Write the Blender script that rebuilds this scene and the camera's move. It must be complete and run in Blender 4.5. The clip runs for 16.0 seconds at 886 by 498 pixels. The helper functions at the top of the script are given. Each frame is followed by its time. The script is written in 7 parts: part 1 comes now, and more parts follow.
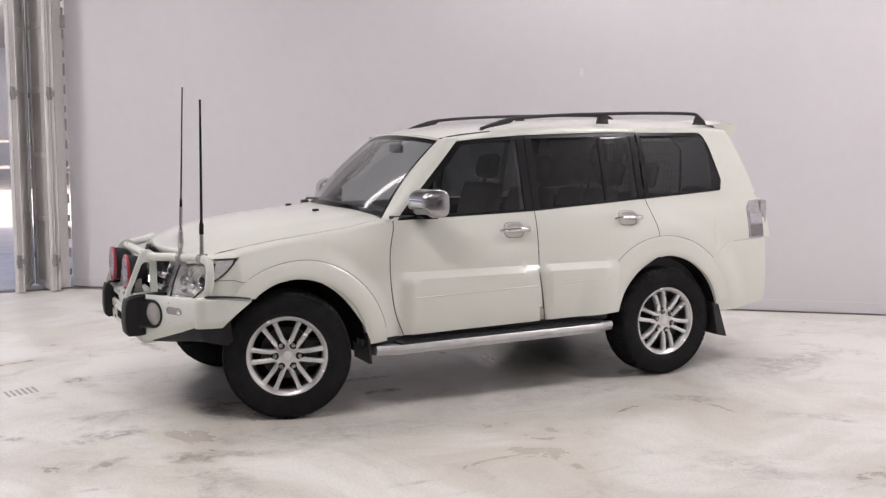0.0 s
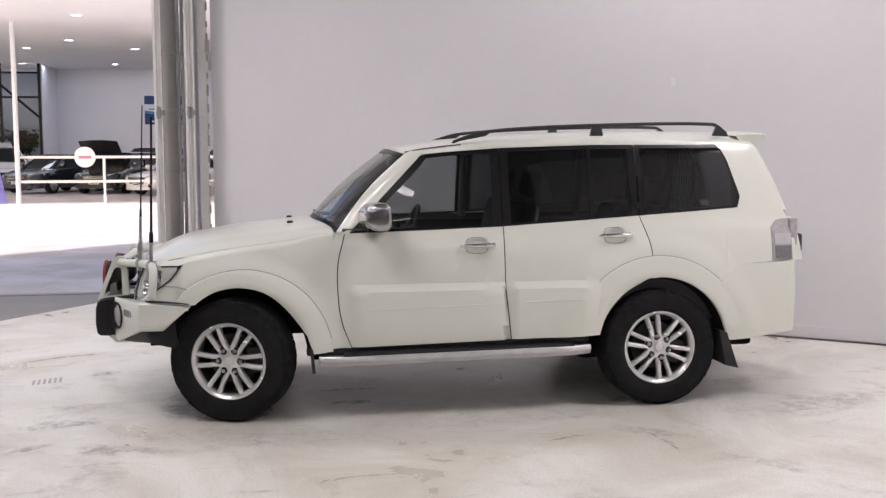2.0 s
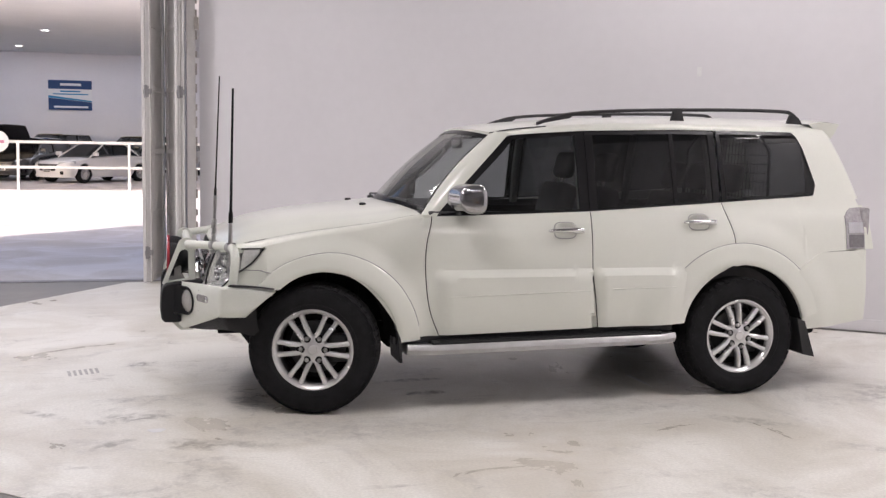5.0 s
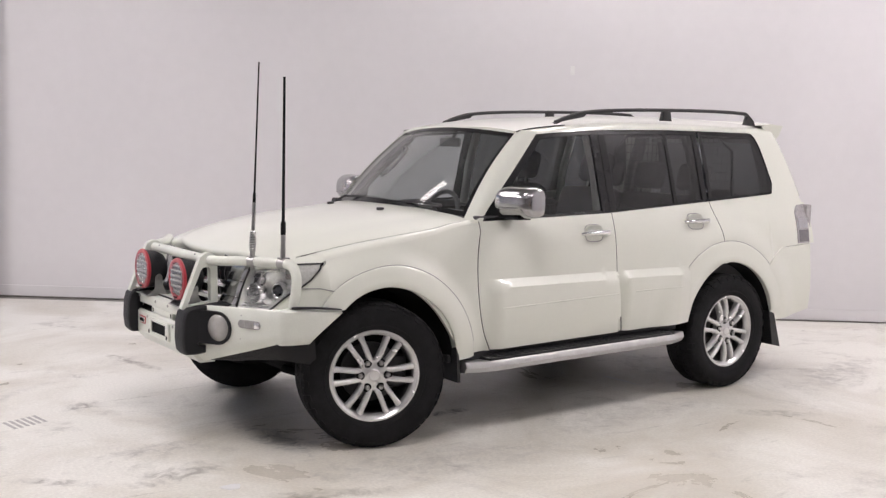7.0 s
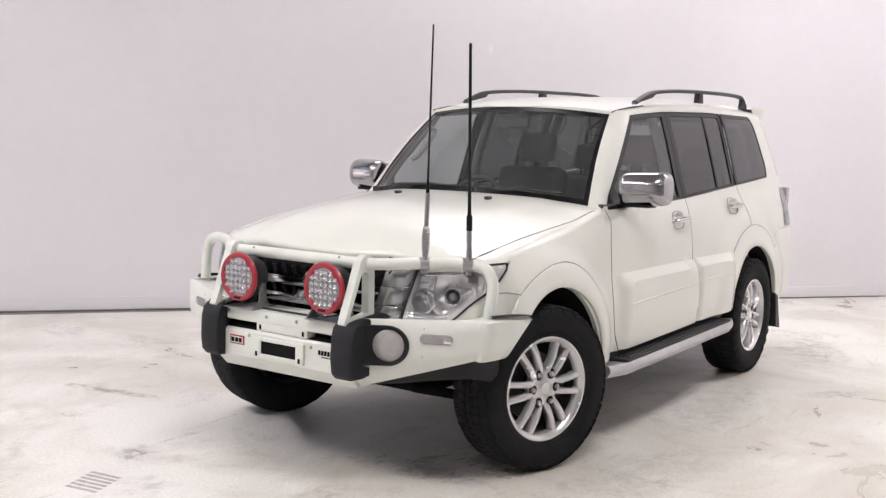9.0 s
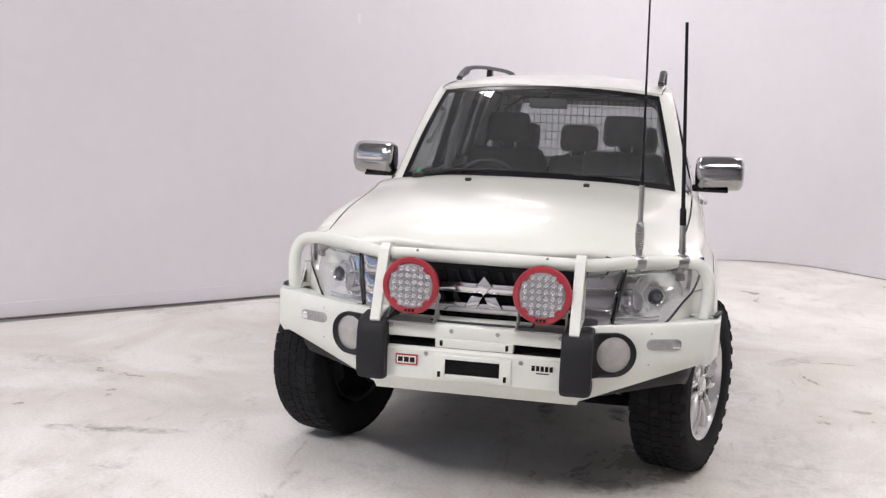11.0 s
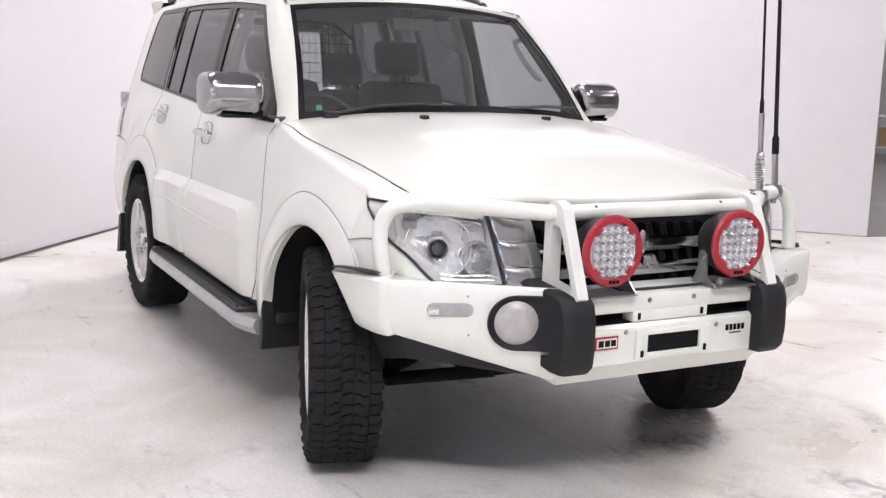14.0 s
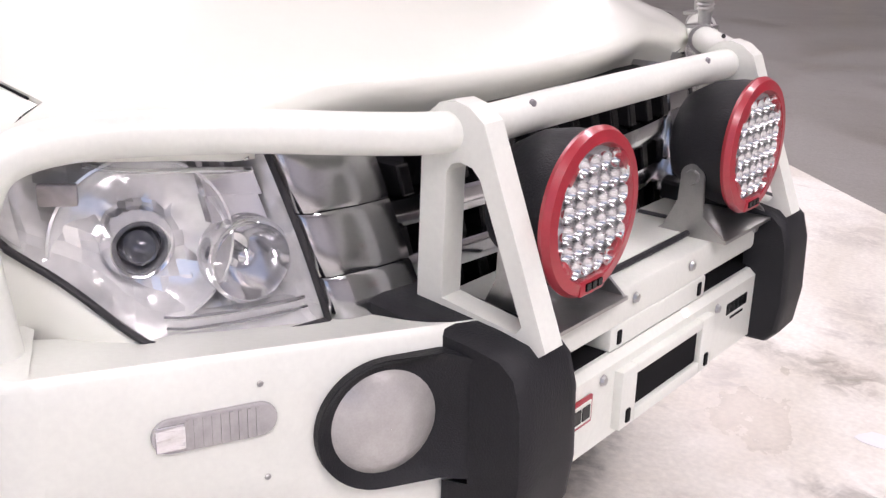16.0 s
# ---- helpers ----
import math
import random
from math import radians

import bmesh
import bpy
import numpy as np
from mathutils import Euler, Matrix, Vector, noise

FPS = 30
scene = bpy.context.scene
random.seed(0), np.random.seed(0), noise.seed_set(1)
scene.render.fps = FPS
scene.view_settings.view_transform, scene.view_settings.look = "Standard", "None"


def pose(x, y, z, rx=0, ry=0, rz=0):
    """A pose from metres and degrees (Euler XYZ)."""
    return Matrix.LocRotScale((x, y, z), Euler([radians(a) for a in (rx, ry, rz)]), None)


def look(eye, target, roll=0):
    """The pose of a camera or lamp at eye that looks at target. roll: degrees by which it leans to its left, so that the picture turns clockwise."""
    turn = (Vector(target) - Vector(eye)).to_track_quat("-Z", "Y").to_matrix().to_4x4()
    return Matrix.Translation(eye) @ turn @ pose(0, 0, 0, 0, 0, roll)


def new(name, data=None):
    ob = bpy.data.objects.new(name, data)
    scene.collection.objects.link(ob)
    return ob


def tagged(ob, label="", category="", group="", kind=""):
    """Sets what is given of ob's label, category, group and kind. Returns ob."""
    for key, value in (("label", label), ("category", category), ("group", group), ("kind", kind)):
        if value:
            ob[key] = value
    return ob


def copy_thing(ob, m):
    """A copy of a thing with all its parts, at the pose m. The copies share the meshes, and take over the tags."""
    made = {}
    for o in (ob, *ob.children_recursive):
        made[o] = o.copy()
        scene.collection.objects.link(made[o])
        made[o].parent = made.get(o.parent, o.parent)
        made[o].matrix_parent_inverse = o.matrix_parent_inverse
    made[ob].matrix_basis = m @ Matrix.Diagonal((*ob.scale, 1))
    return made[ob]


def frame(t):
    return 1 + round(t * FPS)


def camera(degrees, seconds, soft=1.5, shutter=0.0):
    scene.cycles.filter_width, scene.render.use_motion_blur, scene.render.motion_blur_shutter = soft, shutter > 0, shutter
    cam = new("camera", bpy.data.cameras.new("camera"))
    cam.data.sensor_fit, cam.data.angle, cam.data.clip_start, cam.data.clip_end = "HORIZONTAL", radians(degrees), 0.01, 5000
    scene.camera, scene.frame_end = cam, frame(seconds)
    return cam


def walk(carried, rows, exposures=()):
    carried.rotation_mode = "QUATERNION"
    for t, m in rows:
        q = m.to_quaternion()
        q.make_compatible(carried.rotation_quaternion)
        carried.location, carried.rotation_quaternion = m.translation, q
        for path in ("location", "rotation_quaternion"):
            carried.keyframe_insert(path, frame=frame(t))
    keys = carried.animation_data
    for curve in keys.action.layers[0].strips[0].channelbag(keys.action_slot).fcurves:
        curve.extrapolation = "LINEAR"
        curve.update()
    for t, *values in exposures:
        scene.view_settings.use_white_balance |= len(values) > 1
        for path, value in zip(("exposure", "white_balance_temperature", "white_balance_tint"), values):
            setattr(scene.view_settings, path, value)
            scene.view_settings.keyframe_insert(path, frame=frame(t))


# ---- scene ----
cam = camera(45.7, 16.0, soft=1.35)
PATH = [
    (0, (-3.321, -6.878, 1.711), (-2.445, -5.093, 1.495), 0.1),
    (0.5, (-2.747, -7.09, 1.704), (-2.003, -5.246, 1.494), 0.0),
    (1, (-2.189, -7.357, 1.709), (-1.612, -5.453, 1.508), -0.1),
    (1.5, (-1.596, -7.521, 1.707), (-1.174, -5.575, 1.514), -0.1),
    (2, (-1.086, -7.501, 1.704), (-0.782, -5.533, 1.515), -0.2),
    (2.5, (-0.7, -7.446, 1.677), (-0.503, -5.465, 1.487), -0.1),
    (3, (-0.553, -7.382, 1.644), (-0.393, -5.397, 1.458), 0.1),
    (3.5, (-0.742, -7.392, 1.65), (-0.529, -5.412, 1.464), 0.4),
    (4, (-1.218, -7.415, 1.636), (-0.916, -5.447, 1.45), 0.8),
    (4.5, (-1.728, -7.265, 1.609), (-1.342, -5.312, 1.418), 0.9),
    (7, (-4.319, -5.462, 1.595), (-3.15, -3.851, 1.398), 1.4),
    (7.5, (-4.756, -4.943, 1.574), (-3.452, -3.439, 1.381), 1.4),
    (8, (-5.05, -4.376, 1.558), (-3.636, -2.976, 1.36), 1.4),
    (8.5, (-5.388, -3.794, 1.538), (-3.859, -2.521, 1.338), 1.6),
    (9, (-5.589, -3.178, 1.513), (-3.954, -2.046, 1.304), 1.7),
    (9.5, (-5.791, -2.566, 1.488), (-4.066, -1.579, 1.27), 1.7),
    (12, (-6.14, 0.428, 1.511), (-4.157, 0.416, 1.251), 2.1),
    (12.5, (-5.96, 0.979, 1.492), (-3.992, 0.737, 1.228), 1.8),
    (13, (-5.732, 1.535, 1.439), (-3.807, 1.054, 1.189), 2.1),
    (13.5, (-5.302, 1.926, 1.405), (-3.453, 1.213, 1.133), 1.9),
    (14, (-4.788, 2.209, 1.371), (-3.049, 1.275, 1.051), 1.7),
    (14.5, (-4.229, 2.308, 1.35), (-2.646, 1.155, 0.941), 1.7),
    (15, (-3.643, 2.171, 1.323), (-2.234, 0.834, 0.846), 1.7),
    (15.5, (-3.177, 1.849, 1.308), (-1.921, 0.398, 0.744), 1.7),
    (16, (-2.885, 1.368, 1.25), (-1.715, -0.118, 0.599), 1.5),
]
EXPOSURES = ((0.0, 0.70, 6550, 19), (0.6, 0.68, 6550, 19), (1.5, 0.61, 6550, 19), (2.2, 0.61, 6550, 19), (3.0, 0.65, 6550, 19), (4.5, 0.69, 6550, 19), (7.0, 0.84, 6600, 18), (8.4, 1.03, 6550, 18), (9.5, 1.03, 6500, 18), (12.0, 0.92, 6400, 19), (13.5, 1.06, 6400, 19), (14.5, 1.4, 6300, 24), (15.2, 1.48, 6250, 25), (15.6, 1.45, 6300, 26), (16.0, 1.23, 6500, 26))
walk(cam, [(t, look(eye, target, roll)) for t, eye, target, roll in PATH], EXPOSURES)

# ---- light ----
world = bpy.data.worlds.new("sky")
scene.world = world
world.use_nodes = True
_wn = world.node_tree.nodes
_sky = _wn.new("ShaderNodeTexSky")
_sky.sky_type, _sky.sun_disc = "NISHITA", False
_sky.sun_elevation, _sky.sun_rotation, _sky.dust_density = radians(28), radians(223), 5.0
world.node_tree.links.new(_sky.outputs[0], _wn["Background"].inputs[0])
_wn["Background"].inputs[1].default_value = 0.15

SUN_WAY = Vector((0.609, 0.645, -0.47))
sun = new("sun", bpy.data.lights.new("sun", "SUN"))
sun.data.energy, sun.data.angle, sun.data.color = 5.0, radians(0.5), (1.0, 0.96, 0.9)
sun.matrix_world = look((0, 0, 30), Vector((0, 0, 30)) + SUN_WAY)

CEILING = 5.4
# linear light fittings hanging under the hall's ceiling: centre x, y, turn, watts
LIGHT_ROWS = [(-2.9, -2.7, -36, 62), (-0.8, -7.2, -36, 26), (3.6, -2.6, -36, 74), (2.0, 1.1, -36, 36), (-2.9, 2.6, -36, 22),
              (-6.6, 0.4, 54, 58), (-5.6, 2.5, 54, 84), (5.2, -4.6, -36, 34), (2.5, -11.5, -36, 52), (-5.0, -10.5, -36, 38), (8.5, -13.5, -36, 72)]
for _x, _y, _r, _w in LIGHT_ROWS:
    _l = new("light_glow", bpy.data.lights.new("light_glow", "AREA"))
    _l.data.shape, _l.data.size, _l.data.size_y, _l.data.energy = "RECTANGLE", 2.2, 0.32, _w
    _l.data.color = (1.0, 0.985, 0.96)
    _l.matrix_world = pose(_x, _y, CEILING - 0.22, 0, 0, _r)
# two rows of downlights under the canopy
for _y, _w in ((45.6, 120), (41.2, 105)):
    _l = new("downlight_row", bpy.data.lights.new("downlight_row", "AREA"))
    _l.data.shape, _l.data.size, _l.data.size_y, _l.data.energy = "RECTANGLE", 20.0, 0.35, _w
    _l.data.color = (0.74, 0.85, 1.0)
    _l.matrix_world = pose(-7.0, _y, 5.73)

# ---- materials ----
def mat(name, color, rough=0.5, metal=0.0, var=0.12, scale=8.0, bump=0.0, bump_scale=60.0, coat=0.0, fine=0.05, spec=0.5, coat_rough=0.04):
    """Principled surface with colour variation at two scales and fine relief, in object space."""
    m = bpy.data.materials.new(name)
    m.use_nodes = True
    nt = m.node_tree
    n, l = nt.nodes, nt.links
    b = n["Principled BSDF"]
    b.inputs["Roughness"].default_value, b.inputs["Metallic"].default_value = rough, metal
    b.inputs["Coat Weight"].default_value, b.inputs["Coat Roughness"].default_value = coat, coat_rough
    b.inputs["Specular IOR Level"].default_value = spec
    tc = n.new("ShaderNodeTexCoord")
    big, small = n.new("ShaderNodeTexNoise"), n.new("ShaderNodeTexNoise")
    big.inputs["Scale"].default_value, big.inputs["Detail"].default_value = scale, 5
    small.inputs["Scale"].default_value, small.inputs["Detail"].default_value = scale * 14, 3
    for t in (big, small):
        l.new(tc.outputs["Object"], t.inputs["Vector"])
    def ramp(src, amount):
        r = n.new("ShaderNodeMapRange")
        r.inputs["From Min"].default_value, r.inputs["From Max"].default_value = 0.3, 0.7
        r.inputs["To Min"].default_value, r.inputs["To Max"].default_value = 1 - amount, 1 + amount * 0.4
        l.new(src.outputs["Fac"], r.inputs["Value"])
        return r
    r1, r2 = ramp(big, var), ramp(small, fine)
    mul = n.new("ShaderNodeMath")
    mul.operation = "MULTIPLY"
    l.new(r1.outputs[0], mul.inputs[0]), l.new(r2.outputs[0], mul.inputs[1])
    vm = n.new("ShaderNodeVectorMath")
    vm.operation = "SCALE"
    vm.inputs[0].default_value = color
    l.new(mul.outputs[0], vm.inputs["Scale"])
    l.new(vm.outputs[0], b.inputs["Base Color"])
    if rough > 0.08:
        rr = n.new("ShaderNodeMapRange")
        rr.inputs["To Min"].default_value, rr.inputs["To Max"].default_value = rough * 0.85, min(1, rough * 1.15)
        l.new(big.outputs["Fac"], rr.inputs["Value"])
        l.new(rr.outputs[0], b.inputs["Roughness"])
    if bump:
        bt, bn = n.new("ShaderNodeTexNoise"), n.new("ShaderNodeBump")
        bt.inputs["Scale"].default_value, bt.inputs["Detail"].default_value = bump_scale, 4
        bn.inputs["Strength"].default_value, bn.inputs["Distance"].default_value = bump, 0.01
        l.new(tc.outputs["Object"], bt.inputs["Vector"])
        l.new(bt.outputs["Fac"], bn.inputs["Height"])
        l.new(bn.outputs[0], b.inputs["Normal"])
    return m


def glass(name, tint, ior=1.45, rough=0.0, haze=0.0):
    """A thin pane: tinted see-through with a mirror gloss that grows at grazing angles, and a pale veil that paints
    dust and reflected brightness.
    """
    m = bpy.data.materials.new(name)
    m.use_nodes = True
    nt = m.node_tree
    n, l = nt.nodes, nt.links
    n.remove(n["Principled BSDF"])
    tr, gl, mix = n.new("ShaderNodeBsdfTransparent"), n.new("ShaderNodeBsdfGlossy"), n.new("ShaderNodeMixShader")
    lw, pw, fr = n.new("ShaderNodeLayerWeight"), n.new("ShaderNodeMath"), n.new("ShaderNodeMapRange")
    tr.inputs[0].default_value = (*tint, 1)
    gl.inputs["Roughness"].default_value = rough
    # the same gloss from either side of the pane
    f0 = 0.72 * ((ior - 1) / (ior + 1)) ** 2
    lw.inputs["Blend"].default_value = 0.5
    pw.operation, pw.inputs[1].default_value = "POWER", 3.6
    fr.inputs["To Min"].default_value, fr.inputs["To Max"].default_value = f0, 0.85
    l.new(lw.outputs["Facing"], pw.inputs[0]), l.new(pw.outputs[0], fr.inputs["Value"])
    l.new(fr.outputs[0], mix.inputs[0]), l.new(tr.outputs[0], mix.inputs[1]), l.new(gl.outputs[0], mix.inputs[2])
    out = mix
    # diffuse veil lifts the pane: dust film plus painted glare
    if haze:
        df, veil, tc, tx = n.new("ShaderNodeBsdfDiffuse"), n.new("ShaderNodeMixShader"), n.new("ShaderNodeTexCoord"), n.new("ShaderNodeTexNoise")
        df.inputs[0].default_value = (0.75, 0.77, 0.76, 1)
        tx.inputs["Scale"].default_value, tx.inputs["Detail"].default_value = 2.5, 5
        mr = n.new("ShaderNodeMapRange")
        mr.inputs["From Min"].default_value, mr.inputs["From Max"].default_value = 0.3, 0.7
        mr.inputs["To Min"].default_value, mr.inputs["To Max"].default_value = haze * 0.75, haze * 1.25
        l.new(tc.outputs["Object"], tx.inputs["Vector"]), l.new(tx.outputs["Fac"], mr.inputs["Value"]), l.new(mr.outputs[0], veil.inputs[0])
        l.new(mix.outputs[0], veil.inputs[1]), l.new(df.outputs[0], veil.inputs[2])
        out = veil
    l.new(out.outputs[0], n["Material Output"].inputs[0])
    return m


def glow(name, color, strength):
    m = bpy.data.materials.new(name)
    m.use_nodes = True
    b = m.node_tree.nodes["Principled BSDF"]
    b.inputs["Base Color"].default_value = (*color, 1)
    b.inputs["Emission Color"].default_value, b.inputs["Emission Strength"].default_value = (*color, 1), strength
    return m


def floor_paint(name, base, dirt, coverage, rough, dark_spots=()):
    """Worn painted concrete: cloudy base, scuffed grey patches, drag marks and fine speckle."""
    m = bpy.data.materials.new(name)
    m.use_nodes = True
    nt = m.node_tree
    n, l = nt.nodes, nt.links
    b = n["Principled BSDF"]
    tc = n.new("ShaderNodeTexCoord")
    def noise_tex(scale, detail, stretch=(1, 1, 1), turn=0.0, distort=0.0, roughness=0.5):
        mp, t = n.new("ShaderNodeMapping"), n.new("ShaderNodeTexNoise")
        mp.inputs["Scale"].default_value, mp.inputs["Rotation"].default_value = stretch, (0, 0, turn)
        t.inputs["Scale"].default_value, t.inputs["Detail"].default_value = scale, detail
        t.inputs["Distortion"].default_value, t.inputs["Roughness"].default_value = distort, roughness
        l.new(tc.outputs["Object"], mp.inputs["Vector"]), l.new(mp.outputs[0], t.inputs["Vector"])
        return t
    def span(src, lo, hi, to0, to1):
        r = n.new("ShaderNodeMapRange")
        r.inputs["From Min"].default_value, r.inputs["From Max"].default_value = lo, hi
        r.inputs["To Min"].default_value, r.inputs["To Max"].default_value = to0, to1
        l.new(src.outputs["Fac"] if "Fac" in src.outputs else src.outputs[0], r.inputs["Value"])
        return r
    cloud = span(noise_tex(0.9, 8, distort=0.8, roughness=0.6), 0.36, 0.58, 0.0, 1.0)
    patch = span(noise_tex(1.1, 8, distort=1.4, roughness=0.62), coverage, coverage + 0.17, 0.0, 0.85)
    streak = span(noise_tex(2.2, 5, stretch=(1.0, 5.0, 1.0), turn=0.6, distort=0.8), 0.62, 0.72, 0.0, 0.7)
    speck = span(noise_tex(60, 3), 0.35, 0.75, 0.9, 1.05)
    breakup = span(noise_tex(11, 6, distort=0.8, roughness=0.65), 0.40, 0.62, 0.1, 0.9)
    mx = n.new("ShaderNodeMath"); mx.operation = "MAXIMUM"
    l.new(patch.outputs[0], mx.inputs[0]), l.new(streak.outputs[0], mx.inputs[1])
    ml = n.new("ShaderNodeMath"); ml.operation = "MULTIPLY"
    l.new(mx.outputs[0], ml.inputs[0]), l.new(breakup.outputs[0], ml.inputs[1])
    c1, c2 = n.new("ShaderNodeMix"), n.new("ShaderNodeMix")
    c1.data_type = c2.data_type = "RGBA"
    c1.inputs["A"].default_value = (*[v * f for v, f in zip(base, (0.76, 0.73, 0.68))], 1)
    c1.inputs["B"].default_value = (*base, 1)
    l.new(cloud.outputs[0], c1.inputs["Factor"])
    l.new(c1.outputs["Result"], c2.inputs["A"])
    c2.inputs["B"].default_value = (*dirt, 1)
    l.new(ml.outputs[0], c2.inputs["Factor"])
    # ragged darker ellipses, each with its own tone
    for x, y, rx, ry, turn, amount, tone in dark_spots:
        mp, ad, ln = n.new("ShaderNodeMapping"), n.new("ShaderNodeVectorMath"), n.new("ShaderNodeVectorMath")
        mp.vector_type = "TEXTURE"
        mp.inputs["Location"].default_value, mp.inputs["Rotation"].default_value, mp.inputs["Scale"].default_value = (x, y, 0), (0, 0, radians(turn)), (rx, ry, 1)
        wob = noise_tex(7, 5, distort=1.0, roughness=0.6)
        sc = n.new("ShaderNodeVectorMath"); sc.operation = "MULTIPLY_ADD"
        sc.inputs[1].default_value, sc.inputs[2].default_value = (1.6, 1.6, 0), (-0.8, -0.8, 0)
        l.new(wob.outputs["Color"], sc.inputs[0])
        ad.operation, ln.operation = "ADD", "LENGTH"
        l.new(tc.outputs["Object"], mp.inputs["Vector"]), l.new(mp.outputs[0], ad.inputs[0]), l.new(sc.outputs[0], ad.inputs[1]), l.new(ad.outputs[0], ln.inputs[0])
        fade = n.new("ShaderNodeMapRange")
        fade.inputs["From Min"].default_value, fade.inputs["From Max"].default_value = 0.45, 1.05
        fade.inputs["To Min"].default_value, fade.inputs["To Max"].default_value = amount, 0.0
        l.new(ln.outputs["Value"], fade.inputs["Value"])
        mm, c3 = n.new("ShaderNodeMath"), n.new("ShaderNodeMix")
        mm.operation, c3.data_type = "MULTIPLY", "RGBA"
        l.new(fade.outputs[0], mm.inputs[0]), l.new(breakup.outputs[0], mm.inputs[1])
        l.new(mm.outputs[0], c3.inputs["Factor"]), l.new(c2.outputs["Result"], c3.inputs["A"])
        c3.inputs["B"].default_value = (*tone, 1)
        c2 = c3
    vm = n.new("ShaderNodeVectorMath"); vm.operation = "SCALE"
    l.new(c2.outputs["Result"], vm.inputs[0]), l.new(speck.outputs[0], vm.inputs["Scale"])
    l.new(vm.outputs[0], b.inputs["Base Color"])
    rg = span(cloud, 0, 1, rough * 0.8, rough * 1.2)
    l.new(rg.outputs[0], b.inputs["Roughness"])
    bn = n.new("ShaderNodeBump")
    bn.inputs["Strength"].default_value, bn.inputs["Distance"].default_value = 0.15, 0.004
    l.new(breakup.outputs[0], bn.inputs["Height"])
    l.new(bn.outputs[0], b.inputs["Normal"])
    return m


# the listed spots darken the floor before, beside and under the car
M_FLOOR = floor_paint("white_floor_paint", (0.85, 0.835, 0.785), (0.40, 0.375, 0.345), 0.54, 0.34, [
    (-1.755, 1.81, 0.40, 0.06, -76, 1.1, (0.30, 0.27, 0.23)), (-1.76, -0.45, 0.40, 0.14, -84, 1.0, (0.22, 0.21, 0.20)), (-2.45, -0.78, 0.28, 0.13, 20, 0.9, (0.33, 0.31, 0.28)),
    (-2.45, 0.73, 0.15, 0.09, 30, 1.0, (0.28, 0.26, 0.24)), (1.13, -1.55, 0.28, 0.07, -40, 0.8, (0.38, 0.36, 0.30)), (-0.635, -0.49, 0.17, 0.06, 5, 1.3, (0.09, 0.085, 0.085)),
    (-2.53, -1.31, 0.16, 0.05, 40, 1.0, (0.34, 0.32, 0.28)), (-2.98, -0.60, 0.24, 0.06, -40, 0.9, (0.33, 0.31, 0.28)), (-2.12, -1.40, 0.20, 0.11, -25, 1.1, (0.34, 0.31, 0.26)),
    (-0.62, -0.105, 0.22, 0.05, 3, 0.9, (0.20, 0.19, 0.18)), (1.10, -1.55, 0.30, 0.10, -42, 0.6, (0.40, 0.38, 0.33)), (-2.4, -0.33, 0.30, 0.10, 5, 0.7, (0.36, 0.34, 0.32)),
    (0.3, -1.1, 0.9, 0.20, 4, 0.45, (0.42, 0.40, 0.37)), (-1.2, -1.25, 0.8, 0.25, -12, 0.5, (0.40, 0.38, 0.36)), (2.5, -1.05, 0.6, 0.25, 20, 0.6, (0.40, 0.38, 0.36)),
    (-1.95, -1.42, 0.3, 0.08, -20, 0.8, (0.34, 0.32, 0.28))])
M_CONCRETE = floor_paint("grey_concrete", (0.27, 0.26, 0.245), (0.18, 0.175, 0.165), 0.55, 0.45)
M_ASPHALT = floor_paint("pale_driveway", (0.68, 0.66, 0.68), (0.56, 0.55, 0.57), 0.55, 0.8)
M_WALL = mat("white_wall_paint", (0.76, 0.745, 0.77), 0.32, var=0.035, scale=0.7, bump=0.05, bump_scale=90, fine=0.015)
M_HALL = mat("hall_wall", (0.62, 0.61, 0.63), 0.7, var=0.06, scale=1.2, fine=0.03)
M_CEIL = mat("ceiling_paint", (0.8, 0.8, 0.8), 0.8, var=0.03, scale=1.0)
M_DARKCEIL = mat("hall_ceiling", (0.3, 0.3, 0.31), 0.8, var=0.05, scale=1.0)
M_TRIM = mat("grey_trim", (0.3, 0.29, 0.3), 0.6, var=0.2, scale=6)
M_DOOR = mat("weathered_door_panel", (0.72, 0.70, 0.69), 0.5, var=0.14, scale=2, bump=0.08, bump_scale=25, fine=0.05)
M_PAINT = mat("white_car_paint", (0.785, 0.802, 0.725), 0.32, var=0.02, scale=3, coat=0.8, fine=0.01, coat_rough=0.13)
M_BARPAINT = mat("white_bar_paint", (0.755, 0.78, 0.715), 0.36, var=0.05, scale=9, coat=0.3, fine=0.03)
M_BLACK = mat("black_plastic", (0.018, 0.018, 0.02), 0.5, var=0.2, scale=20, bump=0.15, bump_scale=300)
M_GLOSSBLACK = mat("gloss_black_trim", (0.010, 0.010, 0.011), 0.25, var=0.1, scale=10, spec=0.25)
M_GREYPLASTIC = mat("charcoal_plastic", (0.0125, 0.013, 0.0155), 0.55, spec=0.35, var=0.15, scale=18, bump=0.25, bump_scale=400)
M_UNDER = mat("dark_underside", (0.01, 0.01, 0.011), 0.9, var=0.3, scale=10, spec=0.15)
M_RUBBER = mat("tyre_rubber", (0.0175, 0.0175, 0.019), 0.82, var=0.35, scale=12, bump=0.25, bump_scale=160, fine=0.15, spec=0.18)
M_CHROME = mat("chrome", (0.78, 0.78, 0.79), 0.06, 1.0, var=0.03, scale=10)
M_DARKALLOY = mat("dark_rim_barrel", (0.05, 0.05, 0.052), 0.5, 0.4, var=0.2, scale=12)
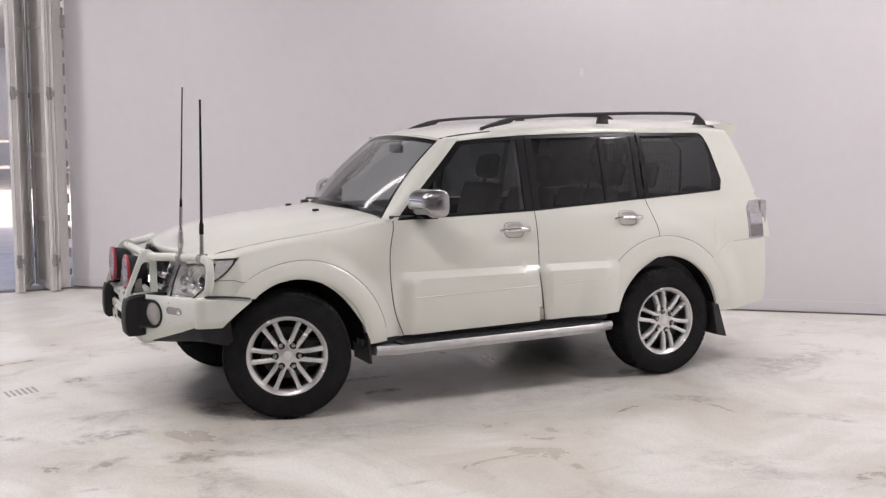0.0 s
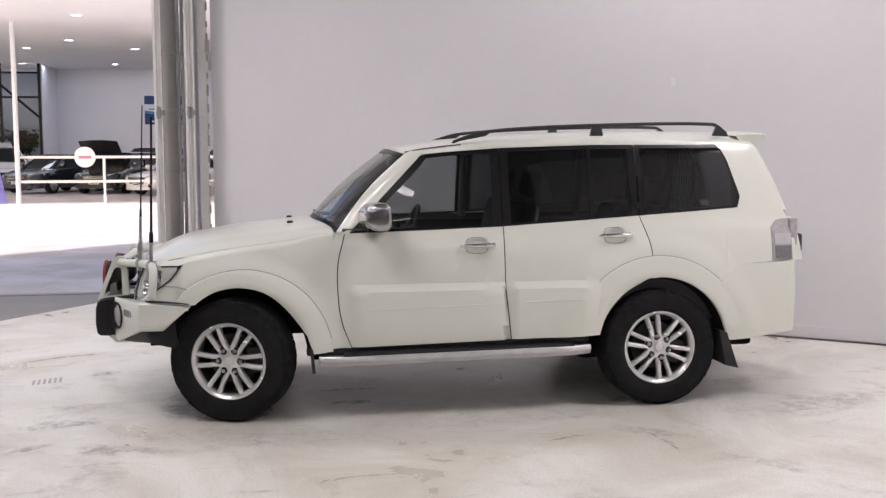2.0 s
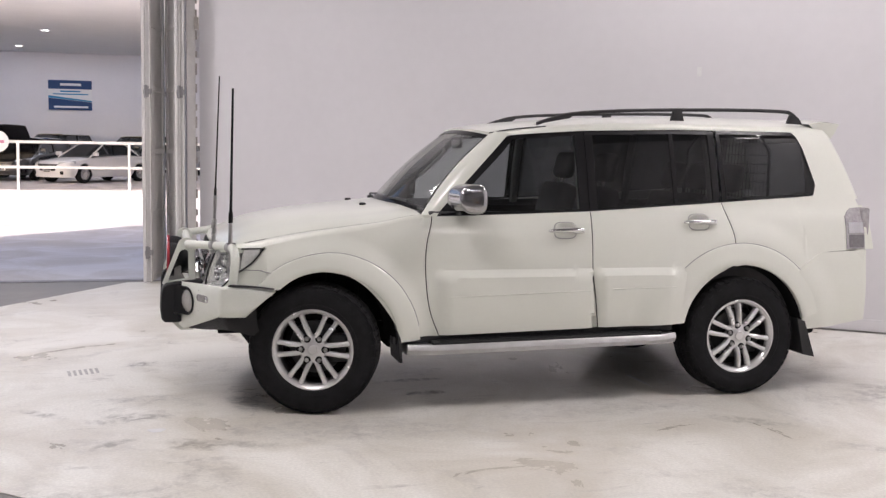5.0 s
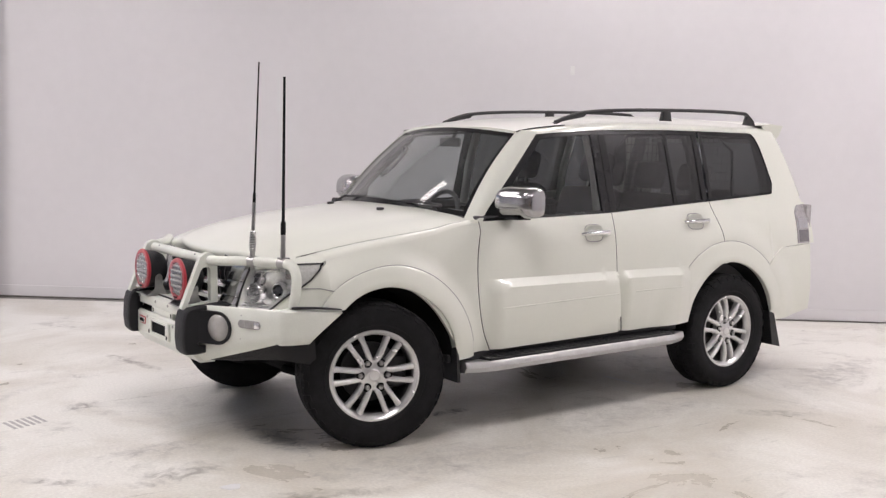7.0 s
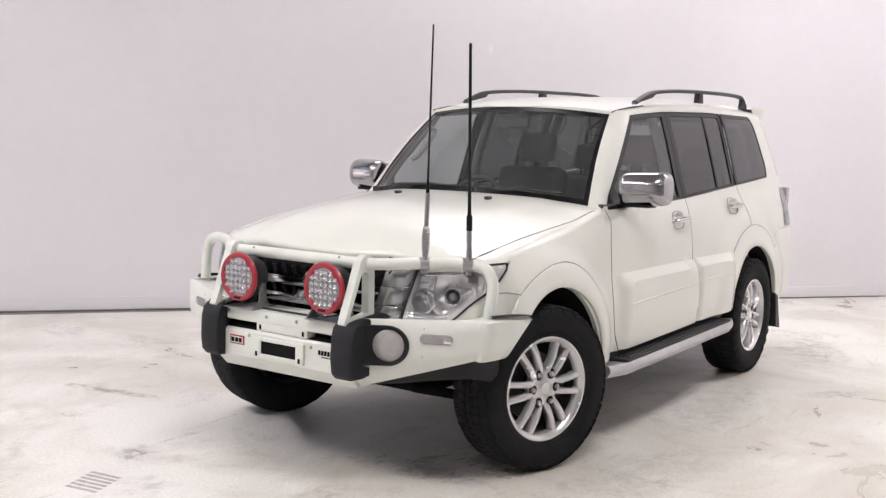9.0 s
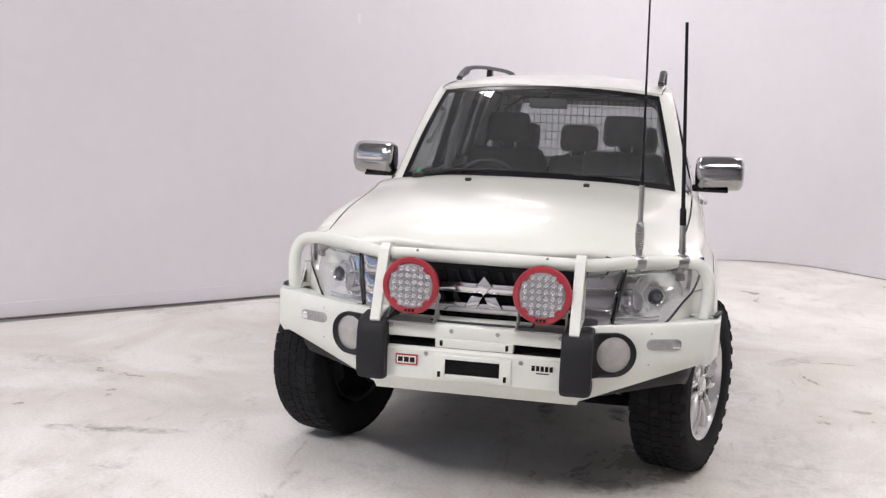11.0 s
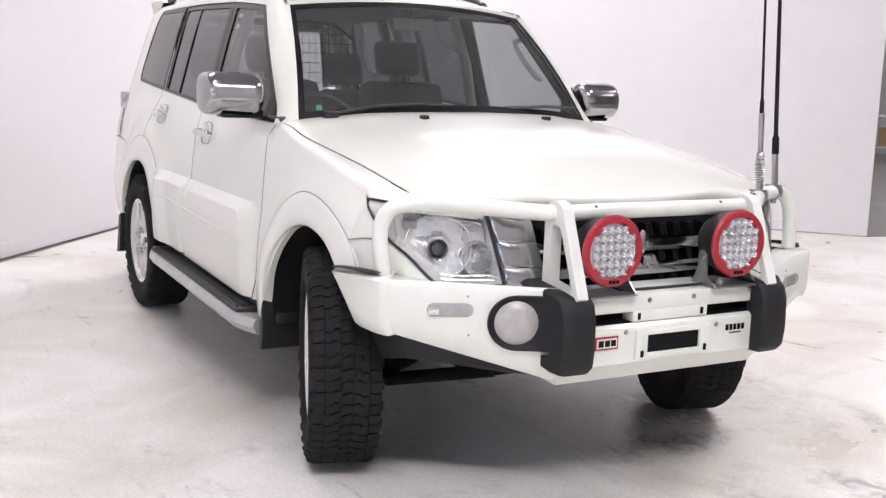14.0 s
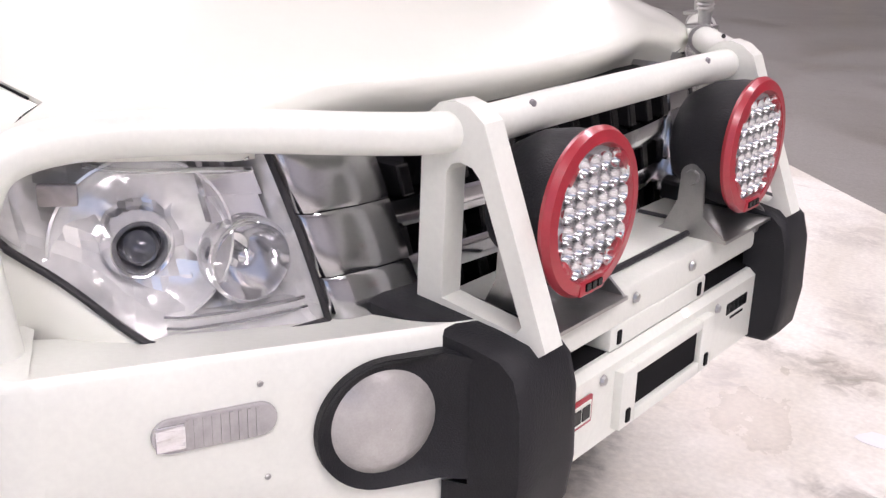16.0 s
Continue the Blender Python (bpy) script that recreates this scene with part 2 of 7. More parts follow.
M_DULLCHROME = mat("satin_chrome", (0.66, 0.66, 0.68), 0.14, 1.0, var=0.08, scale=14)
M_DARKCHROME = mat("smoked_chrome", (0.47, 0.47, 0.48), 0.17, 1.0, var=0.08, scale=14)
M_ALLOY = mat("silver_alloy", (0.74, 0.74, 0.745), 0.26, 0.66, var=0.08, scale=16, coat=0.3)
M_STEEL = mat("brushed_steel", (0.45, 0.45, 0.44), 0.35, 1.0, var=0.15, scale=25)
M_ALU = mat("step_aluminium", (0.6, 0.6, 0.6), 0.42, 0.8, var=0.1, scale=14)
M_RED = mat("red_ring_paint", (0.37, 0.020, 0.034), 0.35, var=0.08, scale=18, coat=0.3)
M_SEAT = mat("dark_seat_cloth", (0.15, 0.15, 0.155), 0.85, var=0.2, scale=20, bump=0.3, bump_scale=300)
M_CABIN = mat("grey_cabin_lining", (0.36, 0.36, 0.35), 0.85, var=0.1, scale=10)
M_DASH = mat("dashboard_plastic", (0.075, 0.075, 0.08), 0.6, var=0.15, scale=14, bump=0.2, bump_scale=250)
M_MESHWIRE = mat("barrier_wire", (0.06, 0.07, 0.07), 0.5, var=0.1)
G_CLEAR = glass("windscreen_glass", (0.86, 0.89, 0.88), 1.55, haze=0.045)
G_FRONT = glass("tinted_door_glass", (0.44, 0.46, 0.47), 1.55, haze=0.010)
G_DARK = glass("privacy_glass", (0.080, 0.087, 0.092), 1.55, haze=0.006)
G_LENS = glass("lamp_lens", (0.98, 0.985, 0.985), 1.4)
G_SHOP = glass("shop_glass", (0.7, 0.75, 0.78))


# ---- building blocks ----
def part(name, bm, material, parent=None, label="", smooth=None, kind=""):
    me = bpy.data.meshes.new(name)
    bmesh.ops.recalc_face_normals(bm, faces=bm.faces) if smooth is None or smooth < 400 else None
    bm.to_mesh(me)
    bm.free()
    me.materials.append(material)
    if smooth:
        me.polygons.foreach_set("use_smooth", [True] * len(me.polygons))
        me.set_sharp_from_angle(angle=radians(min(smooth, 179)))
    ob = new(name, me)
    if parent:
        ob.parent = parent
    return tagged(ob, label, kind=kind)


def thing(name, label, category, m=None, group="", kind=""):
    ob = tagged(new(name), label, category, group, kind)
    ob.empty_display_size = 0.1
    if m:
        ob.matrix_world = m
    return ob


def box(bm, x0, x1, y0, y1, z0, z1, bevel=0.0, m=None):
    vs = [bm.verts.new((x, y, z)) for x in (x0, x1) for y in (y0, y1) for z in (z0, z1)]
    fs = [bm.faces.new([vs[i] for i in q]) for q in ((0, 1, 3, 2), (4, 6, 7, 5), (0, 4, 5, 1), (2, 3, 7, 6), (0, 2, 6, 4), (1, 5, 7, 3))]
    if bevel:
        es = list({e for f in fs for e in f.edges})
        r = bmesh.ops.bevel(bm, geom=es, offset=bevel, segments=2, affect="EDGES", profile=0.5)
        vs = list({v for f in r["faces"] for v in f.verts} | {v for v in vs if v.is_valid})
    if m:
        bmesh.ops.transform(bm, matrix=m, verts=vs)
    return vs


def prism(bm, outline, a, b, axis="y", bevel=0.0):
    """Extrude a flat outline (pairs in the two other axes) from a to b along axis."""
    def at(p, q, s):
        return {"y": (p, s, q), "x": (s, p, q), "z": (p, q, s)}[axis]
    lo = [bm.verts.new(at(p, q, a)) for p, q in outline]
    hi = [bm.verts.new(at(p, q, b)) for p, q in outline]
    n = len(outline)
    fs = [bm.faces.new(lo), bm.faces.new(hi[::-1])]
    fs += [bm.faces.new((lo[i], hi[i], hi[(i + 1) % n], lo[(i + 1) % n])) for i in range(n)]
    if bevel:
        es = list({e for f in fs[:2] for e in f.edges})
        bmesh.ops.bevel(bm, geom=es, offset=bevel, segments=2, affect="EDGES", profile=0.5)
    return lo + hi


def grid(bm, rows, close_u=False, close_v=False):
    """Quads over rows of points."""
    vs = [[bm.verts.new(p) for p in r] for r in rows]
    nu, nv = len(vs), len(vs[0])
    for i in range(nu if close_u else nu - 1):
        for j in range(nv if close_v else nv - 1):
            q = (vs[i][j], vs[(i + 1) % nu][j], vs[(i + 1) % nu][(j + 1) % nv], vs[i][(j + 1) % nv])
            try:
                bm.faces.new(q)
            except ValueError:
                pass
    return vs


def thicken(bm, offset):
    """Give an open sheet a rim and a back side, offset by a vector."""
    rim = [e for e in bm.edges if e.is_boundary]
    r = bmesh.ops.extrude_edge_only(bm, edges=rim)
    bmesh.ops.translate(bm, vec=offset, verts=[v for v in r["geom"] if isinstance(v, bmesh.types.BMVert)])


def tube(bm, path, radius, seg=12, caps=True, taper=None):
    """A round tube along a path of points."""
    pts = [Vector(p) for p in path]
    rings, up = [], Vector((0.0, 0.0, 1.0))
    for i, p in enumerate(pts):
        d = (pts[min(i + 1, len(pts) - 1)] - pts[max(i - 1, 0)]).normalized()
        if abs(d.dot(up)) > 0.97:
            up = Vector((0.0, 1.0, 0.0)) if abs(d.y) < 0.9 else Vector((1.0, 0.0, 0.0))
        s = d.cross(up).normalized()
        up = s.cross(d).normalized()
        r = radius if taper is None else taper[i]
        rings.append([bm.verts.new(p + r * (math.cos(a) * s + math.sin(a) * up)) for a in (2 * math.pi * k / seg for k in range(seg))])
    for a, b in zip(rings, rings[1:]):
        for k in range(seg):
            bm.faces.new((a[k], a[(k + 1) % seg], b[(k + 1) % seg], b[k]))
    if caps:
        bm.faces.new(rings[0][::-1]), bm.faces.new(rings[-1])


def curve_path(pts, steps=6):
    """A smooth path through points (Catmull-Rom)."""
    p = [Vector(q) for q in pts]
    p = [2 * p[0] - p[1]] + p + [2 * p[-1] - p[-2]]
    out = []
    for i in range(1, len(p) - 2):
        for k in range(steps):
            t = k / steps
            a, b, c, d = p[i - 1], p[i], p[i + 1], p[i + 2]
            out.append(0.5 * ((2 * b) + (c - a) * t + (2 * a - 5 * b + 4 * c - d) * t * t + (3 * b - a - 3 * c + d) * t ** 3))
    return out + [p[-2]]


def lathe(bm, profile, seg=48, m=None):
    """Turn a profile of (radius, along) round the y axis."""
    rings = []
    vs = []
    for k in range(seg):
        a = 2 * math.pi * k / seg
        rings.append([(r * math.cos(a), h, r * math.sin(a)) for r, h in profile])
    g = grid(bm, rings, close_u=True)
    vs = [v for r in g for v in r]
    if m:
        bmesh.ops.transform(bm, matrix=m, verts=vs)
    return vs


def lerp(a, b, t):
    return a + (b - a) * t


def table(pairs):
    """A piecewise smooth function through (x, y) pairs."""
    xs, ys = [p[0] for p in pairs], [p[1] for p in pairs]
    return lambda x: float(np.interp(x, xs, ys))


def soft(pairs):
    """As table, but rounded: a cubic through the pairs."""
    xs, ys = np.array([p[0] for p in pairs], float), np.array([p[1] for p in pairs], float)
    d = np.gradient(ys, xs)
    def f(x):
        x = min(max(x, xs[0]), xs[-1])
        i = min(int(np.searchsorted(xs, x, side="right")) - 1, len(xs) - 2)
        h = xs[i + 1] - xs[i]
        t = (x - xs[i]) / h
        return float((2 * t**3 - 3 * t**2 + 1) * ys[i] + (t**3 - 2 * t**2 + t) * h * d[i] + (-2 * t**3 + 3 * t**2) * ys[i + 1] + (t**3 - t**2) * h * d[i + 1])
    return f


def flip(bm):
    """Mirror a mesh to the car's other side."""
    bmesh.ops.scale(bm, vec=(1, -1, 1), verts=bm.verts)
    return bm


def both(name, make, material, parent, label="", smooth=None):
    """A part on the left and the same part mirrored on the right."""
    out = []
    for side in (0, 1):
        bm = bmesh.new()
        make(bm)
        if side:
            flip(bm)
        out.append(part(name, bm, material, parent if not isinstance(parent, (list, tuple)) else parent[side], label, smooth))
    return out

# ---- structure ----
CORNER, WALL_END, WALL_START = Vector((7.2, -1.65)), Vector((2.04, -6.03)), Vector((-1.88, 5.54))

bm = bmesh.new()
prism(bm, [(-900, -900), (900, -900), (900, 900), (-900, 900)], -0.3, -0.012, "z")
tagged(part("ground", bm, M_ASPHALT), "pale grey concrete driveway outside the hall", "ground", kind="structure")
bm = bmesh.new()
prism(bm, [(-10, -17.5), (16, -17.5), (16, 5.5), (-10, 5.5)], -0.011, -0.004, "z")
tagged(part("floor_hall", bm, M_CONCRETE), "worn grey concrete floor of the hall", "floor", kind="structure")
bm = bmesh.new()
prism(bm, [(-1.95, 5.38), (-2.7, 5.30), (-4.1, 3.2), (-6.6, 1.1), (WALL_END.x - 0.05, -6.30), (WALL_END.x, WALL_END.y), (CORNER.x, CORNER.y)], -0.003, 0.0, "z")
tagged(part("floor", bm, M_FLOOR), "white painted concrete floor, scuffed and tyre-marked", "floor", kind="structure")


def wall_between(name, a, b, height, thick, material, label, side=1):
    """A straight wall whose visible face runs from a to b; the body lies on the given side."""
    d = (b - a).normalized()
    nrm = Vector((-d.y, d.x)) * side
    bm = bmesh.new()
    prism(bm, [tuple(a), tuple(b), tuple(b + nrm * thick), tuple(a + nrm * thick)], 0.004, height, "z")
    return tagged(part(name, bm, material), label, "wall", kind="structure")


_d1, _d2 = (CORNER - WALL_START).normalized(), (WALL_END - CORNER).normalized()
_a, _b = CORNER - _d1 * 1.5, CORNER + _d2 * 1.5
wall_between("wall_north", WALL_START, _a, 5.0, 0.18, M_WALL, "smooth white painted studio wall")
wall_between("wall_east", _b, WALL_END, 5.0, 0.12, M_WALL, "smooth white painted studio wall with a free end")
_arc = [_a.lerp(CORNER, t).lerp(CORNER.lerp(_b, t), t) for t in [k / 48 for k in range(49)]]
_nrm = [Vector((q.y - p.y, p.x - q.x)).normalized() for p, q in zip([_a - _d1 * 0.1] + _arc[:-1], _arc[1:] + [_b + _d2 * 0.1])]


def cove(name, o0, o1, z0, z1, material, label, category):
    bm = bmesh.new()
    rows = [[(*(p + n * o0), z0), (*(p + n * o1), z0), (*(p + n * o1), z1), (*(p + n * o0), z1)] for p, n in zip(_arc, _nrm)]
    g = grid(bm, rows, close_v=True)
    bm.faces.new(g[0]), bm.faces.new(g[-1][::-1])
    tagged(part(name, bm, material, smooth=40), label, category, kind="structure")


cove("wall_cove", -0.12, 0.0, 0.004, 5.0, M_WALL, "white rounded corner between the studio walls", "wall")
cove("baseboard", 0.004, 0.014, 0.009, 0.115, M_WALL, "low white skirting round the corner", "skirting")


# grey tone that paints the shadow gap under the skirting
M_JOINT = mat("wall_gap_shade", (0.42, 0.40, 0.40), 0.7, var=0.3, scale=3, fine=0.15)


def baseboard(a, b):
    d = (b - a).normalized()
    nrm = Vector((d.y, -d.x))
    bm = bmesh.new()
    a2, b2 = a + d * 0.002, b - d * 0.002
    prism(bm, [tuple(a2 + nrm * 0.004), tuple(b2 + nrm * 0.004), tuple(b2 + nrm * 0.014), tuple(a2 + nrm * 0.014)], 0.009, 0.115, "z", bevel=0.003)
    tagged(part("baseboard", bm, M_WALL), "low white skirting at the foot of the wall", "skirting", kind="structure")
    bm = bmesh.new()
    prism(bm, [tuple(a2 + nrm * 0.002), tuple(b2 + nrm * 0.002), tuple(b2 + nrm * 0.01), tuple(a2 + nrm * 0.01)], 0.002, 0.009, "z")
    tagged(part("trim", bm, M_JOINT), "grey strip painting the shadow gap between skirting and floor", "joint", kind="structure")


baseboard(WALL_START, _a)
baseboard(_b, WALL_END)

for name, x0, x1, y0, y1 in (("wall_facade_right", -1.7, 16, 5.6, 5.85), ("wall_facade_left", -10, -9.4, 5.5, 5.85),
                             ("wall_west", -10.2, -10, -17.5, 5.85), ("wall_far_east", 16, 16.2, -17.5, 5.85), ("wall_south", -10.2, 16.2, -17.7, -17.5)):
    bm = bmesh.new()
    box(bm, x0, x1, y0, y1, -0.01, 6.0)
    tagged(part(name, bm, M_HALL), "plain grey hall wall", "wall", kind="structure")
bm = bmesh.new()
box(bm, -9.4, -1.7, 5.6, 5.85, 4.5, 6.0)
tagged(part("wall_lintel", bm, M_HALL), "grey wall above the wide door opening", "wall", kind="structure")
bm = bmesh.new()
box(bm, -10.2, 16.2, -17.7, 5.85, CEILING, CEILING + 0.2)
tagged(part("ceiling", bm, M_DARKCEIL), "grey hall ceiling", "ceiling", kind="structure")
bm = bmesh.new()
box(bm, -9.4, -2.4, 5.42, 5.56, -0.004, 0.006)
tagged(part("threshold", bm, M_TRIM), "dark steel door track in the floor", "threshold", kind="structure")

# fittings that carry the hall's lights
_fit = None
for _x, _y, _r, _w in LIGHT_ROWS:
    if _fit is None:
        _fit = thing("ceiling_light", "long white linear light fitting under the ceiling", "ceiling light", group="hall lights")
        bm = bmesh.new()
        box(bm, -1.25, 1.25, -0.3, 0.3, 0.02, 0.1, 0.01)
        part("housing", bm, M_CEIL, _fit)
        for sx in (-1.0, 1.0):
            bm = bmesh.new()
            tube(bm, [(sx, 0, 0.1), (sx, 0, 0.22)], 0.01, 6)
            part("hanger", bm, M_STEEL, _fit)
        _fit.matrix_world = pose(_x, _y, CEILING - 0.22, 0, 0, _r)
    else:
        copy_thing(_fit, pose(_x, _y, CEILING - 0.22, 0, 0, _r))

# faint striped tyre mark, and a white sliver painting lit floor by the rear wheel
_mark = thing("tyre_mark", "faint grey striped tyre mark on the floor", "tyre mark", pose(-2.795, 0.54, 0.0005, 0, 0, 22))
M_MARK = mat("grey_rubber_mark", (0.56, 0.545, 0.53), 0.6, var=0.3, scale=30, fine=0.3)
for k in range(6):
    bm = bmesh.new()
    prism(bm, [(-0.15 + 0.038 * k, -0.08), (-0.132 + 0.038 * k, -0.085), (-0.092 + 0.038 * k, 0.08), (-0.112 + 0.038 * k, 0.085)], 0.0, 0.0012, "z")
    part("stripe", bm, M_MARK, _mark)
bm = bmesh.new()
prism(bm, [(0.895, -0.24), (0.925, -0.25), (0.93, -0.45), (0.915, -0.60), (0.90, -0.45)], 0.0, 0.0015, "z")
tagged(part("lit_streak", bm, M_CEIL), "short white streak painting a lit tip of floor in the car's shadow", "paint streak")

# white chips of paint on the floor
for _x, _y, _s in ((-2.316, -1.087, 0.045), (0.278, 1.915, 0.07)):
    bm = bmesh.new()
    prism(bm, [(_x + _s * math.cos(a) * (1 + 0.25 * math.sin(3 * a)), _y + _s * math.sin(a) * (1 + 0.2 * math.cos(2 * a))) for a in (2 * math.pi * k / 14 for k in range(14))], 0.0, 0.002, "z")
    tagged(part("paint_spot", bm, M_CEIL), "small bright white paint spot on the floor", "paint spot")
bm = bmesh.new()
_p, _e, _n = WALL_START.lerp(CORNER, 0.4905), (CORNER - WALL_START).normalized() * 0.02, Vector((-0.62, -0.784))
prism(bm, [tuple(_p - _e), tuple(_p + _e), tuple(_p + _e + _n * 0.004), tuple(_p - _e + _n * 0.004)], 2.285, 2.37, "z")
tagged(part("wall_tag", bm, M_CEIL), "small white tag stuck on the wall", "tag")


# ---- folded door beside the opening ----
M_SEAL = mat("dirty_edge_seal", (0.40, 0.37, 0.345), 0.7, var=0.35, scale=5, fine=0.2)


def door_leaf(name, a, b, label):
    a, b = Vector(a), Vector(b)
    d = (b - a).normalized()
    n = Vector((-d.y, d.x))
    L = (b - a).length
    th = thing(name, label, "folding door", Matrix.Translation((a.x, a.y, 0)) @ Matrix.Rotation(math.atan2(d.y, d.x), 4, "Z"), group="folded door leaves")
    bm = bmesh.new()
    box(bm, 0, L, -0.012, 0.012, 0.03, 4.45)
    part("panel", bm, M_DOOR, th)
    for x0 in (0.0, L - 0.07):
        bm = bmesh.new()
        box(bm, x0, x0 + 0.07, -0.03, 0.03, 0.02, 4.46, 0.006)
        part("stile", bm, M_DOOR, th)
    for x0 in (0.002, L - 0.02):
        bm = bmesh.new()
        box(bm, x0, x0 + 0.018, -0.034, 0.034, 0.02, 4.46, 0.003)
        part("edge_seal", bm, M_SEAL, th, "brown dirty edge seal")
    for z in (0.02, 0.75, 1.45, 2.15, 2.85, 3.55, 4.38):
        bm = bmesh.new()
        box(bm, 0.07, L - 0.07, -0.026, 0.026, z, z + 0.06, 0.006)
        part("rail", bm, M_DOOR, th)
    for z in (0.35, 2.14, 3.9):
        bm = bmesh.new()
        tube(bm, [(-0.015, 0, z - 0.06), (-0.015, 0, z + 0.06)], 0.016, 8)
        box(bm, -0.02, 0.05, -0.036, 0.036, z - 0.03, z + 0.03, 0.004)
        part("hinge", bm, M_TRIM, th)
    return th


door_leaf("folding_door", (-2.45, 5.18), (-2.30, 5.82), "weathered grey folding door leaf, folded open")
door_leaf("folding_door", (-2.225, 5.80), (-2.125, 5.15), "weathered grey folding door leaf, folded open")
door_leaf("folding_door", (-2.085, 5.16), (-2.055, 5.80), "weathered grey folding door leaf, folded open")
for x, y in ((-2.46, 5.17), (-2.105, 5.135)):
    bm = bmesh.new()
    box(bm, x - 0.055, x - 0.02, y, y + 0.09, 0.012, 4.47, 0.006)
    th = tagged(part("door_edge_post", bm, M_DOOR), "slim pale grey edge post of the folding door", "door post", kind="structure")
    for z in (0.35, 2.14, 3.9):
        bm = bmesh.new()
        tube(bm, [(x - 0.012, y - 0.012, z - 0.07), (x - 0.012, y - 0.012, z + 0.07)], 0.017, 8)
        box(bm, x - 0.035, x + 0.018, y - 0.014, y + 0.012, z - 0.035, z + 0.02, 0.004)
        part("hinge", bm, M_TRIM, th, "dark steel hinge")
th = thing("door_jamb", "scratched grey steel door jamb with rusty edge", "door jamb", kind="structure")
bm = bmesh.new()
box(bm, -2.03, -1.925, 5.42, 5.60, 0.004, 4.5, 0.01)
part("post", bm, M_DOOR, th)
bm = bmesh.new()
for k in range(22):
    box(bm, -1.928, -1.908, 5.405, 5.44, 0.15 + 0.2 * k, 0.22 + 0.2 * k + 0.03 * (k % 3))
box(bm, -1.94, -1.89, 5.395, 5.43, 2.86, 3.0)
part("rack", bm, M_SEAL, th, "rusty pierced edge strip")

# ---- the car: body ----
# Front towards -x, left side towards -y; the axles stand at x = -1.39 and 1.39.
car = thing("car", "white four-wheel-drive wagon with steel bull bar and two aerials", "car")


def steps(a, b, n):
    return [lerp(a, b, k / n) for k in range(n + 1)]


FX, RX, HUB = -1.39, 1.385, 0.385
R_FRONT, R_REAR = 0.482, 0.474

SIDE = soft([(0.40, 0.862), (0.52, 0.876), (0.72, 0.880), (0.80, 0.872), (0.95, 0.860), (1.08, 0.840), (1.17, 0.814), (1.22, 0.793), (1.30, 0.770), (1.45, 0.729), (1.60, 0.686), (1.70, 0.652), (1.745, 0.626), (1.78, 0.587)])


def taper(x):
    """Narrowing towards the nose and the tail."""
    return -0.032 * max(0.0, (-x - 1.25) / 0.6) ** 2 - 0.035 * max(0.0, (x - 1.5) / 0.85) ** 2 - 0.004 * max(0.0, (-x - 0.4) / 0.9) ** 2


def arch_bulge(x, z):
    """The sides swell out round the wheels to carry the flares."""
    y = 0.0
    for cx, amount, near, far in ((FX, 0.040, 0.545, 0.70), (RX, 0.026, 0.62, 0.80)):
        t = min(max((far - math.hypot(x - cx, z - HUB)) / (far - near), 0.0), 1.0)
        y += amount * t * t * (3 - 2 * t)
    return y


def side_y(x, z, ledge=0.0):
    """Half width of the body side; ledge: the door's lower moulding stands proud."""
    y = SIDE(z) + taper(x) + arch_bulge(x, z) - 0.032 * (max(0.0, -x + 0.02) / 0.6) ** 2 * min(max((z - 1.12) / 0.09, 0.0), 1.0) * (1.0 if x > -0.75 else 0.0)
    if ledge:
        k = min(max((0.846 - z) / 0.044, 0.0), 1.0) * min(max((x + 0.685) / 0.085, 0.0), 1.0) * (1.0 if x < 0.347 else min(max((x - 0.355) / 0.065, 0.0), 1.0) * min(max((1.02 - x) / 0.16, 0.0), 1.0))
        y += ledge * 0.86 * k
    return y


def side_panel(bm, x0, x1, lo, hi, edge0=None, edge1=None, nx=30, nz=16, ledge=0.0, inset=0.0, xs=(), zs=(), flange=0.022):
    """A panel of the left side: columns from x0 to x1 between lo(x) and hi(x); edge0 and edge1 shift its ends by height."""
    us = sorted(set([k / nx for k in range(nx + 1)] + [(x - x0) / (x1 - x0) for x in xs]))
    rows = []
    for u in us:
        xb = lerp(x0, x1, u)
        z0, z1 = lo(xb), hi(xb)
        vs = [k / nz for k in range(nz + 1)]
        for z in zs:
            if z1 - z0 > 0.05 and z0 + 0.01 < z < z1 - 0.01:
                k = min(range(1, nz), key=lambda i: abs(vs[i] - (z - z0) / (z1 - z0)))
                vs[k] = (z - z0) / (z1 - z0)
        vs.sort()
        row = []
        for v in vs:
            z = lerp(z0, z1, v)
            x = xb + ((1 - u) * edge0(z) if edge0 else 0) + (u * edge1(z) if edge1 else 0)
            row.append((x, -(side_y(x, z, ledge) - inset), z))
        rows.append(row)
    grid(bm, rows)
    bmesh.ops.remove_doubles(bm, verts=bm.verts, dist=0.0005)
    if flange:
        thicken(bm, (0, flange, 0))


def arch(x, cx, r):
    d = r * r - (x - cx) ** 2
    return HUB + math.sqrt(d) if d > 0 else -9.0


HOODLINE = soft([(-1.92, 0.957), (-1.69, 1.001), (-1.5, 1.036), (-1.2, 1.080), (-0.97, 1.122), (-0.86, 1.150), (-0.68, 1.172)])
DOORFRONT = soft([(0.44, 0.035), (0.60, -0.025), (0.82, -0.052), (1.0, -0.045), (1.17, 0.0)])
MIDGAP = table([(0.44, 0.04), (0.82, 0.002), (1.2, 0.0)])
REARGAP = soft([(0.85, 0.066), (1.07, 0.054), (1.26, 0.0)])
GAP = 0.0032
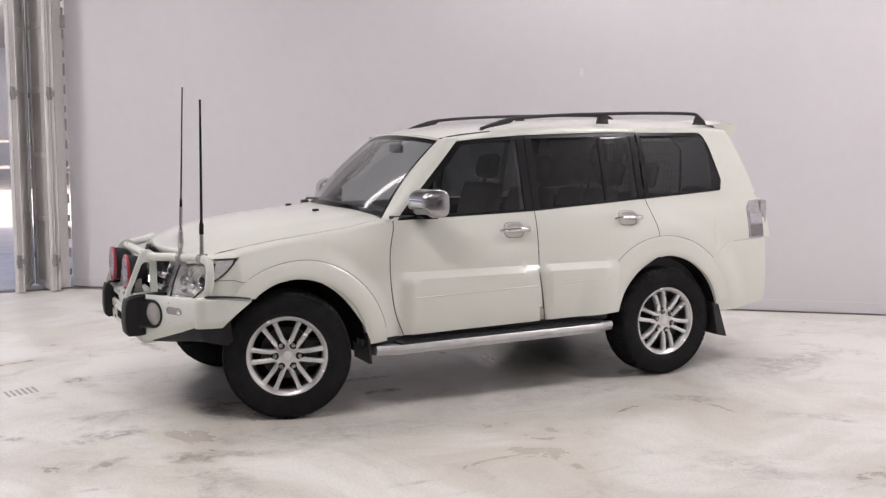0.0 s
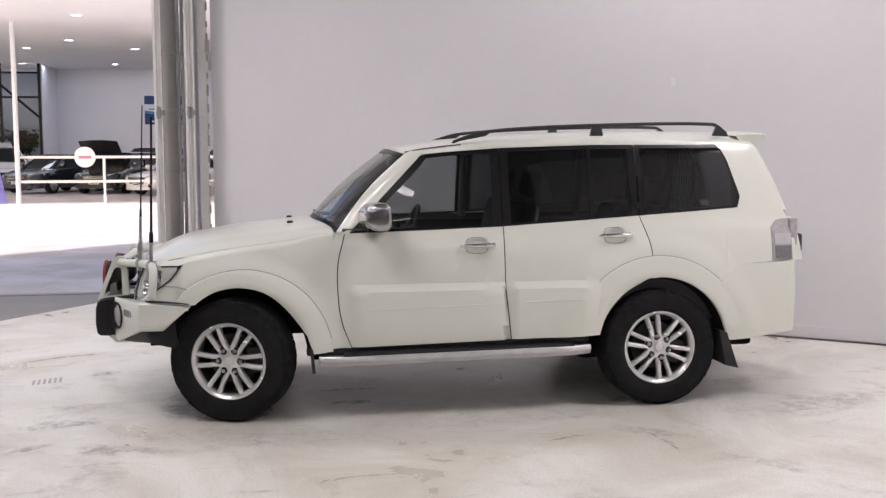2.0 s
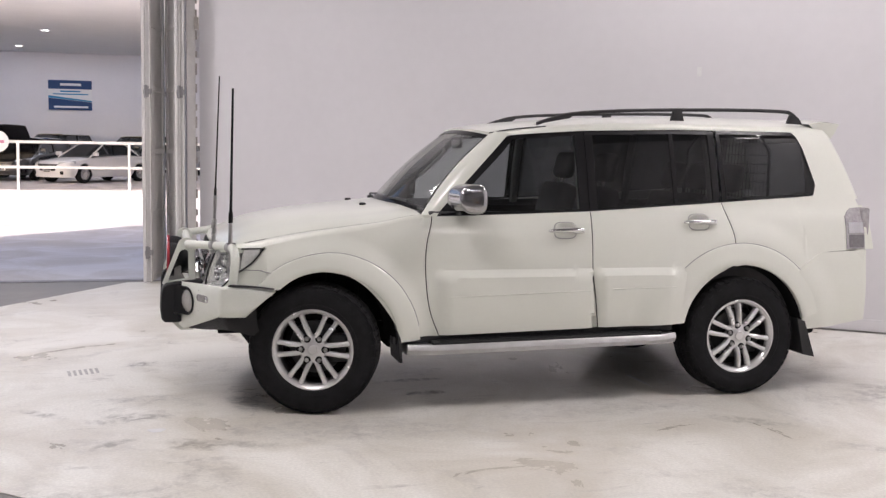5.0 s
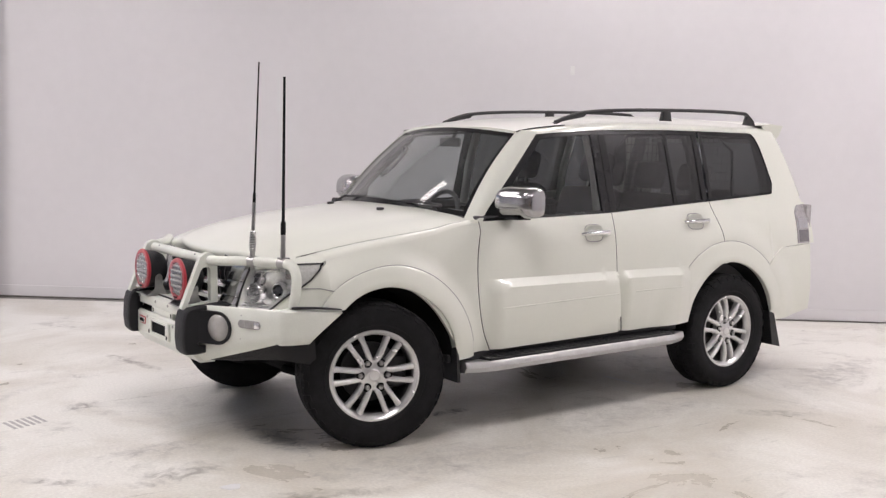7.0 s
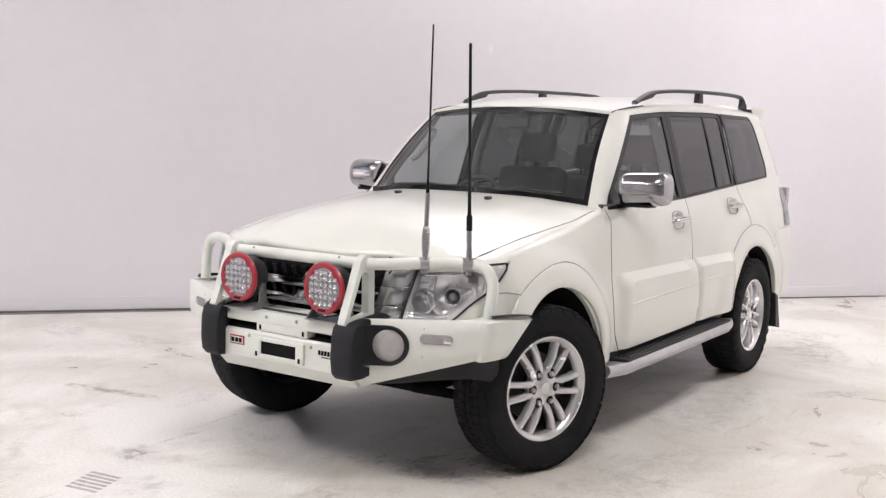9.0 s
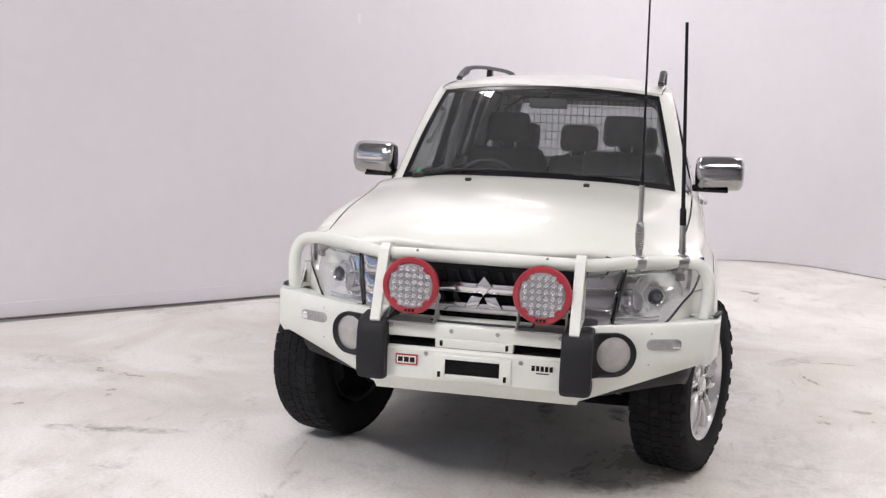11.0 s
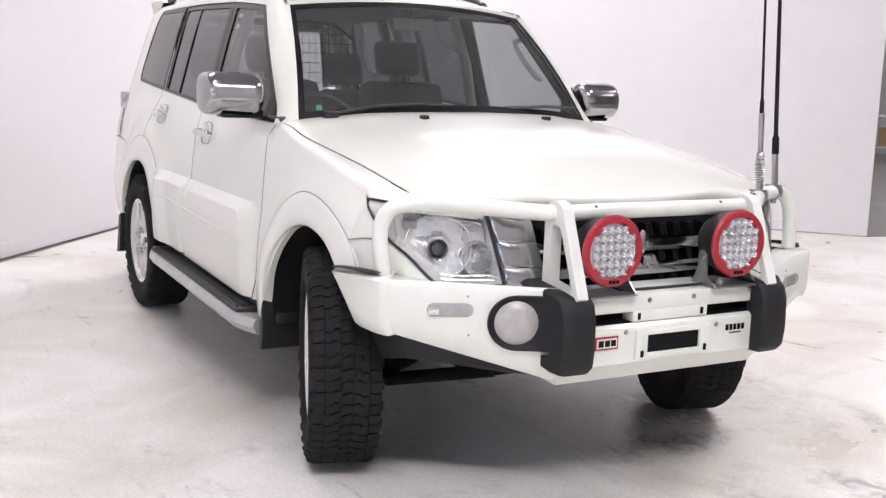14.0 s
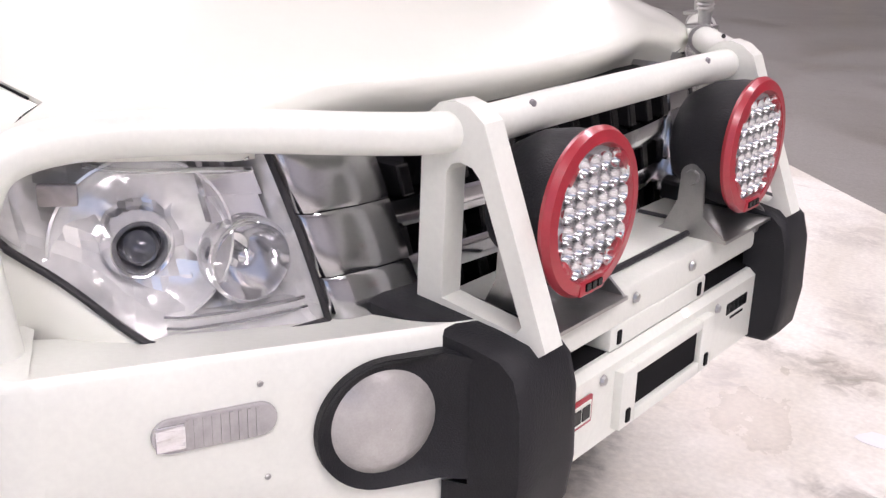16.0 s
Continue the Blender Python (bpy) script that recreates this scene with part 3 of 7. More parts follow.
BELT = table([(-0.7, 1.168), (-0.55, 1.172), (0.35, 1.2), (1.28, 1.258), (2.05, 1.305)])
SILL = table([(-0.95, 0.442), (-0.65, 0.452), (0.95, 0.486)])


def fender(bm):
    def lo(x):
        base = 0.768 if x < FX else 0.445
        return max(base, arch(x, FX, R_FRONT))
    side_panel(bm, -1.69, -0.685 - GAP, lo, lambda x: HOODLINE(x) - 0.004, edge1=DOORFRONT, nx=64, nz=30, ledge=0.048, zs=(0.846, 0.802, 0.824), xs=(FX + R_FRONT - 0.004,))


def front_door(bm):
    side_panel(bm, -0.685 + GAP, 0.347 - GAP, SILL, lambda x: BELT(x), edge0=DOORFRONT, edge1=MIDGAP, nx=44, nz=30, ledge=0.048, zs=(0.846, 0.802, 0.824))


def rear_door(bm):
    side_panel(bm, 0.347 + GAP, 1.278 - GAP, lambda x: max(SILL(x), arch(x + 0.06 * max(0, x - 1.2) / 0.08, RX, R_REAR)), lambda x: BELT(x), edge0=MIDGAP, edge1=REARGAP,
               nx=60, nz=30, ledge=0.048, zs=(0.846, 0.802, 0.824), xs=(RX - R_REAR + 0.004,))


def quarter(bm):
    def lo(x):
        bump = table([(1.85, 0.856), (2.0, 0.933), (2.4, 0.948)])(x)
        return max(arch(x, RX, R_REAR), bump if x > 1.83 else -9, 0.57)
    rear = soft([(0.94, 0.03), (1.21, -0.01), (1.3, -0.05)])
    side_panel(bm, 1.278 + GAP, 2.36, lo, lambda x: BELT(x) if x < 2.05 else lerp(1.305, 1.315, (x - 2.05) / 0.3), edge0=REARGAP, edge1=rear, nx=56, nz=18, xs=(RX + R_REAR - 0.004,))


fenders = both("fender", fender, M_PAINT, car, "white front fender", 40)
doors_f = both("front_door", front_door, M_PAINT, car, "white front door with a proud lower moulding", 32)
doors_r = both("rear_door", rear_door, M_PAINT, car, "white rear door with a proud lower moulding", 32)
quarters = both("quarter_panel", quarter, M_PAINT, car, "white rear quarter panel", 40)


def flare(cx, f0, f1, a0, a1):
    def make(bm):
        rows = []
        n = 44
        for k in range(n + 1):
            row = []
            d = lerp(a0, a1, k / n)
            r0, r1 = f0(d), f1(d)
            for r, out in ((r0 - 0.004, -0.03), (r0 - 0.002, 0.012), (r0 + 0.006, 0.0175), (lerp(r0, r1, 0.3), 0.0155), (lerp(r0, r1, 0.6), 0.0105), (lerp(r0, r1, 0.85), 0.007), (r1 - 0.003, 0.005), (r1, 0.003), (r1 + 0.001, -0.008)):
                a = radians(d)
                if cx < 0 and d > 100:
                    flat = math.pi - math.asin(min(0.365 / r, 1.0))
                    a = lerp(radians(100), flat, (d - 100) / (a1 - 100))
                x, z = cx + r * math.cos(a), HUB + r * math.sin(a)
                row.append((x, -(side_y(x, max(z, 0.42)) + out), z))
            rows.append(row)
        grid(bm, rows)
    return make


FRONT_OUT = table([(0, 0.622), (39, 0.615), (57, 0.603), (78, 0.586), (97, 0.563), (117, 0.543), (131, 0.519), (140, 0.503)])
FRONT_IN = table([(0, 0.484), (37, 0.482), (61, 0.476), (87, 0.469), (107, 0.455), (124, 0.440), (140, 0.428)])
both("wheel_arch_flare", flare(FX, FRONT_IN, FRONT_OUT, 4, 180 - math.degrees(math.asin(0.365 / 0.503))), M_PAINT, fenders, "", 50)
both("wheel_arch_flare", flare(RX, lambda d: R_REAR, lambda d: 0.612, 14, 168), M_PAINT, quarters, "", 50)


def flare_seam(cx, f1, a0, a1):
    def make(bm):
        pts = []
        for k in range(41):
            d = lerp(a0, a1, k / 40)
            a, r1 = radians(d), f1(d)
            x, z = cx + (r1 + 0.002) * math.cos(a), HUB + (r1 + 0.002) * math.sin(a)
            pts.append((x, -side_y(x, z) - 0.001, z))
        tube(bm, pts, 0.0022, 6)
    return make


both("flare_seam", flare_seam(FX, FRONT_OUT, 12, 132), M_TRIM, fenders, "dark seam round the flare", 50)
both("flare_seam", flare_seam(RX, lambda d: 0.612, 18, 150), M_TRIM, quarters, "dark seam round the flare", 50)


def arch_lip(cx, r, a0, a1, f):
    def make(bm):
        rows = []
        for k in range(41):
            a = radians(lerp(a0, a1, k / 40))
            row = []
            for rr, y in ((f(lerp(a0, a1, k / 40)) - 0.002, 0.89), (r - 0.022, 0.84), (r - 0.012, 0.6), (r - 0.0, 0.45)):
                row.append((cx + rr * math.cos(a), -y, HUB + rr * math.sin(a)))
            rows.append(row)
        grid(bm, rows)
    return make


both("wheel_arch_liner", arch_lip(FX, R_FRONT, 2, 128, FRONT_IN), M_UNDER, car, "black wheel arch liner", 60)
both("wheel_arch_liner", arch_lip(RX, R_REAR, 2, 172, lambda d: R_REAR), M_UNDER, car, "black wheel arch liner", 60)

# dark inner shell behind the panel gaps, split round the wheels
def inner_shell(bm):
    for x0, x1, z0, z1, y in ((-0.90, 0.88, 0.36, 1.15, 0.79), (1.89, 2.3, 0.45, 1.2, 0.72)):
        box(bm, x0, x1, -y, -y + 0.05, z0, z1)
    for x0, x1, z0, z1 in ((-1.70, -0.72, 0.88, 0.97), (0.8, 1.95, 0.90, 1.15)):
        box(bm, x0, x1, -0.76, -0.70, z0, z1)
both("inner_panel", inner_shell, M_UNDER, car, "black inner body")
bm = bmesh.new()
box(bm, -0.88, 2.25, -0.42, 0.42, 0.29, 0.40, 0.02)
for y in (-0.38, 0.38):
    box(bm, -1.95, -0.85, y - 0.05, y + 0.05, 0.47, 0.58, 0.015)
box(bm, -1.62, -1.16, -0.36, 0.36, 0.30, 0.42, 0.03)
box(bm, -0.9, 0.85, -0.78, 0.78, 0.36, 0.42)
box(bm, -0.85, 0.95, -0.60, 0.60, 0.29, 0.37, 0.02)
box(bm, 1.85, 2.25, -0.45, 0.45, 0.30, 0.43, 0.02)
box(bm, 1.9, 2.3, -0.7, 0.7, 0.42, 0.5)
box(bm, -1.95, -1.10, -0.44, 0.44, 0.42, 0.86)
box(bm, -1.10, -0.86, -0.60, 0.60, 0.56, 0.90)
part("underbody", bm, M_UNDER, car, "black underbody and engine bay")

# headlamps: plan curve of the lens and its height limits
HL_PLAN = [(0.0, -2.030, 0.520), (0.18, -2.014, 0.572), (0.38, -1.984, 0.638), (0.56, -1.946, 0.704), (0.72, -1.902, 0.756), (0.86, -1.846, 0.802), (1.0, -1.760, 0.838)]
HL_X, HL_Y = soft([(a, b) for a, b, c in HL_PLAN]), soft([(a, c) for a, b, c in HL_PLAN])
HL_TOP = soft([(0.0, 0.956), (0.3, 0.968), (0.6, 0.975), (0.8, 0.979), (0.9, 0.983), (1.0, 0.985)])
HL_BOT = table([(0.0, 0.737), (0.35, 0.733), (0.5, 0.734), (0.58, 0.747), (0.66, 0.780), (0.74, 0.815), (0.79, 0.834), (0.86, 0.858), (0.94, 0.900), (1.0, 0.957)])


def hl_point(s, v, out=0.0):
    z = lerp(HL_BOT(s), HL_TOP(s), v)
    dx, dy = HL_X(min(s + 0.02, 1)) - HL_X(max(s - 0.02, 0)), HL_Y(min(s + 0.02, 1)) - HL_Y(max(s - 0.02, 0))
    n = math.hypot(dx, dy)
    bulge = 0.010 * math.sin(math.pi * v) + out
    return (HL_X(s) + 0.30 * (z - 0.72) * (1 - 0.5 * s) - bulge * dy / n, -(HL_Y(s) + 0.18 * (z - 0.82) * max(0.0, 1 - 1.6 * s) + bulge * dx / n), z)


# hood
HOOD_C = soft([(-2.0, 0.996), (-1.95, 1.028), (-1.87, 1.067), (-1.75, 1.115), (-1.6, 1.148), (-1.43, 1.174), (-1.06, 1.213), (-0.87, 1.232), (-0.72, 1.24)])
HOOD_E = soft([(-1.95, 0.968), (-1.81, 1.010), (-1.7, 1.032), (-1.5, 1.070), (-1.2, 1.112), (-0.97, 1.144), (-0.86, 1.168), (-0.72, 1.18)])
HOOD_W = soft([(-2.0, 0.705), (-1.81, 0.738), (-1.7, 0.748), (-1.4, 0.772), (-1.1, 0.785), (-0.72, 0.79)])


def hood_z(x, y):
    w = HOOD_W(x)
    s = min(abs(y) / w, 1.0)
    return lerp(HOOD_C(x), HOOD_E(x), s**2.6) - 0.004 * math.exp(-((s - 0.72) / 0.08) ** 2)


def hood_nose(v, edge):
    """The rolled front edge: down to the grille in the middle, to the headlamp's top at the sides."""
    a, e = abs(v), Vector(edge)
    low = Vector((e.x + 0.015, e.y * 0.99, e.z - 0.062))
    f = min(max((a - 0.52) / 0.16, 0.0), 1.0)
    f = f * f * (3 - 2 * f)
    lamp = Vector(hl_point(min(max((a - 0.60) / 0.40 * 0.82, 0.0), 0.82), 1.0, 0.003)) + Vector((0.002, 0, 0.006))
    lamp.y = math.copysign(lamp.y, v)
    low = low.lerp(lamp, f)
    mid = Vector((lerp(e.x - 0.034, lerp(e.x, low.x, 0.62) - 0.006, f), lerp(e.y, low.y, 0.55 * f), lerp(e.z - 0.012, lerp(e.z, low.z, 0.38), f)))
    return [e.lerp(mid, t).lerp(mid.lerp(low, t), t) for t in (0.18, 0.4, 0.6, 0.8, 1.0)]


bm = bmesh.new()
rows = []
for k in range(49):
    v = -1 + 2 * k / 48
    front = -1.985 + 0.175 * abs(v) ** 2.6
    back = -0.80 - 0.0 + 0.05 * abs(v) ** 2
    row = []
    for j in range(31):
        x = lerp(front, back, j / 30)
        y = v * (HOOD_W(x) - 0.004)
        row.append((x, y, hood_z(x, y)))
    rows.append(hood_nose(v, row[0])[::-1] + row)
grid(bm, rows)
thicken(bm, (0.01, 0, -0.03))
hood = part("hood", bm, M_PAINT, car, "white bonnet", 40)
for y in (-0.29, 0.29):
    bm = bmesh.new()
    box(bm, -1.045, -1.005, y - 0.014, y + 0.014, hood_z(-1.02, y) - 0.004, hood_z(-1.02, y) + 0.014, 0.005)
    part("washer_nozzle", bm, M_BLACK, hood, "black washer nozzle")


# fender tops join the hood line to the side panel
def fender_top(bm):
    rows = []
    for k in range(30):
        x = lerp(-1.69, -0.70, k / 29)
        yo, yi, z0, z1 = side_y(x, HOODLINE(x) - 0.004), HOOD_W(x) + 0.004, HOODLINE(x) - 0.004, HOOD_E(x)
        row = [(x, -((1 - t) ** 2 * yo + 2 * t * (1 - t) * (yo - 0.010) + t * t * yi), (1 - t) ** 2 * z0 + 2 * t * (1 - t) * (z1 - 0.003) + t * t * z1) for t in steps(0, 1, 8)]
        rows.append(row + [(x, -yi, z1 - 0.03)])
    grid(bm, rows)
both("fender_top", fender_top, M_PAINT, fenders, "", 50)
def shut_line(bm):
    tube(bm, [(x, -HOOD_W(x), HOOD_E(x) - 0.0015) for x in steps(-1.79, -0.80, 30)], 0.0019, 6)
both("hood_gap", shut_line, M_UNDER, fenders, "dark hood shut line", 60)

# windscreen and its frame
WS_BOT = lambda v: (-0.88 + 0.162 * v * v, v * 0.708, 1.232 - 0.042 * v * v)
WS_TOP = lambda v: (-0.345 + 0.075 * v * v, v * 0.588, 1.705 - 0.035 * v * v)


def ws_point(v, t, out=0.0):
    a, b = Vector(WS_BOT(v)), Vector(WS_TOP(v))
    p = a.lerp(b, t) + Vector((-0.022, 0, 0.016)) * math.sin(math.pi * t)
    return p + Vector((-0.66, 0, 0.75)) * out


def sheet(bm, f, us, vs):
    grid(bm, [[f(u, v) for v in vs] for u in us])


bm = bmesh.new()
sheet(bm, lambda u, v: ws_point(u, v), steps(-1.0, 1.0, 24), steps(0.0, 1.0, 10))
windscreen = part("windscreen", bm, G_CLEAR, car, "clear windscreen", 60)
for nm, us, vs in (("frit_top", steps(-1, 1, 24), (0.945, 1.0)), ("frit_bottom", steps(-1, 1, 24), (0.0, 0.05)), ("frit_side", (-1.0, -0.965), steps(0.05, 0.945, 8)), ("frit_side", (0.965, 1.0), steps(0.05, 0.945, 8))):
    bm = bmesh.new()
    sheet(bm, lambda u, v: ws_point(u, v, 0.003), us, vs)
    part(nm, bm, M_GLOSSBLACK, windscreen, "black glass border", 60)


def a_pillar(bm):
    rows = []
    for t in steps(-0.06, 1.04, 14):
        p = ws_point(-1.0, t)
        z = p.z
        xs = lerp(-0.658, -0.178, (z - 1.17) / (1.665 - 1.17)) if z > 1.17 else -0.658 - (1.17 - z) * 0.6
        q = Vector((xs, -side_y(xs, z), z))
        mid = p.lerp(q, 0.5) + Vector((-0.012, -0.016, 0.008))
        m1, m2 = p.lerp(mid, 0.5) + Vector((-0.006, -0.006, 0.004)), mid.lerp(q, 0.5) + Vector((-0.002, -0.006, 0.0))
        rows.append([p + Vector((0.012, 0, -0.012)), p + Vector((-0.004, 0, 0.005)), m1, mid, m2, q, q + Vector((0.0, 0.02, 0))])
    grid(bm, rows)
pillars = both("a_pillar", a_pillar, M_PAINT, car, "white windscreen pillar", 50)
def pillar_lining(bm):
    rows = []
    for t in steps(-0.04, 1.0, 10):
        p = ws_point(-1.0, t)
        xs = lerp(-0.658, -0.178, (p.z - 1.17) / 0.495) if p.z > 1.17 else -0.658
        q = Vector((xs + 0.004, -side_y(xs, p.z) + 0.028, p.z))
        a, b = p + Vector((0.018, 0.012, -0.016)), q
        rows.append([a, a.lerp(b, 0.5) + Vector((0.012, 0.014, -0.006)), b])
    grid(bm, rows)
both("pillar_lining", pillar_lining, M_DASH, pillars, "dark lining inside the pillar", 50)

# cowl under the windscreen, with wipers
bm = bmesh.new()
sheet(bm, lambda u, v: Vector((lerp(-0.83, -0.72, v) + 0.12 * u * u, u * 0.73, lerp(1.205, 1.22, v) - 0.035 * u * u)), steps(-1, 1, 16), steps(0, 1, 3))
thicken(bm, (0, 0, -0.05))
part("cowl", bm, M_BLACK, car, "black cowl panel", 40)
for y0, y1 in ((0.60, 0.02), (-0.02, -0.60)):
    bm = bmesh.new()
    tube(bm, [(-0.80, y0, 1.215), (-0.84, lerp(y0, y1, 0.3), 1.252), (-0.835, lerp(y0, y1, 0.7), 1.262), (-0.80, y1, 1.252)], 0.008, 6)
    box(bm, -0.825, -0.775, y0 - 0.03, y0 + 0.03, 1.195, 1.23, 0.008)
    part("wiper", bm, M_BLACK, car, "black wiper arm")

# roof
ROOF_Z = soft([(-0.345, 1.712), (-0.2, 1.742), (0.05, 1.772), (0.35, 1.795), (0.8, 1.818), (1.3, 1.83), (1.8, 1.825), (2.15, 1.812)])


def roof_y(x):
    return 0.60 + 0.015 * min(max((x + 0.3) / 0.5, 0), 1) - 0.03 * max(0, (x - 1.5) / 0.65)


def roof_edge(x):
    return min(ROOF_Z(x) - 0.045, 1.765)


bm = bmesh.new()
rows = []
for k in range(41):
    v = -1 + 2 * k / 40
    row = []
    for j in range(29):
        x = lerp(-0.345 + 0.08 * v * v, 2.16 - 0.03 * v * v, j / 28)
        s = abs(v)
        z = lerp(ROOF_Z(x), roof_edge(x), s**3.2)
        row.append((x, v * roof_y(x), z))
    rows.append(row)
grid(bm, rows)
thicken(bm, (0.0, 0, -0.03))
roof = part("roof", bm, M_PAINT, car, "white roof", 45)


def cant_rail(bm):
    """The band between the roof edge and the tops of the side windows."""
    rows = []
    for k in range(41):
        x = lerp(-0.27, 2.13, k / 40)
        zt, yt = roof_edge(x), roof_y(x)
        zb = table([(-0.27, 1.655), (-0.178, 1.672), (0.0, 1.688), (0.36, 1.712), (1.0, 1.73), (1.9, 1.73), (2.13, 1.70)])(x)
        k2 = min(max((x + 0.268) / 0.09, 0.0), 1.0)
        zb = lerp(zt - 0.006, zb, k2)
        yb = lerp(yt + 0.004, side_y(x, zb), k2)
        rows.append([(x, -yt + 0.015, zt - 0.012), (x, -yt, zt), (x, -lerp(yt, yb, 0.35) - 0.008, lerp(zt, zb, 0.3)), (x, -lerp(yt, yb, 0.7) - 0.006, lerp(zt, zb, 0.65)), (x, -yb - 0.001, zb), (x, -yb + 0.02, zb)])
    grid(bm, rows)
both("roof_side", cant_rail, M_PAINT, car, "white roof side", 60)


both("roof_ditch", lambda bm: tube(bm, [(x, -roof_y(x) - 0.002, roof_edge(x) + 0.003) for x in steps(-0.275, 0.10, 10)], 0.0035, 6), M_BLACK, roof, "black roof ditch strip", 50)


def d_pillar(bm):
    rows = []
    for k in range(21):
        z = lerp(1.285, 1.745, k / 20)
        x0 = table([(1.28, 1.97), (1.32, 1.985), (1.38, 2.005), (1.62, 1.935), (1.70, 1.895), (1.745, 1.85)])(z)
        x1 = soft([(1.21, 2.35), (1.30, 2.315), (1.40, 2.28), (1.68, 2.155), (1.75, 2.12)])(z)
        rows.append([(lerp(x0, x1, t), -side_y(lerp(x0, x1, t), z), z) for t in (0, 0.2, 0.4, 0.6, 0.8, 1)] + [(x1 + 0.025, -side_y(x1, z) + 0.012, z), (x1 + 0.05, -side_y(x1, z) + 0.05, z), (x1 + 0.055, -side_y(x1, z) + 0.12, z)])
    grid(bm, rows)
both("d_pillar", d_pillar, M_PAINT, quarters, "", 50)


# side windows: glass set in black frames
def window(name, outline_lo, outline_hi, x0, x1, material, parents, inset=0.006, edge0=None, edge1=None, label=""):
    return both(name, lambda bm: side_panel(bm, x0, x1, outline_lo, outline_hi, edge0, edge1, nx=26, nz=10, inset=inset, flange=0), material, parents, label, 60)


BLACKTOP = table([(-0.663, 1.19), (-0.603, 1.245), (-0.178, 1.668), (0.0, 1.686), (0.36, 1.71), (1.0, 1.728), (1.9, 1.728)])
lo_belt = lambda x: BELT(x) + 0.003
TOPF = lambda x: max(BLACKTOP(x), BELT(x) + 0.006)
window("window_pane", lo_belt, TOPF, -0.643, 0.345, G_FRONT, doors_f, 0.014, label="tinted door glass")
window("window_pane", lo_belt, TOPF, 0.35, 1.275, G_DARK, doors_r, 0.014, label="dark tinted door glass")
Q_REAR = soft([(0.0, 1.945), (0.012, 1.978), (0.035, 2.003), (0.07, 2.018), (0.12, 2.024), (0.5, 1.982), (0.86, 1.926), (0.93, 1.908), (0.97, 1.885), (0.99, 1.862), (1.0, 1.835)])
Q_ROWS = [0.0, 0.006, 0.012, 0.022, 0.035, 0.05, 0.07, 0.09, 0.12] + steps(0.2, 0.84, 8) + [0.88, 0.91, 0.93, 0.95, 0.97, 0.98, 0.99, 1.0]


def quarter_sheet(us, vs, inset):
    def make(bm):
        def point(u, v):
            x = lerp(1.285, Q_REAR(v), u)
            z = lerp(lerp(1.262, 1.305, (x - 1.28) / 0.7), 1.729, v)
            x += lerp(REARGAP(z), 0.0, u)
            return (x, -(side_y(x, z) - inset), z)
        sheet(bm, point, us, vs)
    return make


both("window_pane", quarter_sheet(steps(0, 1, 20), Q_ROWS, 0.004), G_DARK, quarters, "dark tinted quarter glass", 60)
for nm, us, vs in (("frame_top", steps(0, 1, 20), Q_ROWS[-5:]), ("frame_bottom", steps(0, 1, 20), Q_ROWS[:5]), ("frame_front", (0.0, 0.045), steps(0.035, 0.95, 10)), ("frame_rear", (0.962, 1.0), Q_ROWS[4:-4])):
    both(nm, quarter_sheet(us, vs, 0.001), M_GLOSSBLACK, quarters, "black window frame", 40)
for nm, pars, x0, x1, lo, hi in (
        ("frame_top", doors_f, -0.625, 0.345, lambda x: max(TOPF(x) - (0.072 if x < -0.15 else 0.026), BELT(x) + 0.004), TOPF),
        ("frame_rear", doors_f, 0.285, 0.345, lo_belt, lambda x: TOPF(x) - 0.024),
        ("frame_belt", doors_f, -0.43, 0.286, lo_belt, lambda x: BELT(x) + 0.016),
        ("mirror_sail", doors_f, -0.643, -0.43, lo_belt, lambda x: max(min(TOPF(x) - 0.05, 1.34 - 2.2 * max(0, x + 0.52)), BELT(x) + 0.006)),
        ("frame_top", doors_r, 0.35, 1.275, lambda x: TOPF(x) - 0.026, TOPF),
        ("frame_front", doors_r, 0.35, 0.405, lo_belt, lambda x: TOPF(x) - 0.024),
        ("frame_bar", doors_r, 0.945, 0.972, lo_belt, lambda x: TOPF(x) - 0.024),
        ("frame_rear", doors_r, 1.228, 1.275, lo_belt, lambda x: TOPF(x) - 0.024),
        ("frame_belt", doors_r, 0.404, 1.229, lo_belt, lambda x: BELT(x) + 0.016)):
    both(nm, lambda bm: side_panel(bm, x0, x1, lo, hi, nx=18, nz=3, inset=0.008, flange=0.02), M_GLOSSBLACK, pars, "black window frame", 40)

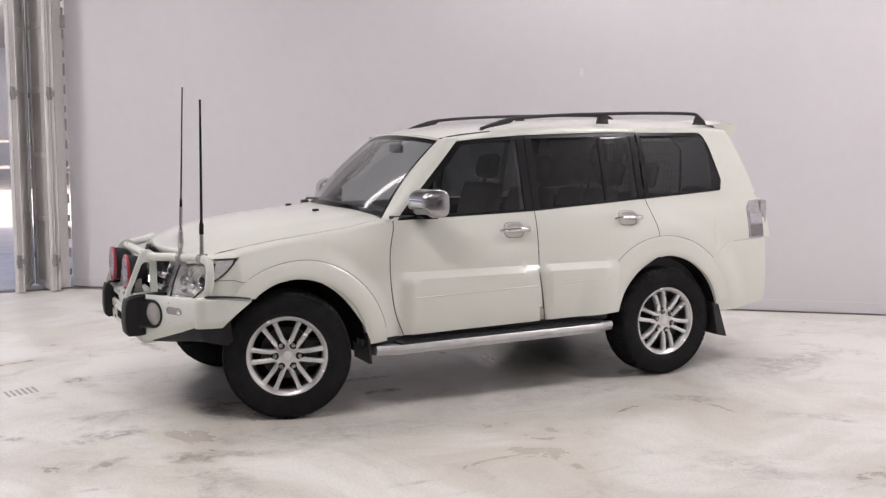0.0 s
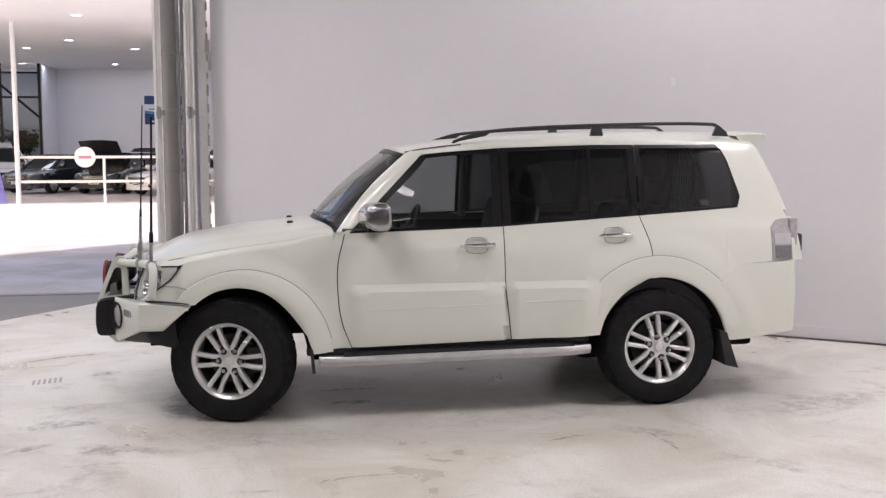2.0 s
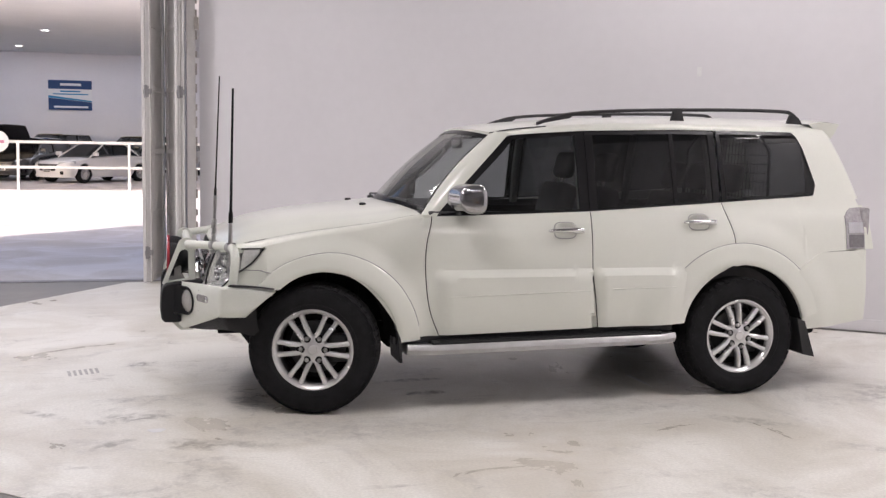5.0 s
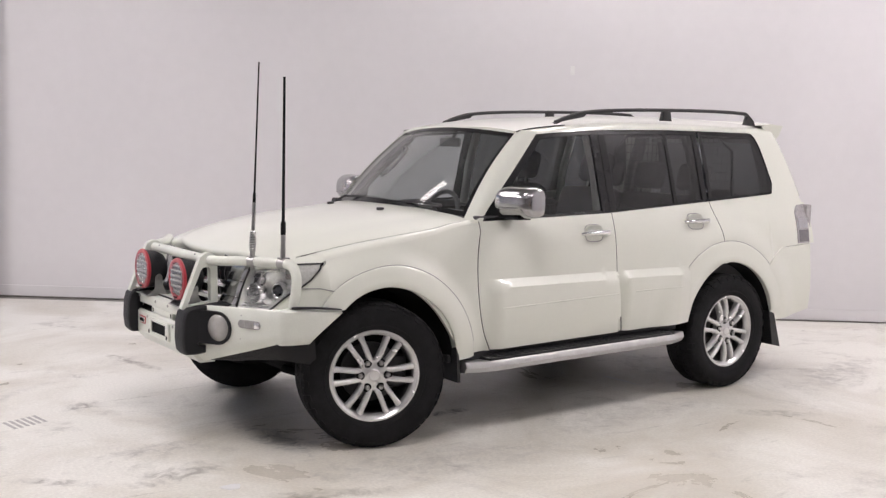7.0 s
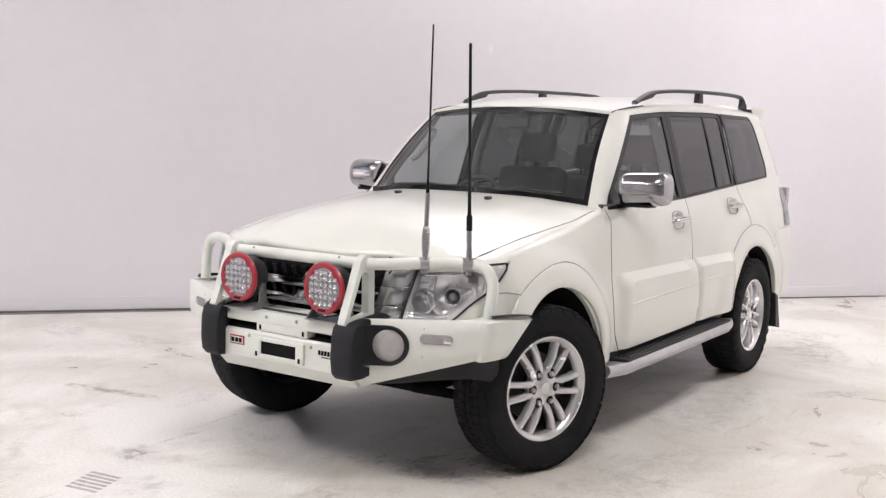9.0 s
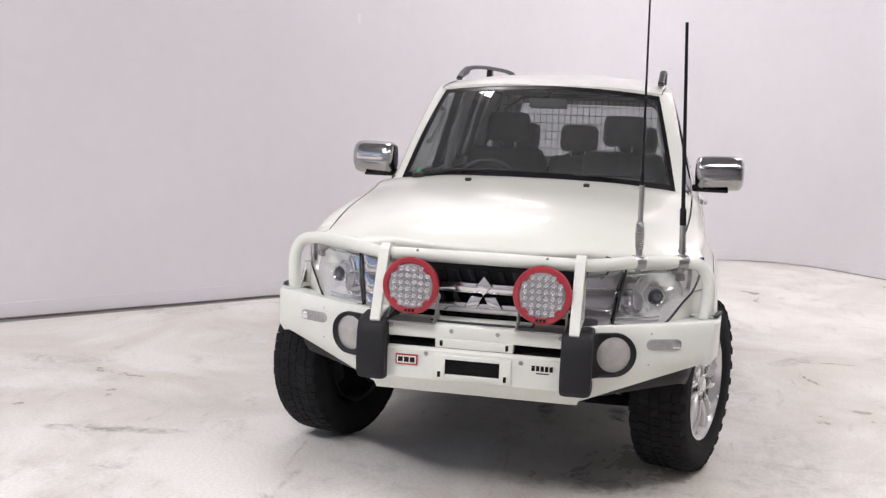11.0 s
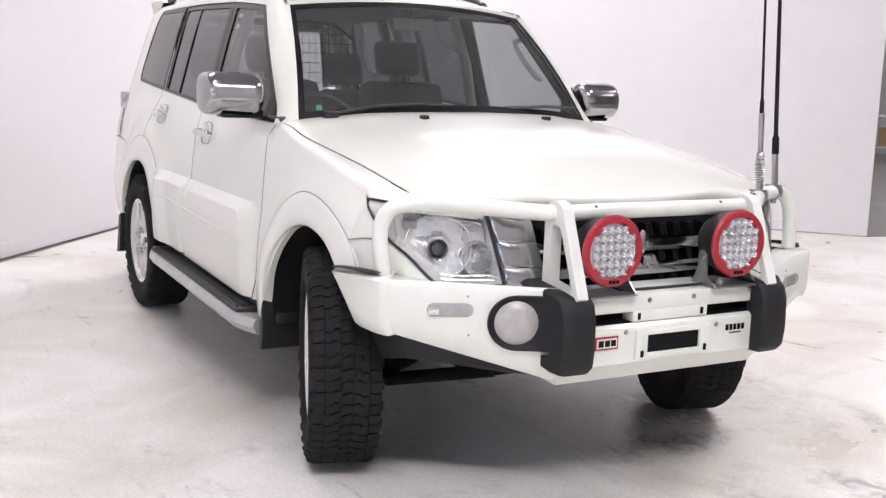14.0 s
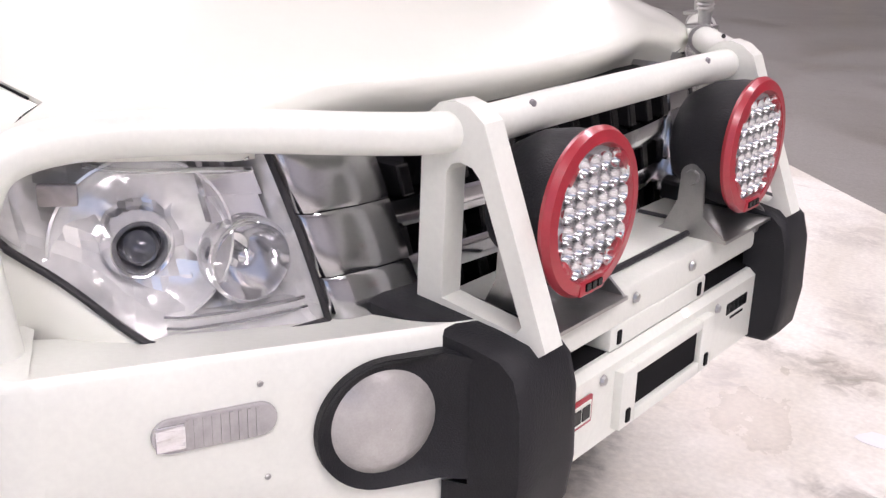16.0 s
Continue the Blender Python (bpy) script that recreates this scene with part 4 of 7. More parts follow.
# door handles with chrome cups
def handle(cx, cz):
    def cup(bm):
        vs = []
        rows = []
        for k in range(25):
            a = 2 * math.pi * k / 24
            c, s = math.cos(a), math.sin(a)
            px, pz = 0.072 * abs(c) ** 0.6 * (1 if c > 0 else -1), 0.050 * abs(s) ** 0.6 * (1 if s > 0 else -1)
            rows.append([(cx + px * f, -(side_y(cx, cz) + o), cz + pz * f) for f, o in ((1.0, 0.002), (0.97, 0.007), (0.88, 0.006), (0.5, -0.006), (0.05, -0.008))])
        grid(bm, rows)
    def grip(bm):
        y = side_y(cx, cz)
        pts = curve_path([(cx - 0.105, -y - 0.006, cz - 0.003), (cx - 0.08, -y - 0.03, cz), (cx, -y - 0.037, cz + 0.002), (cx + 0.085, -y - 0.034, cz + 0.004), (cx + 0.115, -y - 0.012, cz + 0.004)], 5)
        n0 = len(bm.verts)
        tube(bm, pts, 0.014, 10, taper=[0.009 + 0.005 * math.sin(math.pi * i / (len(pts) - 1)) for i in range(len(pts))])
        box(bm, cx + 0.045, cx + 0.118, -y - 0.032, -y - 0.002, cz - 0.016, cz + 0.018, 0.006)
    return cup, grip


for cx, cz, pars in ((0.166, 1.084, doors_f), (1.095, 1.134, doors_r)):
    cup, grip = handle(cx, cz)
    both("handle_cup", cup, M_PAINT, pars, "white handle cup", 50)
    ring = [(cx + 0.073 * abs(math.cos(a)) ** 0.6 * (1 if math.cos(a) > 0 else -1), cz + 0.051 * abs(math.sin(a)) ** 0.6 * (1 if math.sin(a) > 0 else -1)) for a in [2 * math.pi * k / 24 for k in range(25)]]
    both("cup_edge", lambda bm: tube(bm, [(x, -side_y(x, z) - 0.001, z) for x, z in ring], 0.0022, 6, caps=False), M_TRIM, pars, "dark edge of the handle cup", 50)
    # a dark block in the cup paints the handle's shade
    both("handle_shadow_gap", lambda bm: box(bm, cx - 0.045, cx + 0.045, -side_y(cx, cz) - 0.012, -side_y(cx, cz) + 0.004, cz - 0.012, cz + 0.010, 0.003), M_TRIM, pars, "dark block standing for the shade behind the handle", 50)
    both("door_handle", grip, M_CHROME, pars, "chrome door handle", 50)


# dark shut lines between the panels of the side
def side_gap(x, edge, z0, z1, ledge=0.0):
    return lambda bm: tube(bm, [(x + edge(z), -side_y(x + edge(z), z, 0.048) + 0.002, z) for z in steps(z0, z1, 40)], 0.0026, 6)
both("door_gap", side_gap(-0.685, DOORFRONT, 0.455, 1.168), M_UNDER, fenders, "dark shut line", 60)
both("door_gap", side_gap(0.347, MIDGAP, 0.47, 1.198), M_UNDER, doors_f, "dark shut line", 60)
both("door_gap", side_gap(1.278, REARGAP, 0.875, 1.255), M_UNDER, doors_r, "dark shut line", 60)


# raised line along each door moulding
def mould_line(x0, x1, z0, z1):
    return lambda bm: tube(bm, [(lerp(x0, x1, t), -side_y(lerp(x0, x1, t), lerp(z0, z1, t), 0.048) + 0.001, lerp(z0, z1, t)) for t in steps(0, 1, 12)], 0.004, 6)
both("moulding_line", mould_line(-0.60, 0.33, 0.686, 0.712), M_PAINT, doors_f, "", 60)
both("moulding_line", mould_line(0.47, 0.90, 0.718, 0.726), M_PAINT, doors_r, "", 60)


# door mirrors
def mirror_shell(bm):
    rows = []
    for k in range(21):
        t = 0.5 - 0.5 * math.cos(math.pi * k / 20)
        y = -lerp(0.80, 1.046, t)
        f = (1 - abs(2 * t - 1) ** 5) ** 0.4 * lerp(0.95, 1.0, t) + 0.25 * (abs(2 * t - 1) ** 5)
        row = []
        for j in range(48):
            a = 2 * math.pi * j / 48
            c, s = math.cos(a), math.sin(a)
            sq = lambda u, e: abs(u) ** e * (1 if u > 0 else -1)
            x = -0.475 + (0.115 if c < 0 else 0.055) * sq(c, 0.78) * f + 0.05 * (t - 0.5)
            z = 1.284 + 0.091 * sq(s, 0.74 if c < 0 else 0.6) * f * (1 - 0.12 * max(0, -c) ** 3)
            row.append((x, y, z))
        rows.append(row)
    g = grid(bm, rows, close_v=True)
    bm.faces.new(g[0]), bm.faces.new(g[-1][::-1])
both("mirror_shell", mirror_shell, M_DARKCHROME, doors_f, "chrome door mirror shell", 50)
both("mirror_glass", lambda bm: box(bm, -0.422, -0.412, -0.995, -0.835, 1.228, 1.350, 0.003), M_DULLCHROME, doors_f, "mirror glass")
def mirror_foot(bm):
    box(bm, -0.53, -0.43, -0.86, -0.79, 1.185, 1.222, 0.01)
    box(bm, -0.55, -0.45, -0.97, -0.84, 1.186, 1.203, 0.006)
both("mirror_foot", mirror_foot, M_GLOSSBLACK, doors_f, "black mirror foot", 40)
both("mirror_seam", lambda bm: tube(bm, [(-0.588, -0.83, 1.252), (-0.594, -0.90, 1.250), (-0.583, -0.985, 1.252)], 0.003, 6), M_TRIM, doors_f, "dark seam in the mirror shell", 40)


# roof rails
def roof_rail(bm):
    top = curve_path([(0.05, -0.585, 1.762), (0.16, -0.588, 1.80), (0.30, -0.588, 1.832), (0.6, -0.585, 1.856), (1.0, -0.582, 1.872), (1.5, -0.575, 1.883), (1.82, -0.568, 1.881), (1.90, -0.566, 1.868), (1.97, -0.565, 1.815)], 5)
    rows = []
    for i, p in enumerate(top):
        t = i / (len(top) - 1)
        h, w = (0.036 if 0.2 < t < 0.85 else 0.034), 0.018
        rows.append([(p.x, p.y - w, p.z - 0.008), (p.x, p.y - w * 0.6, p.z), (p.x, p.y + w * 0.6, p.z), (p.x, p.y + w, p.z - 0.008), (p.x, p.y + w * 0.8, p.z - h * 0.62), (p.x, p.y - w * 0.9, p.z - h * 0.62)])
    g = grid(bm, rows, close_v=True)
    bm.faces.new(g[0][::-1]), bm.faces.new(g[-1])
    prism(bm, [(0.03, 1.745), (0.27, 1.79), (0.33, 1.835), (0.18, 1.80)], -0.603, -0.57)
    prism(bm, [(0.99, 1.79), (1.08, 1.79), (1.065, 1.855), (1.005, 1.855)], -0.60, -0.565, bevel=0.004)
    prism(bm, [(1.87, 1.79), (1.985, 1.785), (1.955, 1.828), (1.90, 1.862)], -0.580, -0.552)
both("roof_rail", roof_rail, M_BLACK, car, "matt black roof rail", 40)

# tail: tailgate, rear glass, spoiler, bumper, lamps, spare wheel cover
bm = bmesh.new()
sheet(bm, lambda u, v: Vector((soft([(0.62, 2.44), (0.95, 2.43), (1.21, 2.385), (1.40, 2.31), (1.68, 2.19), (1.76, 2.15)])(v) + 0.035 * (1 - u * u), u * (side_y(2.25, v) - 0.02), v)), steps(-1, 1, 20), steps(0.945, 1.24, 8))
thicken(bm, (-0.04, 0, 0))
part("tailgate", bm, M_PAINT, car, "white side-hinged tailgate", 40)
bm = bmesh.new()
sheet(bm, lambda u, v: Vector((soft([(0.95, 2.43), (1.21, 2.385), (1.40, 2.31), (1.68, 2.19), (1.76, 2.15)])(v) + 0.035 * (1 - u * u), u * (side_y(2.25, v) - 0.02), v)), steps(-0.9, 0.9, 20), steps(1.24, 1.74, 8))
part("rear_window", bm, G_FRONT, car, "tinted rear window", 40)
bm = bmesh.new()
rows = []
for k in range(25):
    v = -1 + 2 * k / 24
    c = 0.05 * v * v
    rows.append([(2.02, v * 0.60, 1.79), (2.10, v * 0.61, 1.822 - 0.02 * abs(v) ** 3), (2.20 - c, v * 0.62, 1.83 - 0.03 * abs(v) ** 3), (2.29 - c, v * 0.625, 1.822 - 0.03 * abs(v) ** 3), (2.292 - c, v * 0.622, 1.785), (2.265 - c, v * 0.615, 1.725), (2.17, v * 0.60, 1.66)])
g = grid(bm, rows)
bm.faces.new(g[0]), bm.faces.new(g[-1][::-1])
part("spoiler", bm, M_PAINT, car, "white roof spoiler", 40)


def bumper_side(bm):
    lo = table([(1.80, 0.43), (1.9, 0.42), (2.1, 0.43), (2.4, 0.47)])
    hi = table([(1.80, 0.80), (1.85, 0.85), (2.0, 0.930), (2.42, 0.944)])
    side_panel(bm, 1.80, 2.36, lambda x: max(lo(x), arch(x, RX, R_REAR)), hi, nx=26, nz=12, inset=-0.007)
both("rear_bumper_side", bumper_side, M_PAINT, car, "white rear bumper end", 40)
bm = bmesh.new()
sheet(bm, lambda u, v: Vector((2.475 - 0.125 * abs(u) ** 8 - 0.02 * abs(v - 0.5), u * 0.840, lerp(0.475, 0.944, v))), steps(-1, 1, 28), steps(0, 1, 6))
thicken(bm, (-0.05, 0, 0))
part("rear_bumper", bm, M_PAINT, car, "white rear bumper", 40)


def tail_lamp(bm):
    lo, hi = lambda x: 0.95, table([(2.20, 1.16), (2.235, 1.205), (2.26, 1.222), (2.40, 1.232)])
    side_panel(bm, 2.205, 2.352, lo, hi, nx=10, nz=12, inset=-0.006, flange=0.03)
    box(bm, 2.34, 2.40, -0.80, -0.66, 0.955, 1.225, 0.01)
tails = both("tail_lamp", tail_lamp, mat("tail_lamp_glass", (0.46, 0.44, 0.45), 0.12, var=0.25, scale=40, coat=1.0), car, "clear tail lamp with grey bands", 40)
for z0, z1, mt in ((0.96, 1.045, mat("grey_lens", (0.2, 0.19, 0.2), 0.15, var=0.2, scale=60, coat=1.0)), (1.055, 1.13, M_DULLCHROME)):
    both("lamp_band", lambda bm: side_panel(bm, 2.225, 2.345, lambda x: z0, lambda x: z1, nx=8, nz=3, inset=-0.009, flange=0.004), mt, tails, "", 40)
bm = bmesh.new()
lathe(bm, [(0.0005, 0.0), (0.27, 0.0), (0.305, -0.02), (0.325, -0.07), (0.32, -0.15), (0.0005, -0.15)], 40, pose(2.645, 0.03, 0.925, 0, 0, -90))
spare = part("spare_wheel_cover", bm, M_PAINT, car, "white spare wheel cover", 40)
bm = bmesh.new()
box(bm, 2.50, 2.672, -0.36, 0.3, 0.945, 1.085, 0.02)
part("cover_band", bm, M_BLACK, spare, "black plate recess on the cover", 40)
bm = bmesh.new()
lathe(bm, [(0.20, -0.10), (0.36, -0.11), (0.384, -0.13), (0.388, -0.20), (0.384, -0.25), (0.35, -0.27), (0.20, -0.27)], 40, pose(2.645, 0.03, 0.915, 0, 0, -90))
part("spare_tyre", bm, M_RUBBER, spare, "black spare tyre behind the cover", 40)
bm = bmesh.new()
tube(bm, [(2.42, 0.03, 0.93), (2.50, 0.03, 0.93)], 0.10, 12)
part("spare_mount", bm, M_BLACK, spare, "black spare wheel mount", 40)

# side steps and mud flaps
def side_step(bm):
    rows = []
    for k in range(25):
        x = lerp(-0.86, 0.905, k / 24)
        zc = lerp(0.392, 0.418, k / 24)
        w = 0.985 if 1 < k < 23 else (0.965 if k in (1, 23) else 0.94)
        rows.append([(x, -0.80, zc + 0.0), (x, -w + 0.01, zc + 0.012), (x, -w, zc), (x, -w - 0.004, zc - 0.02), (x, -w + 0.015, zc - 0.048), (x, -w + 0.06, zc - 0.055), (x, -0.80, zc - 0.05)])
    g = grid(bm, rows, close_v=True)
    bm.faces.new(g[0][::-1]), bm.faces.new(g[-1])
steps_ = both("side_step", side_step, M_ALU, car, "silver aluminium side step", 35)
def step_tread(bm):
    box(bm, -0.70, 0.80, -0.966, -0.82, 0.398, 0.430, 0.006, pose(0, 0, 0, 0, -0.85, 0))
    for y in (-0.948, -0.922, -0.896, -0.870, -0.844):
        box(bm, -0.66, 0.76, y - 0.006, y + 0.006, 0.429, 0.436, 0.0, pose(0, 0, 0, 0, -0.85, 0))
both("step_tread", step_tread, M_BLACK, steps_, "black ribbed tread", 40)
both("sill", lambda bm: box(bm, -0.93, 0.92, -0.872, -0.78, 0.415, 0.462, 0.012, pose(0, 0, 0, 0, -1.1, 0)), M_BLACK, car, "black sill", 40)
both("mud_flap", lambda bm: prism(bm, [(-0.925, 0.53), (-0.905, 0.53), (-0.885, 0.295), (-0.905, 0.295)], -0.925, -0.66, bevel=0.004), M_BLACK, car, "black front mud flap")
both("mud_flap", lambda bm: prism(bm, [(1.79, 0.50), (1.85, 0.48), (1.935, 0.235), (1.845, 0.255)], -0.93, -0.68, bevel=0.004), M_BLACK, car, "black rear mud flap")
bm = bmesh.new()
tube(bm, [(1.6, 0.35, 0.36), (2.2, 0.38, 0.4), (2.45, 0.38, 0.43)], 0.035, 10)
part("exhaust_pipe", bm, M_STEEL, car, "dull steel exhaust pipe", 40)

# ---- the car: front end and bull bar ----
def lens(bm):
    sheet(bm, lambda s, v: hl_point(s, v, 0.004), steps(0, 1, 26), steps(0, 1, 10))
def bowl(bm):
    rnd = random.Random(4)
    ss, vs = steps(0, 1, 30), steps(0, 1, 13)
    rows = []
    for s in ss:
        row = []
        for v in vs:
            edge = min(1, 9 * min(v, 1 - v, s * 1.4, 1 - s))
            row.append(hl_point(s, v, -0.006 - (0.085 - 0.077 * min(max((s - 0.66) / 0.2, 0.0), 1.0)) * edge - (0.015 if s < 0.8 else 0.003) * edge * rnd.random()))
        rows.append(row)
    grid(bm, rows)
def seal(bm):
    tube(bm, [hl_point(s, 0, 0.003) for s in steps(0, 0.86, 24)], 0.0048, 6)
    tube(bm, [hl_point(0, v, 0.003) for v in steps(0, 1, 8)], 0.0050, 6)
    tube(bm, [hl_point(s, 0, 0.002) for s in steps(0.86, 1, 6)] + [hl_point(s, 1, 0.002) for s in steps(1, 0.80, 8)], 0.0048, 6)
M_BOWL = mat("lamp_reflector", (0.96, 0.96, 0.95), 0.12, 0.5, var=0.10, scale=60, coat=0.6)
M_CUP = mat("led_cup", (0.78, 0.78, 0.79), 0.09, 0.85, var=0.05, scale=40)
lamps = both("headlamp", bowl, M_BOWL, car, "clear wraparound headlamp with bright reflector", 10)
both("lamp_seal", seal, M_BLACK, lamps, "black rubber seal", 60)
for ob in both("lamp_lens", lens, G_LENS, lamps, "clear lens", 60):
    ob.visible_shadow = False


# pale sheet added under the lens, so the tip doesn't look dark
def tip_brightener(bm):
    sheet(bm, lambda s, v: hl_point(s, v, -0.0035), steps(0.83, 0.985, 8), steps(0.08, 0.94, 5))
both("lamp_tip_brightener", tip_brightener, mat("pale_tip_sheet", (0.74, 0.74, 0.73), 0.25, 0.15, var=0.15, scale=70), lamps, "pale sheet added to brighten the lamp's tip", 40)


def projector(bm):
    m = pose(-1.866, -0.660, 0.834, 0, 0, -64)
    lathe(bm, [(0.046, 0.04), (0.042, 0.0), (0.036, -0.012), (0.029, -0.008), (0.026, 0.004), (0.025, 0.03)], 36, m)
def dish(bm):
    """Large round reflector with soft upright flutes."""
    m = pose(-1.866, -0.660, 0.844, 0, 0, -64)
    vs = lathe(bm, [(0.108, -0.026), (0.105, -0.027), (0.101, -0.012), (0.092, 0.000), (0.080, 0.009), (0.066, 0.016), (0.055, 0.021), (0.045, 0.024)], 48)
    for v in vs:
        if math.hypot(v.co.x, v.co.z) < 0.100:
            v.co.y += 0.0028 * math.sin(v.co.x * 420)
    bmesh.ops.transform(bm, matrix=m, verts=vs)
both("lamp_dish", dish, M_BOWL, lamps, "round silver reflector dish", 50)
both("projector_ring", projector, M_CUP, lamps, "chrome projector ring", 50)
both("projector_lens", lambda bm: lathe(bm, [(0.0005, -0.024), (0.010, -0.022), (0.017, -0.016), (0.022, -0.006), (0.0245, 0.008), (0.0245, 0.03)], 32, pose(-1.866, -0.660, 0.834, 0, 0, -64)),
     mat("projector_glass", (0.05, 0.055, 0.07), 0.03, var=0.1, coat=1.0), lamps, "dark projector lens", 60)
def high_beam(bm):
    m = pose(-1.938, -0.560, 0.814, 0, 0, -72)
    lathe(bm, [(0.054, 0.02), (0.054, -0.02), (0.049, -0.025), (0.045, -0.012), (0.038, 0.015), (0.02, 0.035), (0.010, 0.035), (0.010, -0.004), (0.0005, -0.01)], 36, m)
both("high_beam", high_beam, M_CUP, lamps, "chrome high beam bowl", 45)
def lamp_ribs(bm):
    for v in (0.84, 0.90, 0.96):
        tube(bm, [hl_point(s, v, -0.028) for s in steps(0.06, 0.66, 10)], 0.0035, 6)
    for v in (0.06, 0.12):
        tube(bm, [hl_point(s, v, -0.022) for s in steps(0.04, 0.52, 10)], 0.0028, 6)
both("lamp_rib", lamp_ribs, M_CUP, lamps, "chrome lamp ribs", 50)
def lamp_brow(bm):
    """Bright stepped plate over the two bowls."""
    for v0, v1, o in ((0.70, 0.83, -0.030), (0.55, 0.69, -0.044)):
        sheet(bm, lambda s, v: hl_point(s, v, o - 0.012 * math.sin(9 * s)), steps(0.05, 0.30, 8), steps(v0, v1, 3))
    thicken(bm, (0.012, 0, 0))
both("lamp_brow", lamp_brow, M_CUP, lamps, "bright stepped trim inside the lamp", 30)
def side_marker(bm):
    box(bm, -0.022, 0.022, -0.006, 0.006, -0.013, 0.013, 0.003)
    p = Vector(hl_point(0.735, 0.62, -0.022))
    bmesh.ops.transform(bm, matrix=pose(p.x, p.y, p.z, 0, 0, -48), verts=bm.verts)
both("side_marker", side_marker, mat("smoky_marker", (0.30, 0.27, 0.27), 0.15, var=0.2, scale=90, coat=1.0), lamps, "small smoky marker block", 40)


# chrome blocks between lamp and grille
def chrome_block(z0, z1):
    def make(bm):
        rows = []
        for t in (0.0, 0.08, 0.5, 0.92, 1.0):
            z = lerp(z0, z1, t)
            lean = 0.30 * (z - 0.72)
            yb = 0.513 + 0.18 * (z - 0.82)
            ya = yb - 0.142
            b = 0.003 * min(1.0, 12 * min(t, 1 - t))
            rows.append([(-2.00 + lean, -ya, z), (-2.058 + lean - b, -ya - 0.002, z), (-2.068 + lean - b, -ya - 0.010, z), (-2.062 + lean - b, -lerp(ya, yb, 0.45), z), (-2.050 + lean - b, -lerp(ya, yb, 0.78), z), (-2.047 + lean - b, -lerp(ya, yb, 0.90), z), (-2.036 + lean - b, -yb + 0.003, z), (-2.010 + lean, -yb, z)])
        grid(bm, rows)
    return make
for z0, z1 in ((0.8705, 0.956), (0.7905, 0.8690), (0.730, 0.7890)):
    both("grille_end", chrome_block(z0, z1), M_DARKCHROME, car, "polished chrome grille end", 40)

# grille
bm = bmesh.new()
box(bm, -1.985, -1.95, -0.37, 0.37, 0.66, 0.95)
grille = part("grille", bm, M_UNDER, car, "black grille with chrome bars")
for z, h in ((0.842, 0.024), (0.762, 0.024), (0.690, 0.016)):
    bm = bmesh.new()
    rows = []
    for v in steps(-1, 1, 20):
        x = -2.052 + 0.035 * v * v
        rows.append([(x + 0.05, v * 0.41, z + h), (x + 0.004, v * 0.41, z + h * 0.8), (x, v * 0.41, z), (x + 0.006, v * 0.41, z - h * 0.8), (x + 0.05, v * 0.41, z - h)])
    grid(bm, rows)
    part("grille_bar", bm, M_DULLCHROME, grille, "chrome grille bar", 30)
for z in (0.888, 0.802, 0.725):
    for k in range(13):
        y = -0.36 + 0.06 * k
        if abs(y) < 0.07 and z < 0.85:
            continue
        bm = bmesh.new()
        prism(bm, [(y - 0.019, z - 0.022), (y + 0.004, z - 0.022), (y + 0.019, z + 0.022), (y - 0.004, z + 0.022)], -2.028, -1.98, "x", bevel=0.003)
        part("grille_tooth", bm, M_GLOSSBLACK, grille)
bm = bmesh.new()
for c, pts in enumerate((((0, 0.818), (-0.033, 0.857), (0, 0.897), (0.033, 0.857)), ((-0.003, 0.813), (-0.05, 0.815), (-0.078, 0.768), (-0.028, 0.768)), ((0.003, 0.813), (0.05, 0.815), (0.078, 0.768), (0.028, 0.768)))):
    prism(bm, list(pts), -2.078, -2.05, "x", bevel=0.004)
part("grille_badge", bm, M_DULLCHROME, grille, "three chrome diamond shapes", 30)
# body corner under the headlamp
def corner_panel(bm):
    rows = []
    for s in steps(0.25, 1.0, 20):
        p = hl_point(s, 0, -0.004)
        top = Vector(p)
        zb = min(0.708, top.z - 0.02)
        x, y = top.x, top.y
        out = lambda z: -(SIDE(z) - SIDE(top.z)) * s
        rows.append([tuple(top + Vector((0.02, 0.01, 0.0))), tuple(top)] + [(x - f, y - f + out(lerp(top.z, zb, t)), lerp(top.z, zb, t)) for t, f in ((0.2, 0.004), (0.4, 0.005), (0.7, 0.003), (1.0, 0.0))])
    zt = HOODLINE(-1.69) - 0.004
    for x in (-1.69, -1.66):
        rows.append([(x, -side_y(x, lerp(zt, 0.712, t)) + (0.0 if x < -1.67 else 0.004), lerp(zt, 0.712, t)) for t in (0, 0.05, 0.2, 0.4, 0.7, 1.0)])
    grid(bm, rows)
corners = both("bumper_corner", corner_panel, M_PAINT, car, "white bumper corner under the headlamp", 50)
both("corner_seam", lambda bm: tube(bm, [(hl_point(s, 0)[0], hl_point(s, 0)[1] - (SIDE(0.852) - SIDE(HL_BOT(s))) * s - 0.004, 0.858) for s in steps(0.86, 1.0, 5)] + [(x, -side_y(x, 0.84) - 0.001, 0.852 + 0.2 * (-1.70 - x) * 1.0) for x in steps(-1.70, -1.665, 4)], 0.0024, 6), M_TRIM, corners, "dark seam", 50)
